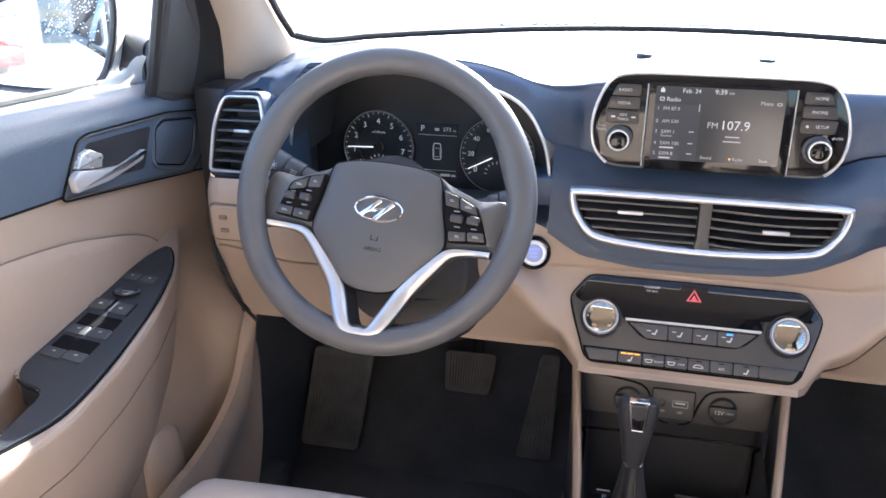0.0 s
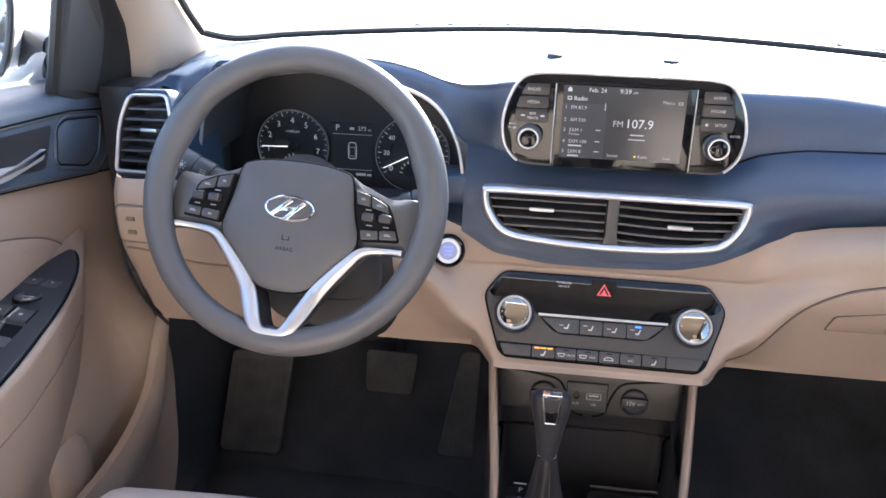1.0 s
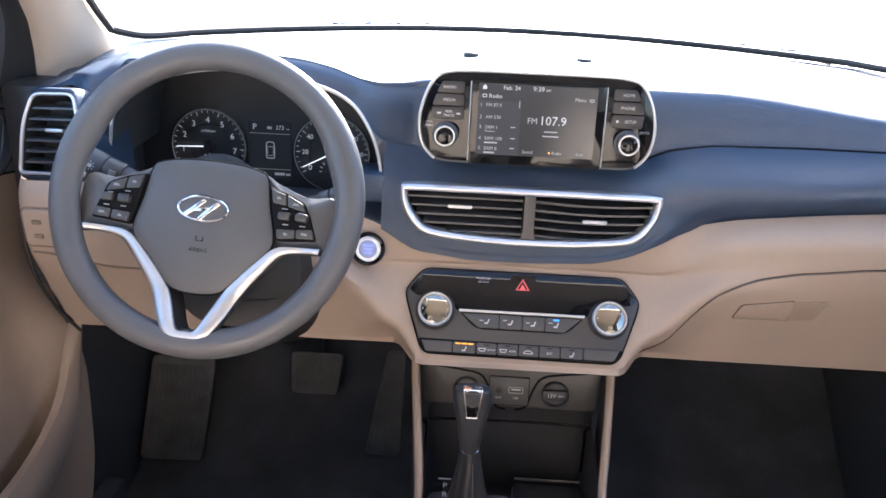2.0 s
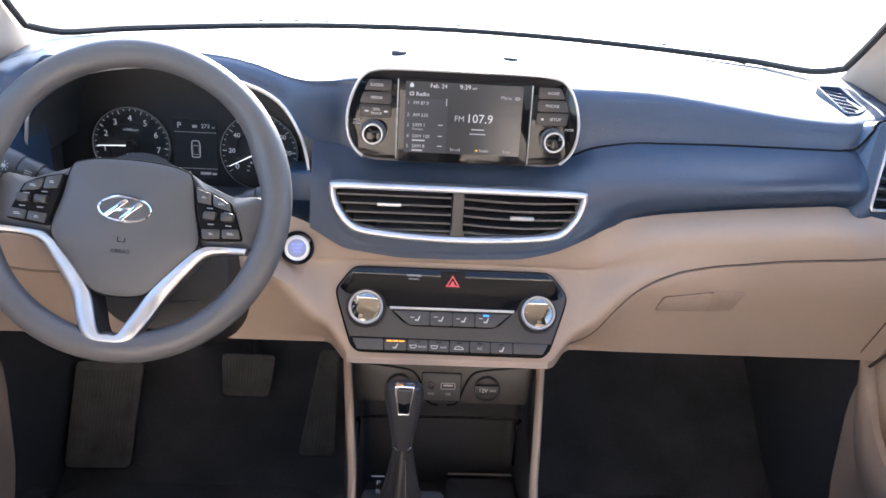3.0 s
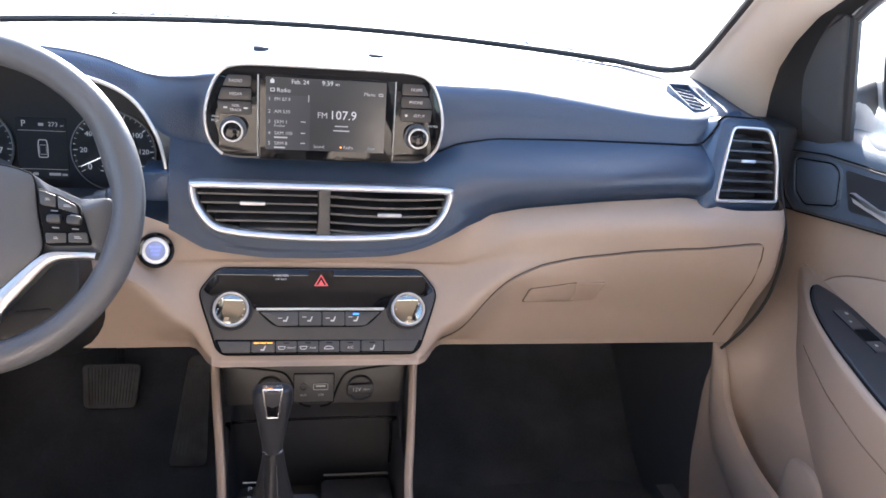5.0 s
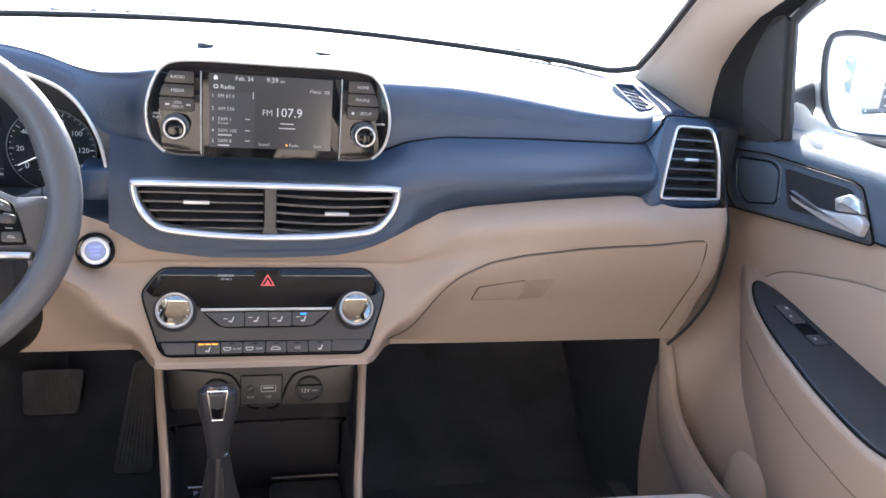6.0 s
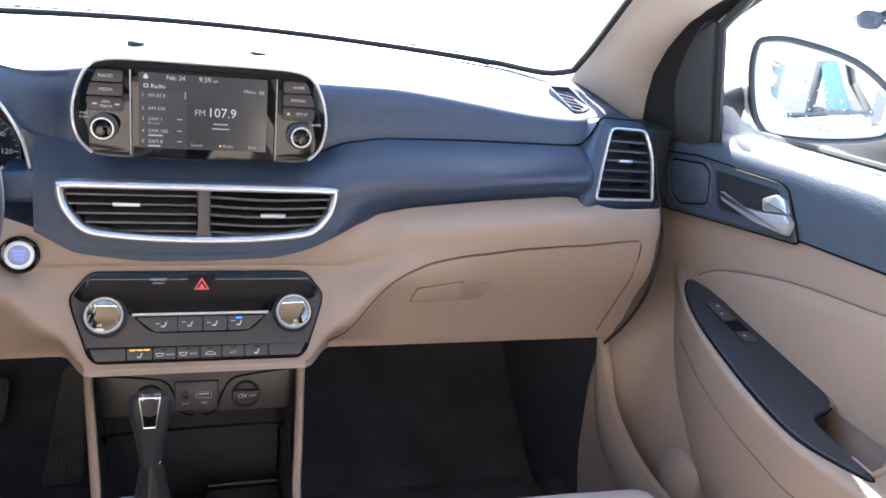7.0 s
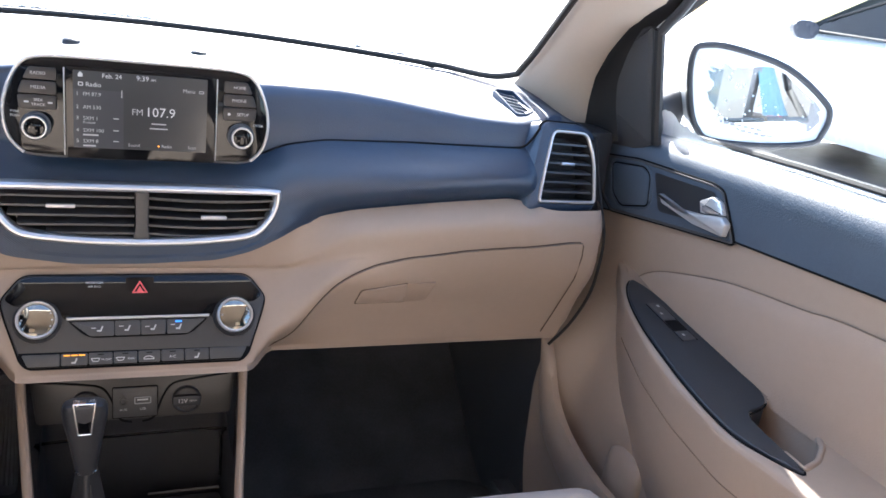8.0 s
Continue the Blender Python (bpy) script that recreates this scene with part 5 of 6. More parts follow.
fuse = thing("fuse_cover", (-0.655, -0.03, 0.97), "small beige fuse cover in the lower dashboard", "cover")
for z0, z1, nm in ((0.970, 1.022, "cover_plate"),):
    fo2 = rounded([(-0.668, z0), (-0.60, z0), (-0.60, z1), (-0.668, z1)], 0.006, 3)
    part(nm, loft([[on_front(p[0], p[1], d) for p in fo2] for d in (-0.002, 0.003)] + [[on_front(p[0], p[1], 0.0045) for p in inset(fo2, 0.002)]]), BEIGE, fuse)
    part("cover_gap", tube([on_front(p[0], p[1], 0.001) for p in inset(fo2, -0.002)], 0.0012, 6, closed=True), STITCH, fuse)
for z in (1.005, 0.985):
    part("finger_notch", box((-0.655, lower_y(-0.66, z) - 0.0065, z - 0.003), (-0.643, lower_y(-0.66, z), z + 0.003), 0.001), STITCH, fuse)
tray = part("seam_line", tube([on_front(x, 0.958 - 0.02 * smooth(-0.66, -0.55, x), 0.0008) for x in np.linspace(-0.665, -0.50, 20)], 0.0018, 6), STITCH, dash)
for i, (x, y) in enumerate(((-0.091, 0.238), (0.083, 0.228))):
    s = thing("light_sensor", (x, y, 1.205), "small dark round sensor on the dashboard top", "sensor", group="sensors on the dashboard")
    part("sensor_cap", lathe([(0.012, -0.006), (0.012, 0.002), (0.009, 0.004), (0, 0.0045)], plane((x, y, 1.207), (0, 0, 1)), 24), DARK, s)

# ---- centre console and gear lever ----
console = thing("centre_console", (0, -0.1, 0.45), "dark centre console with beige side rails and an open tray", "console")
for sd in (-1, 1):
    ln = spline([(sd * 0.143 - 0.004, 0.03, 0.83), (sd * 0.143 - 0.004, 0.0, 0.785), (sd * 0.133 - 0.003, -0.075, 0.71), (sd * 0.127 - 0.003, -0.125, 0.655), (sd * 0.126 - 0.003, -0.22, 0.60), (sd * 0.126 - 0.003, -0.40, 0.575), (sd * 0.126, -0.7, 0.57)], 6, closed=False)
    part("side_rail", tube(ln, 0.0062, 10, flat=1.4), BEIGE, console, "smooth beige side rail")
    # side wall under the rail
    def wall_f(u, v, sd=sd, ln=ln):
        i = u * (len(ln) - 1)
        a = ln[int(i)]
        return (a[0] + sd * 0.004, a[1] + 0.004 + 0.03 * v, a[2] + (0.36 - a[2]) * v)
    part("side_wall", sheet(wall_f, len(ln) - 1, 5, thick=(-sd * 0.006, 0, 0)), DARK, console, "dark plastic side wall")
MP = plane((0, 0.022, 0.74), (0, -0.97, 0.24))
fp = part("socket_panel", prism(rounded([(-0.142, 0.055), (0.134, 0.055), (0.126, -0.026), (-0.132, -0.026)], 0.006), MP, -0.02, 0.0, 0.002), PANEL, console, "dark grey socket panel")
for sd in (-1, 1):
    cx = -0.003 + sd * 0.067
    arch = spline([(cx - sd * 0.06, -0.030), (cx - sd * 0.044, -0.024), (cx - sd * 0.033, 0.004), (cx - sd * 0.020, 0.022), (cx + sd * 0.006, 0.028), (cx + sd * 0.058, 0.034)], 6, closed=False)
    part("panel_groove", tube([MP @ Vector((p[0], p[1], 0.0004)) for p in arch], 0.0016, 6), SEAM, fp)
    mo = at(MP, cx, -0.002)
    so = part("power_socket", lathe([(0.0205, -0.004), (0.0205, 0.003), (0.0185, 0.005), (0.0165, 0.0035), (0.0160, -0.006), (0, -0.006)], mo, 32), VENT, console, "round black power socket with a flip cap")
    part("socket_cap", prism(rounded([(-0.0195, -0.008), (0.0195, -0.008), (0.0195, 0.008), (-0.0195, 0.008)], 0.003), at(mo, 0, -0.001), 0.001, 0.0075, 0.002), VENT, so)
    letters("12V", 0.0085, at(mo, -0.006, -0.001), WHITEMARK, so, "socket_word", 0.0077)
    letters("180W", 0.0045, at(mo, 0.0085, -0.001), GREYMARK, so, "socket_word", 0.0077)
part("usb_gap", prism(rounded([(-0.0362, -0.0237), (0.0247, -0.0237), (0.0247, 0.0217), (-0.0362, 0.0217)], 0.002), MP, -0.002, 0.0010), SEAM, console)
usb = part("usb_plate", prism(rounded([(-0.035, -0.0225), (0.0235, -0.0225), (0.0235, 0.0205), (-0.035, 0.0205)], 0.002), MP, -0.002, 0.0022, 0.0008), BUTTON, console, "small plate with audio and charging ports")
part("audio_port", lathe([(0.0062, 0.002), (0.0062, 0.0038), (0.0045, 0.0042), (0.0032, 0.002), (0, 0.002)], at(MP, -0.0215, 0.001), 20), PANEL, usb)
part("charging_port", frame_ring(rounded([(-0.007, -0.004), (0.0155, -0.004), (0.0155, 0.0065), (-0.007, 0.0065)], 0.002, 3), 0.0014, MP, 0.001, 0.0036, 0.0004), GREYMARK, usb)
bars([(-0.003, 0.0010, 0.0115, 0.0032)], MP, 0.0023, WHITEMARK, usb, "charging_tongue")
letters("AUX", 0.0048, at(MP, -0.0215, -0.0115), WHITEMARK, usb, "port_word", 0.0025)
letters("USB", 0.0048, at(MP, 0.0045, -0.0115), WHITEMARK, usb, "port_word", 0.0025)
# open tray
bm = bmesh.new()
tr_out = rounded([(-0.126, -0.26), (0.122, -0.26), (0.122, 0.045), (-0.126, 0.045)], 0.02)
loft([[Vector((p[0], p[1], 0.705 if p[1] > 0 else 0.62)) for p in tr_out], [Vector((p[0] * 0.97, p[1] * 0.97, 0.56)) for p in tr_out], [Vector((p[0] * 0.94, p[1] * 0.94, 0.545)) for p in tr_out]], False, True, bm=bm)
part("tray", bm, VENT, console, "deep black tray")
rim_t = spline([(-0.1275, 0.016, 0.600), (-0.1275, 0.013, 0.672), (-0.1130, 0.010, 0.6895), (0.1010, 0.010, 0.6920), (0.1135, 0.013, 0.676), (0.1155, 0.016, 0.604)], 6, closed=False)
part("tray_rim", tube([tuple(p) for p in rim_t], 0.0022, 8), GLOSS, console, "glossy black rim of the tray")
part("tray_edge", tube([(x, -0.004, 0.598) for x in np.linspace(0.012, 0.112, 8)], 0.0022, 6), PANEL, console)
part("tray_mat", prism(rounded([(0.008, -0.16), (0.114, -0.16), (0.114, -0.006), (0.008, -0.006)], 0.012), plane((0, 0, 0.585), (0, 0, 1)), -0.02, 0.008, 0.004), VENT, console)
part("shift_plate", prism(rounded([(-0.118, -0.40), (0.0, -0.40), (0.0, -0.085), (-0.118, -0.085)], 0.012), plane((0, 0, 0.640), (0, -0.12, 1)), -0.08, 0.0, 0.003), DARK, console, "dark shift plate")
MS_ = plane((-0.094, -0.118, 0.6545), (0, -0.12, 1))
for i, w in enumerate(("P", "R", "N", "D")):
    letters(w, 0.012, at(MS_, 0, 0.012 - i * 0.017), WHITEMARK, console, "gear_letter", 0.002)
bars([(-0.010, 0.023, 0.008, 0.0255)], MS_, 0.002, GREYMARK, console, "lock_bar")

gear = thing("gear_lever", (-0.06, -0.14, 0.64), "black gear lever with chrome-framed thumb button", "gear lever")
def gear_ring(z, w, d, cy, cx=-0.0635):
    return [(cx + w * math.copysign(abs(math.cos(t)) ** 0.75, math.cos(t)), cy + d * math.copysign(abs(math.sin(t)) ** 0.75, math.sin(t)), z) for t in np.linspace(0, 2 * math.pi, 28, endpoint=False)]
lev = [(0.748, 0.0125, 0.0140, -0.142), (0.760, 0.0140, 0.0155, -0.142), (0.780, 0.0170, 0.0180, -0.142), (0.800, 0.0205, 0.0200, -0.142), (0.818, 0.0240, 0.0205, -0.1425), (0.831, 0.0252, 0.0190, -0.1435), (0.839, 0.0240, 0.0165, -0.1455), (0.8445, 0.0195, 0.0125, -0.1490), (0.8470, 0.0100, 0.0065, -0.1520)]
part("knob", loft([gear_ring(*r) for r in spline(lev, 3, closed=False)]), surface("dark_lever_skin", (0.03, 0.031, 0.035), 0.36, bump=0.3, bscale=700, kind="leather"), gear, "black leather-grained knob", 60)
mb = plane((-0.0635, -0.1610, 0.8290), (0, -0.985, 0.17))
cap_o = [(-0.0128, 0.020), (0.0128, 0.020), (0.0080, -0.0195), (-0.0080, -0.0195)]
part("button_frame", frame_ring(rounded(cap_o, 0.002), 0.0020, mb, -0.012, 0.0030, 0.0008), CHROME, gear, "chrome frame")
part("thumb_button", prism(rounded(inset(cap_o, 0.002), 0.0015), mb, -0.012, 0.001, 0.001), GLOSS, gear, "black insert")
part("release_button", prism(rounded([(-0.0100, 0.0175), (0.0100, 0.0175), (0.0094, 0.0115), (-0.0094, 0.0115)], 0.002), mb, -0.008, 0.0018, 0.001), CHROME, gear)
part("neck_ring", loft([gear_ring(z, w, w, -0.142) for z, w in ((0.7475, 0.0128), (0.7488, 0.0140), (0.7515, 0.0140), (0.7528, 0.0128))]), CHROME, gear, "thin chrome ring")
bt = []
for i, z in enumerate(np.linspace(0.748, 0.640, 14)):
    k = i / 13
    ring = []
    for t in np.linspace(0, 2 * math.pi, 60, endpoint=False):
        rad = 0.0120 + 0.017 * k ** 1.2
        rad *= 1 + (0.08 + 0.12 * k) * math.cos(4 * t + 0.9 * k) + 0.09 * k * math.sin(7 * t + 5 * k) * (1 - 0.4 * k) + 0.04 * k * math.sin(13 * t - 4 * k)
        ring.append((-0.0625 + rad * math.cos(t), -0.142 - 0.004 * k + rad * 1.15 * math.sin(t), z))
    bt.append(ring)
part("boot", loft(bt), surface("black_boot_leather", (0.025, 0.025, 0.027), 0.45, bump=0.5, bscale=600, kind="leather"), gear, "folded black leather boot", 60)
part("boot_seam", tube([(-0.058 + 0.004 * k, -0.158 - 0.030 * k ** 1.5, 0.735 - 0.085 * k) for k in np.linspace(0, 1, 10)], 0.0009, 6), PANEL, gear)

# ---- pedals and footrest ----
def ribbed(name, label, o, n, w0, w1, h, ribs, cat, lean=0.0):
    t = thing(name, o, label, cat)
    m = plane(o, n)
    m = m @ Matrix(((1, -lean / h, 0, 0), (0, 1, 0, 0), (0, 0, 1, 0), (0, 0, 0, 1)))
    out = rounded([(-w1 / 2, -h / 2), (w1 / 2, -h / 2), (w0 / 2, h / 2), (-w0 / 2, h / 2)], 0.012, 4)
    part("pad", prism(out, m, -0.012, 0.0, 0.003), RUBBER, t, "worn black rubber pad")
    for i in range(ribs):
        f = (i + 0.5) / ribs - 0.5
        part("rib", prism([(f * w1 * 0.86 - 0.002, -h * 0.42), (f * w1 * 0.86 + 0.002, -h * 0.42), (f * w0 * 0.86 + 0.002, h * 0.42), (f * w0 * 0.86 - 0.002, h * 0.42)], m, -0.001, 0.003, 0.0008), RUBBER, t)
    return t, m


brake, m = ribbed("brake_pedal", "ribbed black rubber brake pedal in the footwell", (-0.372, 0.36, 0.545), (0, -0.85, 0.53), 0.106, 0.092, 0.083, 15, "pedal")
part("pedal_arm", box((-0.366, 0.402, 0.55), (-0.354, 0.43, 0.80), 0.003), VENT, brake)
gas, m = ribbed("accelerator_pedal", "long black ribbed accelerator pedal in the footwell", (-0.2175, 0.315, 0.515), (0.0, -0.90, 0.43), 0.037, 0.069, 0.207, 8, "pedal", lean=-0.018)
part("pedal_foot", box((-0.280, 0.290, 0.366), (-0.192, 0.345, 0.398), 0.010), VENT, gas)
rest, m = ribbed("footrest", "worn grey ribbed plastic footrest beside the pedals", (-0.6315, 0.285, 0.493), (0.06, -0.89, 0.45), 0.124, 0.120, 0.200, 16, "footrest", lean=-0.010)
mat = thing("floor_mat", (-0.45, 0.1, 0.37), "black carpeted floor mat in the footwell", "mat", group="floor mats")
mo_ = rounded([(-0.70, -0.35), (-0.17, -0.35), (-0.17, 0.18), (-0.24, 0.24), (-0.66, 0.24), (-0.70, 0.18)], 0.04)
part("mat_sheet", prism(mo_, plane((0, 0, 0.363), (0, 0, 1)), 0.0, 0.01, 0.003), CARPET, mat)
copy_thing(mat, Matrix.Translation((0.43, 0.1, 0.37)))
sill_mark = thing("kick_clip", (-0.70, 0.2, 0.62), "small metal clip glinting on the kick panel", "clip")
part("clip_plate", box((-0.728, 0.19, 0.618), (-0.716, 0.20, 0.624), 0.001), SILVER, sill_mark)

# ---- seats ----
def seat(cx):
    s = thing("front_seat", (cx, -0.7, 0.40), "beige fabric front seat with upright backrest and headrest", "seat", group="front seats")
    def cushion_f(u, v):
        x = (u - 0.5) * 0.47
        y = -0.245 - 0.70 * v
        edge = abs(2 * u - 1)
        z = 0.742 - 0.08 * v - 0.035 * (1 - edge ** 2.2) * v + 0.02 * smooth(0.55, 0.8, edge) * v - 0.06 * smooth(0.86, 1.0, edge) - 0.03 * smooth(0.05, 0.0, v)
        y -= 0.03 * smooth(0.75, 1.0, edge) * (1 - v) + 0.012 * (edge ** 2) * (1 - v)
        return (cx + x * (1 - 0.04 * (1 - v)), y, z)
    part("cushion", sheet(cushion_f, 36, 30, thick=(0, 0.0, -0.14)), FABRIC, s, "beige fabric seat cushion", 60)
    part("seat_base", box((cx - 0.21, -0.76, 0.40), (cx + 0.21, -0.30, 0.58), 0.02), DARK, s)
    def back_f(u, v):
        edge = abs(2 * u - 1)
        x = (u - 0.5) * (0.50 - 0.10 * v ** 2)
        y = -0.93 - 0.22 * v + 0.05 * smooth(0.6, 0.95, edge) - 0.02 * math.sin(math.pi * v)
        return (cx + x, y, 0.66 + 0.60 * v - 0.05 * edge ** 4 * v)
    part("backrest", sheet(back_f, 30, 24, thick=(0, -0.12, 0)), FABRIC, s, "beige fabric backrest", 60)
    hr = dome(rounded([(-0.12, -0.08), (0.12, -0.08), (0.11, 0.09), (-0.11, 0.09)], 0.05, 6), plane((cx, -1.22, 1.40), (0, -1, 0.1)), -0.06, 0.02, 0.03, 5)
    part("headrest", hr, FABRIC, s, "beige headrest")
    for dx in (-0.06, 0.06):
        part("headrest_post", tube([(cx + dx, -1.19, 1.22), (cx + dx, -1.20, 1.35)], 0.006), CHROME, s)
    return s


seat_l = seat(-0.405)
copy_thing(seat_l, Matrix.Translation((0.378, -0.7, 0.405)))
bench = thing("rear_bench", (0, -1.9, 0.4), "beige fabric rear bench seat behind the front seats", "seat")
part("bench_cushion", box((-0.68, -2.15, 0.50), (0.66, -1.65, 0.74), 0.05), FABRIC, bench)
part("bench_back", box((-0.68, -2.33, 0.68), (0.66, -2.16, 1.24), 0.05), FABRIC, bench)

# ---- doors ----
def sill_z(y):
    return interp(-y, (-0.17, -0.02, 0.10, 0.27, 0.40, 1.0), (1.146, 1.173, 1.181, 1.190, 1.194, 1.21))


def bound_z(y):
    return interp(-y, (-0.17, -0.125, 0.222, 0.465, 1.0), (1.008, 1.015, 1.076, 1.096, 1.12))


ARM_X = ((-1.0, 0.668), (-0.55, 0.660), (-0.41, 0.645), (-0.30, 0.650), (-0.21, 0.661), (-0.11, 0.690), (-0.05, 0.718), (-0.01, 0.742), (0.02, 0.756))
ARM_Z = ((-1.0, 0.90), (-0.50, 0.896), (-0.41, 0.896), (-0.30, 0.907), (-0.21, 0.922), (-0.11, 0.937), (0.02, 0.955))


def arm_rise(x, y):
    """The shelf climbs towards the window behind the switches."""
    return 0.008 * smooth(-0.14, -0.37, y) * min(1, max(0, (x - 0.668) / 0.082))


def inside(p, poly):
    hit = False
    for a, b in zip(poly, poly[1:] + poly[:1]):
        if (a[1] > p[1]) != (b[1] > p[1]) and p[0] < a[0] + (b[0] - a[0]) * (p[1] - a[1]) / (b[1] - a[1]):
            hit = not hit
    return hit


def panel_x(y, z):
    """The door's inner face."""
    x = 0.757 - 0.050 * smooth(0.92, 0.72, z) - 0.045 * smooth(-0.03, 0.05, y) * smooth(0.92, 0.78, z)
    return x


def build_door(sd):
    nm = "door_right" if sd > 0 else "door_left"
    X = lambda x: -0.008 + sd * (x + 0.008)
    P = lambda x, y, z: Vector((X(x), y, z))
    d = thing(nm, (X(0.78), -0.45, 0.45), "closed car door, dark blue-grey top over beige lower panel", "door", kind="structure")

    def up_f(u, v):
        y = 0.20 - 1.20 * u
        zs, zb = sill_z(y), bound_z(y)
        z1 = zs - 0.046
        if v < 0.45:
            k = v / 0.45
            z = zb + (z1 - zb) * k
            x = 0.753
        else:
            k = (v - 0.45) / 0.55 * math.pi / 2
            x = 0.753 + 0.054 * (1 - math.cos(k))
            z = z1 + 0.046 * math.sin(k)
        return P(x, y, z)
    part("upper_trim", sheet(up_f, 60, 30), DOORDARK, d, "dark blue-grey grained upper trim")

    def low_f(u, v):
        z = 1.0
        y_r = -1.0
        z0 = 0.42
        # the front edge leans back towards the floor
        zz = v
        yf = interp(zz, (0, 0.25, 0.45, 0.62, 0.78, 1.0), (0.02, 0.05, 0.06, 0.052, 0.10, 0.145))
        y = yf + (y_r - yf) * u
        z = z0 + (bound_z(y) + 0.002 - z0) * v
        return P(panel_x(y, z), y, z)
    part("lower_panel", sheet(low_f, 60, 50, thick=(sd * 0.02, 0, 0)), BEIGE, d, "beige grained lower panel", 60)
    part("trim_edge", tube([P(0.7545, y, bound_z(y) + 0.001) for y in np.linspace(0.15, -0.98, 40)], 0.0022, 6), SEAM, d)

    # armrest with its sloping shelf
    @functools.lru_cache(maxsize=None)
    def arm_line(u):
        y = 0.015 - 1.0 * u
        xi, zi = soft_tab(ARM_X, y, 0.015), soft_tab(ARM_Z, y, 0.015)
        w = panel_x(y, zi) + 0.004
        sec = [(w, zi + 0.004 + arm_rise(w, y)), (w * 0.75 + xi * 0.25, zi + 0.003 + arm_rise(w * 0.75 + xi * 0.25, y)), (w * 0.5 + xi * 0.5, zi + 0.002 + arm_rise(w * 0.5 + xi * 0.5, y)), (xi + 0.010, zi), (xi + 0.001, zi - 0.005), (xi, zi - 0.014), (xi + 0.004, zi - 0.040), (xi + 0.010, zi - 0.075), (xi + 0.020, zi - 0.13), (xi + 0.036, zi - 0.20), (xi + 0.062, zi - 0.28)]
        return spline(sec, 3, closed=False)

    def arm_f(u, v):
        y = 0.015 - 1.0 * u
        S = arm_line(u)
        f = v * (len(S) - 1)
        i = min(int(f), len(S) - 2)
        p = S[i] + (S[i + 1] - S[i]) * (f - i)
        return P(p[0], y, p[1])
    gp = rounded([(0.757, -0.350), (0.742, -0.367), (0.722, -0.375), (0.703, -0.379), (0.695, -0.391), (0.693, -0.415), (0.690, -0.455), (0.688, -0.490), (0.715, -0.483), (0.740, -0.465), (0.757, -0.440)], 0.006)
    bma = sheet(arm_f, 200, 60)
    bmesh.ops.delete(bma, geom=[f for f in bma.faces if inside((abs(f.calc_center_median().x + 0.008) - 0.008, f.calc_center_median().y), [tuple(q) for q in gp]) and f.calc_center_median().z > 0.87], context="FACES")
    part("armrest", bma, BEIGE, d, "beige moulded armrest", 60)
    # dark switch panel on the shelf
    so_ = spline([(0.737, -0.058), (0.749, -0.10), (0.753, -0.17), (0.752, -0.26), (0.750, -0.330), (0.747, -0.352), (0.738, -0.368), (0.722, -0.376), (0.704, -0.380), (0.696, -0.392), (0.694, -0.415), (0.690, -0.455), (0.686, -0.490), (0.679, -0.492), (0.666, -0.455), (0.657, -0.42), (0.654, -0.375), (0.659, -0.305), (0.670, -0.205), (0.685, -0.14), (0.702, -0.096), (0.722, -0.064)], 4)
    zz = lambda y: soft_tab(ARM_Z, y, 0.015)
    rings = [[P(p[0], p[1], zz(p[1]) + arm_rise(p[0], p[1]) + h) for p in (so_ if not i else [np.array(q) for q in inset(so_, i)])] for h, i in ((-0.004, 0), (0.0035, 0), (0.0048, 0.0012), (0.0048, 0.004))]
    bms = loft(rings)
    for yc_ in np.linspace(-0.48, -0.08, 41):
        bmesh.ops.bisect_plane(bms, geom=bms.verts[:] + bms.edges[:] + bms.faces[:], plane_co=(0, yc_, 0), plane_no=(0, 1, 0))
    sp = part("switch_panel", bms, SWITCHES, d, "dark switch panel set into the armrest")
    part("panel_gap", tube([P(p[0], p[1], zz(p[1]) + arm_rise(p[0], p[1]) + 0.001) for p in inset(so_, -0.0015)], 0.0014, 6, closed=True), SEAM, sp)
    on_shelf = lambda x, y, h=0.0: P(x, y, zz(y) + arm_rise(x, y) + h)

    def shelf_plate(name, pts, h0, h1, mat, parent, label="", r=0.003):
        """A small plate lying on the switch panel."""
        o = rounded(pts, r, 3)
        b = loft([[on_shelf(p[0], p[1], h0) for p in o], [on_shelf(p[0], p[1], h1 - 0.0006) for p in o], [on_shelf(p[0], p[1], h1) for p in inset(o, 0.0008)]])
        return part(name, b, mat, parent, label)

    def quad(cx, cy, w, h, sk=0.0):
        return [(cx - w, cy - h - sk), (cx + w, cy - h + sk), (cx + w, cy + h + sk), (cx - w, cy + h - sk)]
    if sd > 0:
        bed = shelf_plate("switch_bed", quad(0.726, -0.176, 0.0120, 0.049), 0.003, 0.0052, SWITCHES, sp, "black switch bed")
        for dx in (-0.0125, 0.0125):
            shelf_plate("switch_gap", quad(0.726 + dx, -0.176, 0.0008, 0.049), 0.003, 0.0056, SEAM, sp, r=0.0003)
        sw = shelf_plate("switch", quad(0.726, -0.150, 0.0110, 0.022), 0.003, 0.0072, DARK, sp)
        shelf_plate("switch_mark", quad(0.7285, -0.137, 0.0026, 0.0030), 0.0068, 0.0076, WHITEMARK, sw, r=0.0008)
        shelf_plate("switch_mark", quad(0.7215, -0.157, 0.0022, 0.0024), 0.0068, 0.0076, WHITEMARK, sw, r=0.0008)
        # finger well drawn as a flat black plate, its shade put into colour
        shelf_plate("well_shade", quad(0.726, -0.187, 0.0115, 0.0145), 0.003, 0.0058, SEAM, sp, "flat black plate for the shade in a finger well")
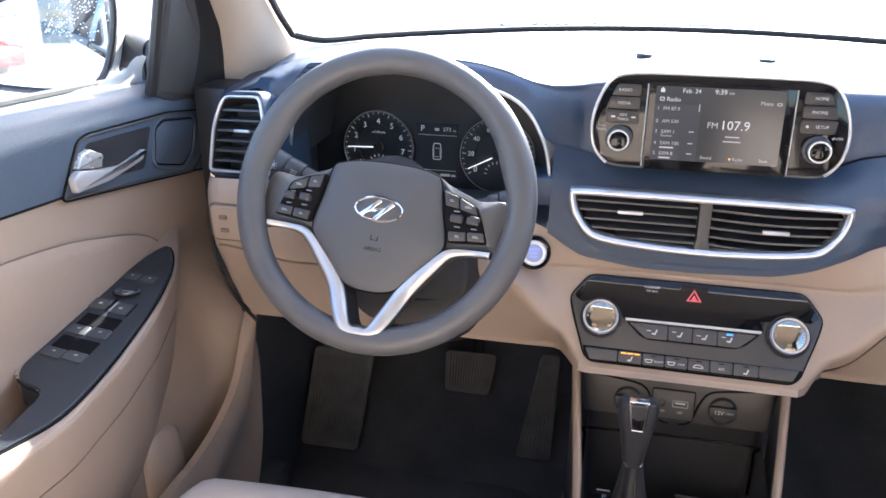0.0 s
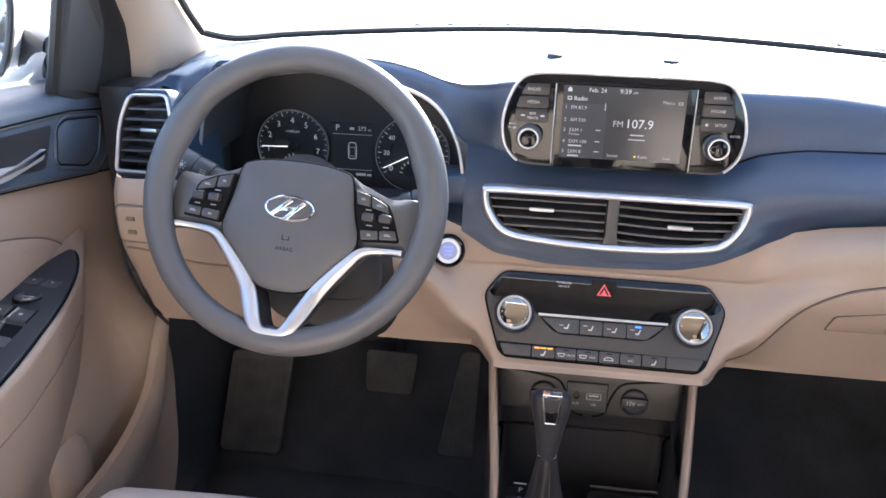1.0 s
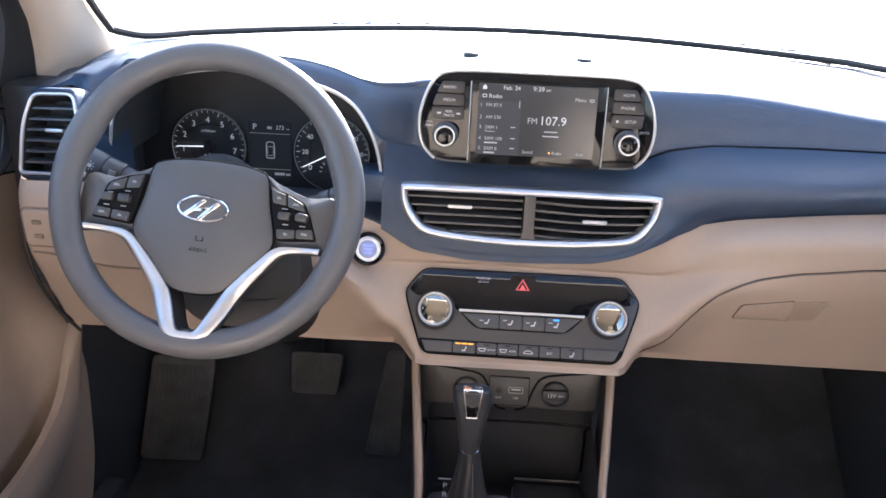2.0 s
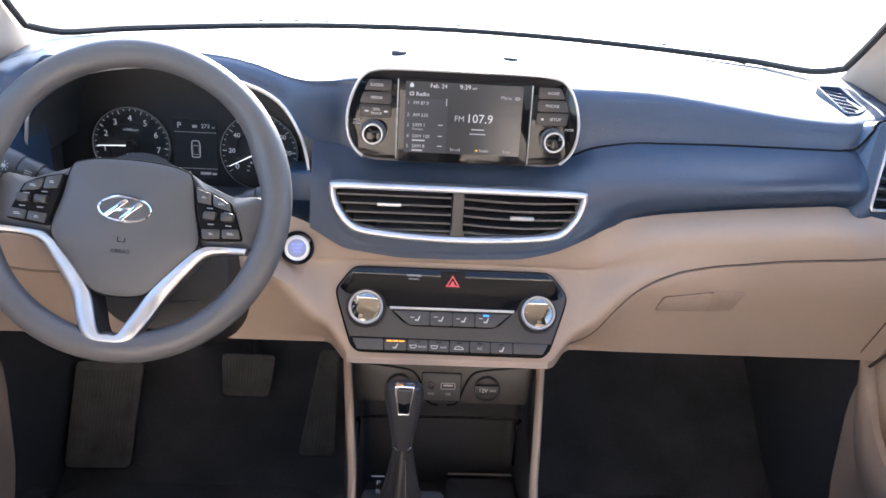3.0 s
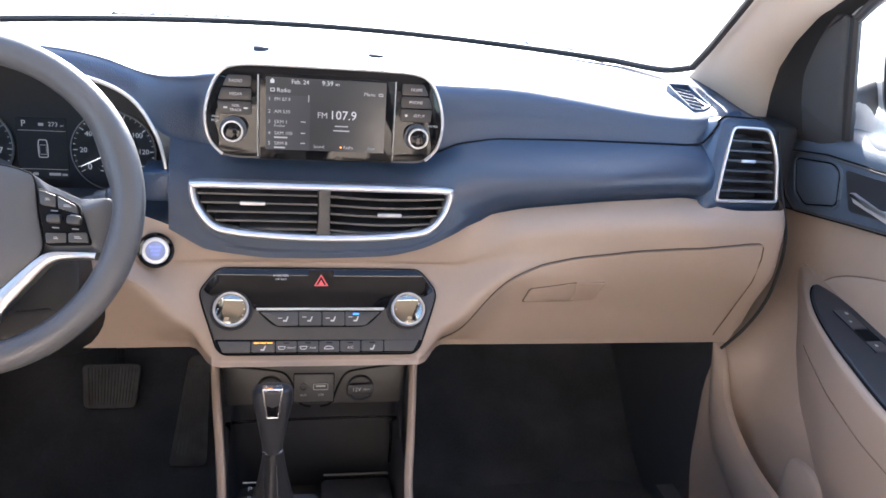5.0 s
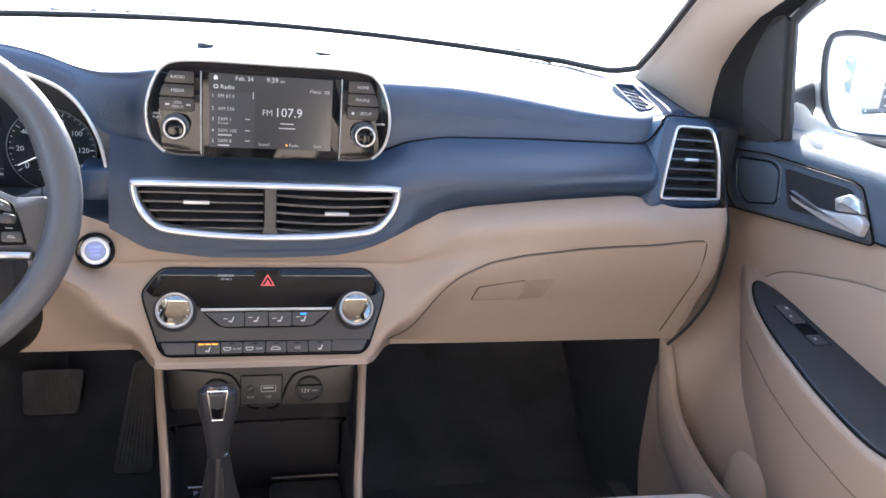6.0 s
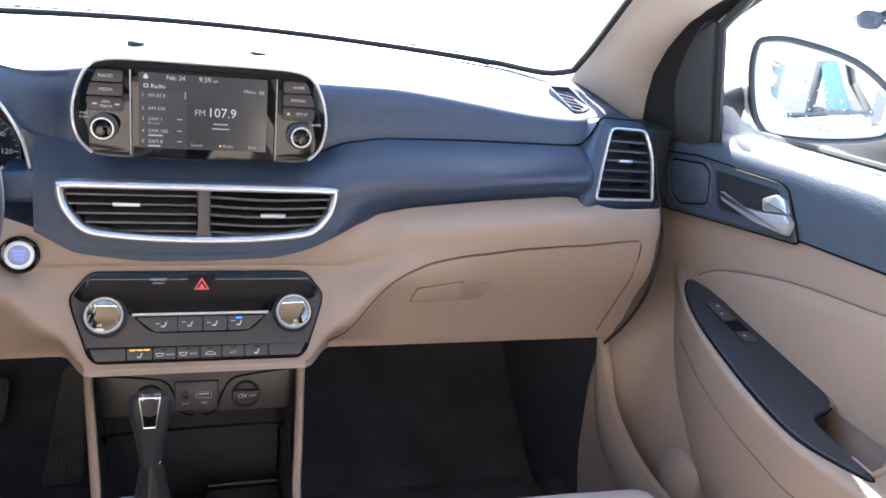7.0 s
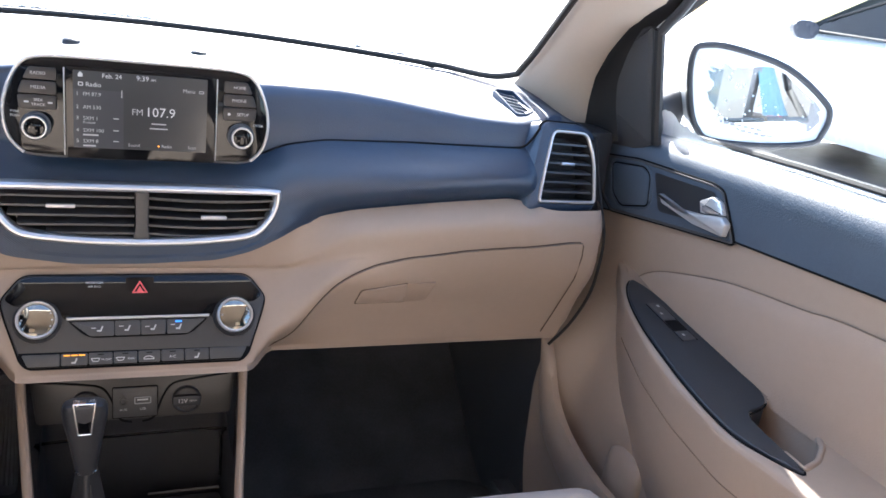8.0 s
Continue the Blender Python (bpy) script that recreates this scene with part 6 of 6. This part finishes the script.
        sw = shelf_plate("switch", quad(0.726, -0.213, 0.0110, 0.0115), 0.003, 0.0066, DARK, sp)
        shelf_plate("switch_mark", quad(0.7225, -0.212, 0.0022, 0.0026), 0.006, 0.0070, WHITEMARK, sw, r=0.0006)
    else:
        for cy in (-0.259, -0.307):
            # flat black plates paint the shade of the finger wells
            shelf_plate("well_shade", quad(0.716, cy + 0.011, 0.027, 0.013, 0.002), 0.003, 0.0053, SEAM, sp, "flat black plate for the shade in a finger well")
            for cx in (0.731, 0.702):
                sw = shelf_plate("switch", quad(cx, cy - 0.011, 0.0135, 0.009, 0.001), 0.003, 0.0068, DARK, sp)
                shelf_plate("switch_mark", quad(cx, cy - 0.009, 0.0024, 0.0015), 0.006, 0.0072, WHITEMARK, sw, r=0.0004)
        c = on_shelf(0.721, -0.178, 0.004)
        mm = plane(c, (0, 0.12, 1))
        part("mirror_dial", lathe([(0.0165, 0), (0.0165, 0.0025), (0.0145, 0.0035), (0.013, 0.0015), (0, 0.0015)], mm, 32), DARK, sp, "round mirror adjuster")
        part("dial_gap", lathe([(0.0185, 0.0), (0.0185, 0.0014), (0.0166, 0.0014), (0.0166, 0.0)], mm, 32), SEAM, sp)
        bars([(-0.008, -0.0008, 0.008, 0.0008), (-0.001, 0.009, 0.001, 0.011), (-0.001, -0.011, 0.001, -0.009)], mm, 0.0018, WHITEMARK, sp, "dial_mark")
        for cx, cy in ((0.738, -0.212), (0.706, -0.217)):
            lk2 = shelf_plate("lock_switch", quad(cx, cy, 0.0130, 0.0115, 0.001), 0.003, 0.0066, DARK, sp)
            shelf_plate("lock_gap", quad(cx - 0.0150, cy, 0.0009, 0.014), 0.003, 0.0056, SEAM, sp, r=0.0003)
            shelf_plate("switch_mark", quad(cx, cy, 0.0026, 0.0020), 0.006, 0.0070, WHITEMARK, lk2, r=0.0004)
        for cx in (0.736, 0.708):
            lk2 = shelf_plate("fold_switch", quad(cx, -0.145 + (cx - 0.716) * 0.1, 0.011, 0.008, 0.001), 0.003, 0.0064, DARK, sp)
            shelf_plate("switch_mark", quad(cx, -0.143 + (cx - 0.716) * 0.1, 0.0018, 0.0014), 0.006, 0.0068, WHITEMARK, lk2, r=0.0004)
    # deep grab recess behind the switch panel
    part("grab_recess", loft([[P(p[0], p[1] - 0.9 * e * smooth(-0.43, -0.37, p[1]), zz(p[1]) + arm_rise(p[0], p[1]) + h) for p in gp] for h, e in ((-0.001, 0.0), (-0.020, 0.0), (-0.021, -0.05), (-0.065, -0.05))], False, True), BEIGE, d, "deep grab recess")
    part("recess_lip", tube([P(min(p[0], 0.7565), p[1], zz(p[1]) + arm_rise(p[0], p[1]) + 0.0012) for p in spline(gp[33:55], 3, closed=False)], 0.0042, 10), BEIGE, d, "", 60)
    front = [np.array(q) for q in so_[20:49]]
    part("recess_front", loft([[P(p[0] + 0.0008, p[1] - 0.0006, zz(p[1]) + h) for p in front] for h in (0.004, -0.010, -0.022)], closed=False), SWITCHES, d, "dark front wall of the grab recess")

    # padded insert and its seam
    sm = [(0.0, -0.042, 0.948), (0.0, -0.060, 0.962), (0.0, -0.094, 0.979), (0.0, -0.16, 1.000), (0.0, -0.248, 1.022), (0.0, -0.367, 1.039), (0.0, -0.484, 1.055), (0.0, -0.98, 1.085)]
    seam = [P(panel_x(p[1], p[2]) - 0.0022, p[1], p[2]) for p in spline(sm, 6, closed=False)]
    part("insert_seam", tube(seam, 0.0010, 6), STITCH, d)
    fine = spline(sm, 6, closed=False)
    ys, zs2 = [-p[1] for p in fine], [p[2] for p in fine]

    def ins_f(u, v):
        y = -0.045 - 0.93 * u
        top = interp(-y, ys, zs2) - 0.001
        z = 0.90 + (top - 0.90) * v
        return P(panel_x(y, z) - 0.0025 - 0.004 * smooth(0, 0.12, (1 - v)) * smooth(0, 0.05, u), y, z)
    part("insert", sheet(ins_f, 50, 16), BEIGE_CLOTH, d, "beige padded insert")

    # map pocket in front, low down
    lowb = spline([(0.055, 0.79), (0.062, 0.72), (0.058, 0.66), (0.03, 0.60), (-0.04, 0.56), (-0.12, 0.53), (-0.25, 0.50), (-0.9, 0.47)], 6, closed=False)
    topb = spline([(0.050, 0.80), (0.022, 0.765), (-0.010, 0.715), (-0.050, 0.685), (-0.110, 0.664), (-0.18, 0.655), (-0.26, 0.655), (-0.9, 0.64)], 6, closed=False)

    def pock_f(u, v):
        i = u * (len(lowb) - 1)
        j = min(int(i), len(lowb) - 2)
        a = lowb[j] + (lowb[j + 1] - lowb[j]) * (i - j)
        b = topb[j] + (topb[j + 1] - topb[j]) * (i - j)
        q = a + (b - a) * v
        x = 0.672 - 0.022 * math.sin(math.pi * min(1, v * 0.75 + 0.1)) + 0.03 * (1 - v) ** 2
        return P(x, q[0], q[1])
    part("map_pocket", sheet(pock_f, 42, 10, thick=(sd * 0.012, 0, 0)), BEIGE, d, "beige map pocket at the foot of the door", 60)
    part("bottle_holder", dome(rounded([(-0.046, -0.09), (0.046, -0.09), (0.042, 0.045), (-0.042, 0.045)], 0.032, 6), plane(P(0.702, -0.180, 0.665), (-sd, 0, 0), (0, -sd, 0)), -0.02, 0.0, 0.014, 6), BEIGE, d, "moulded bottle holder", 60)
    part("armrest_seam", tube([P(soft_tab(ARM_X, y, 0.015) + 0.0075, y, soft_tab(ARM_Z, y, 0.015) - 0.066) for y in np.linspace(-0.105, -0.62, 40)], 0.0008, 6), STITCH, d)

    # inner handle in its bezel
    H = plane(P(0.752, -0.05, 1.085), (-sd, 0, 0.04), (0, -sd, 0))
    hx = lambda pts: [(-(y + 0.05) * sd, z - 1.085) for y, z in pts]
    bez = rounded(hx([(0.116, 1.112), (0.02, 1.128), (-0.165, 1.140), (-0.186, 1.136), (-0.232, 1.074), (-0.073, 1.050), (0.062, 1.028), (0.095, 1.045)]), 0.008, 4)
    part("handle_bezel", frame_ring(bez, 0.004, H, -0.006, 0.0035, 0.001), DARK, d, "dark moulded bezel")
    part("bezel_plate", prism(inset(bez, 0.003), H, -0.004, 0.0012), DOORDARK, d)
    part("bezel_gap", tube([H @ Vector((p[0], p[1], 0.0012)) for p in inset(bez, -0.0012)], 0.0016, 6, closed=True), SEAM, d)
    tw = rounded(hx([(0.086, 1.105), (0.002, 1.119), (-0.018, 1.112), (-0.030, 1.066), (0.038, 1.046), (0.066, 1.060)]), 0.008, 4)
    part("tweeter_cover", prism(tw, H, 0.0, 0.004, 0.002), DOORDARK, d, "flat dark tweeter cover")
    part("tweeter_rim", tube([H @ Vector((p[0], p[1], 0.002)) for p in inset(tw, -0.006)], 0.0024, 6, closed=True), DOORDARK, d)
    part("tweeter_gap", tube([H @ Vector((p[0], p[1], 0.0018)) for p in inset(tw, -0.0015)], 0.0013, 6, closed=True), SEAM, d)
    # no real hollow: a flat black plate paints the shade behind the lever
    rc = rounded(hx([(-0.028, 1.120), (-0.170, 1.130), (-0.200, 1.086), (-0.060, 1.066)]), 0.008, 4)
    part("handle_shade", prism(rc, H, 0.0, 0.0022), VENT, d, "flat dark plate for the shade in the handle's recess")
    lv = rounded(hx([(-0.062, 1.096), (-0.120, 1.088), (-0.160, 1.094), (-0.206, 1.105), (-0.219, 1.098), (-0.217, 1.079), (-0.150, 1.076), (-0.075, 1.083)]), 0.004, 3)
    part("handle_lever", prism(lv, H, 0.004, 0.014, 0.004), LEVER, d, "satin silver pull lever")
    lk = rounded(hx([(-0.152, 1.112), (-0.176, 1.125), (-0.194, 1.122), (-0.206, 1.106), (-0.160, 1.096)]), 0.003, 3)
    part("lock_tab", prism(lk, H, 0.003, 0.011, 0.003), BRIGHT, d, "bright chrome lock tab")

    # window frame, sail panel and glass
    sail = rounded([(0.225, 1.100), (0.205, 1.226), (0.162, 1.250), (0.108, 1.290), (0.072, 1.320), (0.044, 1.336), (0.012, 1.338), (-0.010, 1.334), (0.004, 1.158), (0.05, 1.132), (0.08, 1.126)], 0.003, 3)
    lean = lambda z: 0.752 - (z - 1.17) * 0.30
    part("sail_panel", loft([[P(lean(p[1]) + t, p[0], p[1]) for p in sail] for t in (0.012, 0.0)] + [[P(lean(p[1]) - 0.004, p[0], p[1]) for p in inset(sail, 0.006)]]), SAIL, d, "dark triangular mirror panel")
    part("division_bar", tube([P(lean(z) + 0.004, interp(z, (1.17, 1.34), (-0.005, -0.024)), z) for z in np.linspace(1.160, 1.333, 8)], 0.0085, 8), RUBBERSEAL, d, "black window division bar")
    top = spline([(-0.024, 1.330), (-0.045, 1.345), (-0.083, 1.371), (-0.15, 1.425), (-0.30, 1.525), (-0.65, 1.57), (-1.04, 1.575)], 6, closed=False)
    part("window_frame", tube([P(lean(p[1]) + 0.006, p[0], p[1]) for p in top], 0.0075, 10), SAIL, d, "dark window frame")
    part("outer_frame", tube([P(lean(p[1]) + 0.016, p[0] + 0.020, p[1] + 0.006) for p in top], 0.010, 8), PAINT, d, "white painted outer frame")
    part("frame_lining", tube([P(lean(p[1]) + 0.010, p[0] + 0.042, p[1] + 0.010) for p in top], 0.014, 8), SAIL, d, "dark lining of the window frame")
    gl_o = [(-0.005, 1.17), (-0.034, 1.34), (-0.045, 1.392), (-0.15, 1.45), (-0.35, 1.525), (-0.65, 1.56), (-1.02, 1.57), (-1.02, 1.19)]
    bmg = bmesh.new()
    bmg.faces.new([bmg.verts.new(P(lean(z) + 0.035, y, z)) for y, z in gl_o])
    g = part("window_pane", bmg, GLASS, d, "clear side window")
    g.visible_shadow = False
    part("sill_seal", tube([P(0.806, y, sill_z(y) + 0.002) for y in np.linspace(0.0, -1.0, 30)], 0.006, 8), RUBBERSEAL, d, "black rubber window seal")
    # outer skin
    part("outer_skin", sheet(lambda u, v: P(0.835 + 0.06 * math.sin(math.pi * v) ** 0.7, 0.25 - 1.3 * u, 0.42 + (sill_z(0.25 - 1.3 * u) - 0.42) * v), 30, 12, thick=(-sd * 0.01, 0, 0)), PAINT, d, "white painted outer skin")
    # frost along the window's foot
    bmf = bmesh.new()
    random.seed(11)

    def ice_f(u, v):
        y = 0.030 - 0.834 * u
        h = 0.034 * math.exp(-max(0.0, -y - 0.004) / 0.045) + 0.0035
        h *= 1 + 0.30 * noise.noise(Vector((y * 30, 3, 0))) + 0.25 * noise.noise(Vector((y * 90, 7, 0)))
        z = sill_z(y) - 0.002 + max(0.001, h) * v
        return P(lean(z) + 0.040 + 0.004 * math.sin(math.pi * v), y, z)
    sheet(ice_f, 240, 5, bm=bmf)
    part("frost_edge", bmf, FROST, d, "ice crumbs along the window's foot")
    return d


build_door(1)
build_door(-1)

# black gap where dashboard and doors meet
for sd in (1, -1):
    X = lambda x: -0.008 + sd * (x + 0.008)
    gapl = spline([(x if sd > 0 else x - 0.011, y, z) for x, y, z in [(0.699, 0.072, 1.150), (0.698, 0.055, 1.11), (0.696, 0.02, 1.055), (0.694, -0.012, 1.006), (0.690, -0.020, 0.95), (0.684, -0.016, 0.90), (0.670, 0.0, 0.845), (0.648, 0.015, 0.802)]], 6, closed=False)
    s = part("trim_end_seal" , tube([(X(p[0]), p[1], p[2]) for p in gapl], 0.0026, 8), RUBBERSEAL, None, "black rubber seal between dashboard end and door")
    tagged(s, category="trim", kind="structure")

# ---- door mirrors ----
def door_mirror(sd):
    t = thing("door_mirror", (sd * 0.9, 0.05, 1.2), "white door mirror with black rim and icy glass" if sd > 0 else "white door mirror with black rim and dirty glass", "mirror", group="door mirrors")
    o = Vector((-0.008 + sd * 0.958, 0.0, 1.24 if sd > 0 else 1.228))
    m = plane(o, (-sd * (0.445 if sd > 0 else 0.325), -0.91, 0.06), (1, 0, 0))
    ho_ = spline([(sd * x, y) for x, y in [(-0.127, 0.070), (-0.11, 0.083), (-0.063, 0.084), (0.031, 0.062), (0.101, 0.016), (0.117, -0.010), (0.112, -0.040), (0.095, -0.062), (0.016, -0.076), (-0.070, -0.077), (-0.098, -0.060), (-0.115, -0.028), (-0.128, 0.030)]], 4)
    part("shell", loft([[m @ Vector((p[0] * k - sd * e, p[1] * k, dd)) for p in ho_] for k, e, dd in ((1.0, 0, -0.006), (1.02, 0, -0.024), (0.97, 0.004, -0.07), (0.78, 0.012, -0.11), (0.4, 0.02, -0.13))]), PAINT, t, "white painted shell", 60)
    part("rim", frame_ring(ho_, 0.010, m, -0.01, 0.008, 0.003), VENT, t, "black plastic rim")
    gi = inset(ho_, 0.009)
    part("mirror_glass", prism(gi, m, -0.004, 0.0012), MIRROR, t, "mirror glass")
    foot_c = [(0.770, 0.085, 1.184, 0.034), (0.795, 0.086, 1.185, 0.035), (0.820, 0.090, 1.188, 0.036), (0.845, 0.098, 1.194, 0.038), (0.870, 0.106, 1.198, 0.040)]
    part("foot", loft([[Vector((-0.008 + sd * x, y + 0.030 * math.copysign(abs(math.cos(a)) ** 0.6, math.cos(a)), z + h * math.copysign(abs(math.sin(a)) ** 0.6, math.sin(a)))) for a in np.linspace(0, 2 * math.pi, 24, endpoint=False)] for x, y, z, h in foot_c]), VENT, t, "black mounting foot", 60)
    part("foot_gap", tube([Vector((-0.008 + sd * 0.812, 0.0885 + 0.0310 * math.copysign(abs(math.cos(a)) ** 0.6, math.cos(a)), 1.1870 + 0.0362 * math.copysign(abs(math.sin(a)) ** 0.6, math.sin(a)))) for a in np.linspace(0, 2 * math.pi, 24, endpoint=False)], 0.0014, 6, closed=True), SEAM, t)
    # ice left on the glass
    random.seed(21 + sd)
    c = np.mean(gi, axis=0)
    bm = bmesh.new()
    if sd > 0:
        def patch(u, v):
            a = 2 * math.pi * u
            i = u * (len(gi) - 1)
            j = min(int(i), len(gi) - 2)
            e = gi[j] + (gi[j + 1] - gi[j]) * (i - j)
            depth = 0.27 + 0.14 * noise.noise(Vector((math.cos(a) * 4, math.sin(a) * 4, 1))) + 0.06 * noise.noise(Vector((math.cos(a) * 14, math.sin(a) * 14, 5)))
            left = smooth(0.02, -0.09, e[0])
            depth = max(0.01, depth * (0.35 + 0.9 * left) + 0.10 * smooth(-0.03, -0.06, e[1]))
            q = e + (c - e) * depth * v
            return m @ Vector((q[0], q[1], 0.0016 + 0.003 * (1 - v)))
        sheet(patch, 120, 3, bm=bm)
        part("ice_rim", bm, FROST, t, "crust of ice round the glass")
        bars([(-0.075 + 0.011 * i, -0.040 - 0.0012 * i, -0.067 + 0.011 * i, -0.036 - 0.0012 * i) for i in range(8)] + [(-0.045 + 0.011 * i, -0.050 - 0.0012 * i, -0.037 + 0.011 * i, -0.046 - 0.0012 * i) for i in range(7)], m, 0.0017, GREYMARK, t, "warning_line")
    for i in range(70 if sd > 0 else 900):
        e = gi[random.randrange(len(gi))]
        k = random.uniform(0.1, 1.0)
        q = c + (e - c) * k
        if sd < 0 and q[1] < 0.005 + 0.006 * math.sin(q[0] * 60):
            continue
        s = random.uniform(0.0006, 0.0020 if sd > 0 else 0.0014)
        r = bmesh.ops.create_icosphere(bm if sd < 0 else (bm2 if i else (bm2 := bmesh.new())), subdivisions=1, radius=s)
        for v in r["verts"]:
            v.co = m @ (Vector((v.co.x, v.co.y, v.co.z * 0.5)) + Vector((q[0], q[1], 0.0016)))
    part("ice_specks", bm if sd < 0 else bm2, FROST, t, "specks of ice on the glass")
    return t


door_mirror(1)
door_mirror(-1)

# ---- parked cars outside ----
def parked_car(m, paint, label, group=""):
    """A plain saloon seen at a distance: length along y, nose towards +y."""
    t = thing("parked_car", (0, 0, 0), label, "car", group=group)
    prof = [(-2.2, 0.35, 0.95), (-2.0, 0.25, 1.02), (-1.3, 0.2, 1.04), (-0.6, 0.2, 1.03), (0.2, 0.2, 1.02), (0.9, 0.2, 1.0), (1.5, 0.2, 0.93), (2.0, 0.25, 0.82), (2.25, 0.38, 0.70)]
    rings = []
    for y, z0, z1 in prof:
        w = 0.90 - 0.10 * smooth(1.6, 2.3, abs(y))
        rings.append([(w * 0.86, y, z0), (w, y, z0 + 0.15), (w * 1.02, y, 0.6), (w * 0.97, y, z1 - 0.05), (w * 0.88, y, z1), (0, y, z1 + 0.03), (-w * 0.88, y, z1), (-w * 0.97, y, z1 - 0.05), (-w * 1.02, y, 0.6), (-w, y, z0 + 0.15), (-w * 0.86, y, z0)])
    part("body", loft(rings), paint, t)
    cab = [(-1.75, 1.05, 0.80), (-1.0, 1.42, 0.66), (-0.2, 1.48, 0.64), (0.25, 1.42, 0.66), (1.05, 1.02, 0.80)]
    part("cabin_lining", loft([[(w * 0.93, y, 0.9), (w * 0.9, y, z - 0.02), (-w * 0.9, y, z - 0.02), (-w * 0.93, y, 0.9)] for y, z, w in cab]), surface("cabin_grey", (0.010, 0.016, 0.018), 0.7), t, "dark cabin")
    rail = lambda s: [(s * w, y, z + 0.01) for y, z, w in cab]
    for s in (1, -1):
        part("roof_rail", tube(spline(rail(s), 5, closed=False), 0.045, 8), paint, t)
        for ya, yb_ in ((-1.35, -0.35), (-0.25, 0.75)):
            bmw = bmesh.new()
            za = interp(ya, [c[0] for c in cab], [c[1] for c in cab])
            zb_ = interp(yb_, [c[0] for c in cab], [c[1] for c in cab])
            bmw.faces.new([bmw.verts.new(p) for p in ((s * 0.84, ya, 1.03), (s * 0.84, yb_, 1.03), (s * 0.72, yb_ - 0.05, max(zb_ - 0.05, 1.06)), (s * 0.70, ya + 0.05, za - 0.05))])
            part("side_window", bmw, TINT, t)
            part("window_trim", tube([(s * 0.845, ya, 1.03), (s * 0.845, yb_, 1.03), (s * 0.725, yb_ - 0.05, max(zb_ - 0.05, 1.06)), (s * 0.705, ya + 0.05, za - 0.05)], 0.012, 6, closed=True), RUBBERSEAL, t)
        part("door_pillar", box((s * 0.70 - 0.05, -0.34, 1.0), (s * 0.70 + 0.09, -0.26, 1.42), 0.01), VENT, t)
        cap_m = [(-0.15, 0.00), (-0.10, 0.075), (0.02, 0.090), (0.12, 0.060), (0.15, 0.0), (0.08, -0.045), (-0.08, -0.050)]
        wm = part("wing_mirror", dome(spline(cap_m, 4), plane((s * 1.01, 0.66, 1.045), (0, 1, 0)), -0.03, 0.03, 0.06, 5), surface("grey_mirror_cap", (0.09, 0.09, 0.10), 0.25, bump=0), t, "grey mirror cap")
        part("mirror_base", tube([(s * 0.88, 0.68, 1.00), (s * 0.95, 0.67, 0.985), (s * 1.01, 0.66, 1.005)], [0.04, 0.035, 0.03], 8), VENT, wm)
        for yw in (-1.35, 1.35):
            mw_ = plane((s * 0.84, yw, 0.33), (s, 0, 0), (0, 1, 0))
            wl = part("wheel", lathe([(0.33, -0.18), (0.33, 0.0), (0.30, 0.03), (0.21, 0.03)], mw_, 28), TYRE, t)
            part("rim", lathe([(0.21, 0.0), (0.20, 0.03), (0.08, 0.015), (0, 0.02)], mw_, 20), SILVER, wl)
    part("roof", sheet(lambda u, v: ((u - 0.5) * 1.28, -1.05 + 1.25 * v, 1.47 + 0.04 * math.sin(math.pi * v) - 0.06 * (2 * u - 1) ** 2), 8, 8, thick=(0, 0, -0.02)), paint, t)
    bmw = bmesh.new()
    bmw.faces.new([bmw.verts.new(p) for p in ((0.78, 1.02, 1.03), (-0.78, 1.02, 1.03), (-0.62, 0.25, 1.44), (0.62, 0.25, 1.44))])
    part("windscreen", bmw, TINT, t)
    part("wiper", tube([(0.5, 1.04, 1.06), (-0.1, 0.95, 1.10)], 0.012), VENT, t)
    t.matrix_basis = m
    return t


parked_car(Matrix.Translation((7.65, 4.8, 0.0)) @ Matrix.Diagonal((1.15, 1.15, 1.27, 1.0)), PAINT, "white parked car with snow round it", "parked cars")
parked_car(Matrix.Translation((-3.6, -32, 0.0)) @ Matrix.Rotation(radians(80), 4, "Z"), REDPAINT, "dark red car parked across the lot behind", "parked cars")
parked_car(Matrix.Translation((5.2, -9.5, 0.0)) @ Matrix.Rotation(radians(25), 4, "Z"), REDPAINT, "red parked car standing farther behind", "parked cars")


# ---- low building across the lot, seen in the mirrors only ----
shop = thing("far_building", (-12, -40, 0), "long low grey-blue building across the parking lot", "building")
CLAD = surface("grey_blue_cladding", (0.07, 0.08, 0.10), 0.7, bump=0.4, bscale=30)
part("wall", box((-75, -46, -0.05), (9, -40, 5.4), 0.05), CLAD, shop)
part("roof", box((-75.4, -46.4, 5.4), (9.4, -39.6, 5.8), 0.08), DARK, shop)
for i in range(9):
    w = part("window", box((-30 + i * 4.2, -40.03, 1.0), (-27.4 + i * 4.2, -39.97, 3.4), 0.01), TINT if i % 3 else DARK, shop)
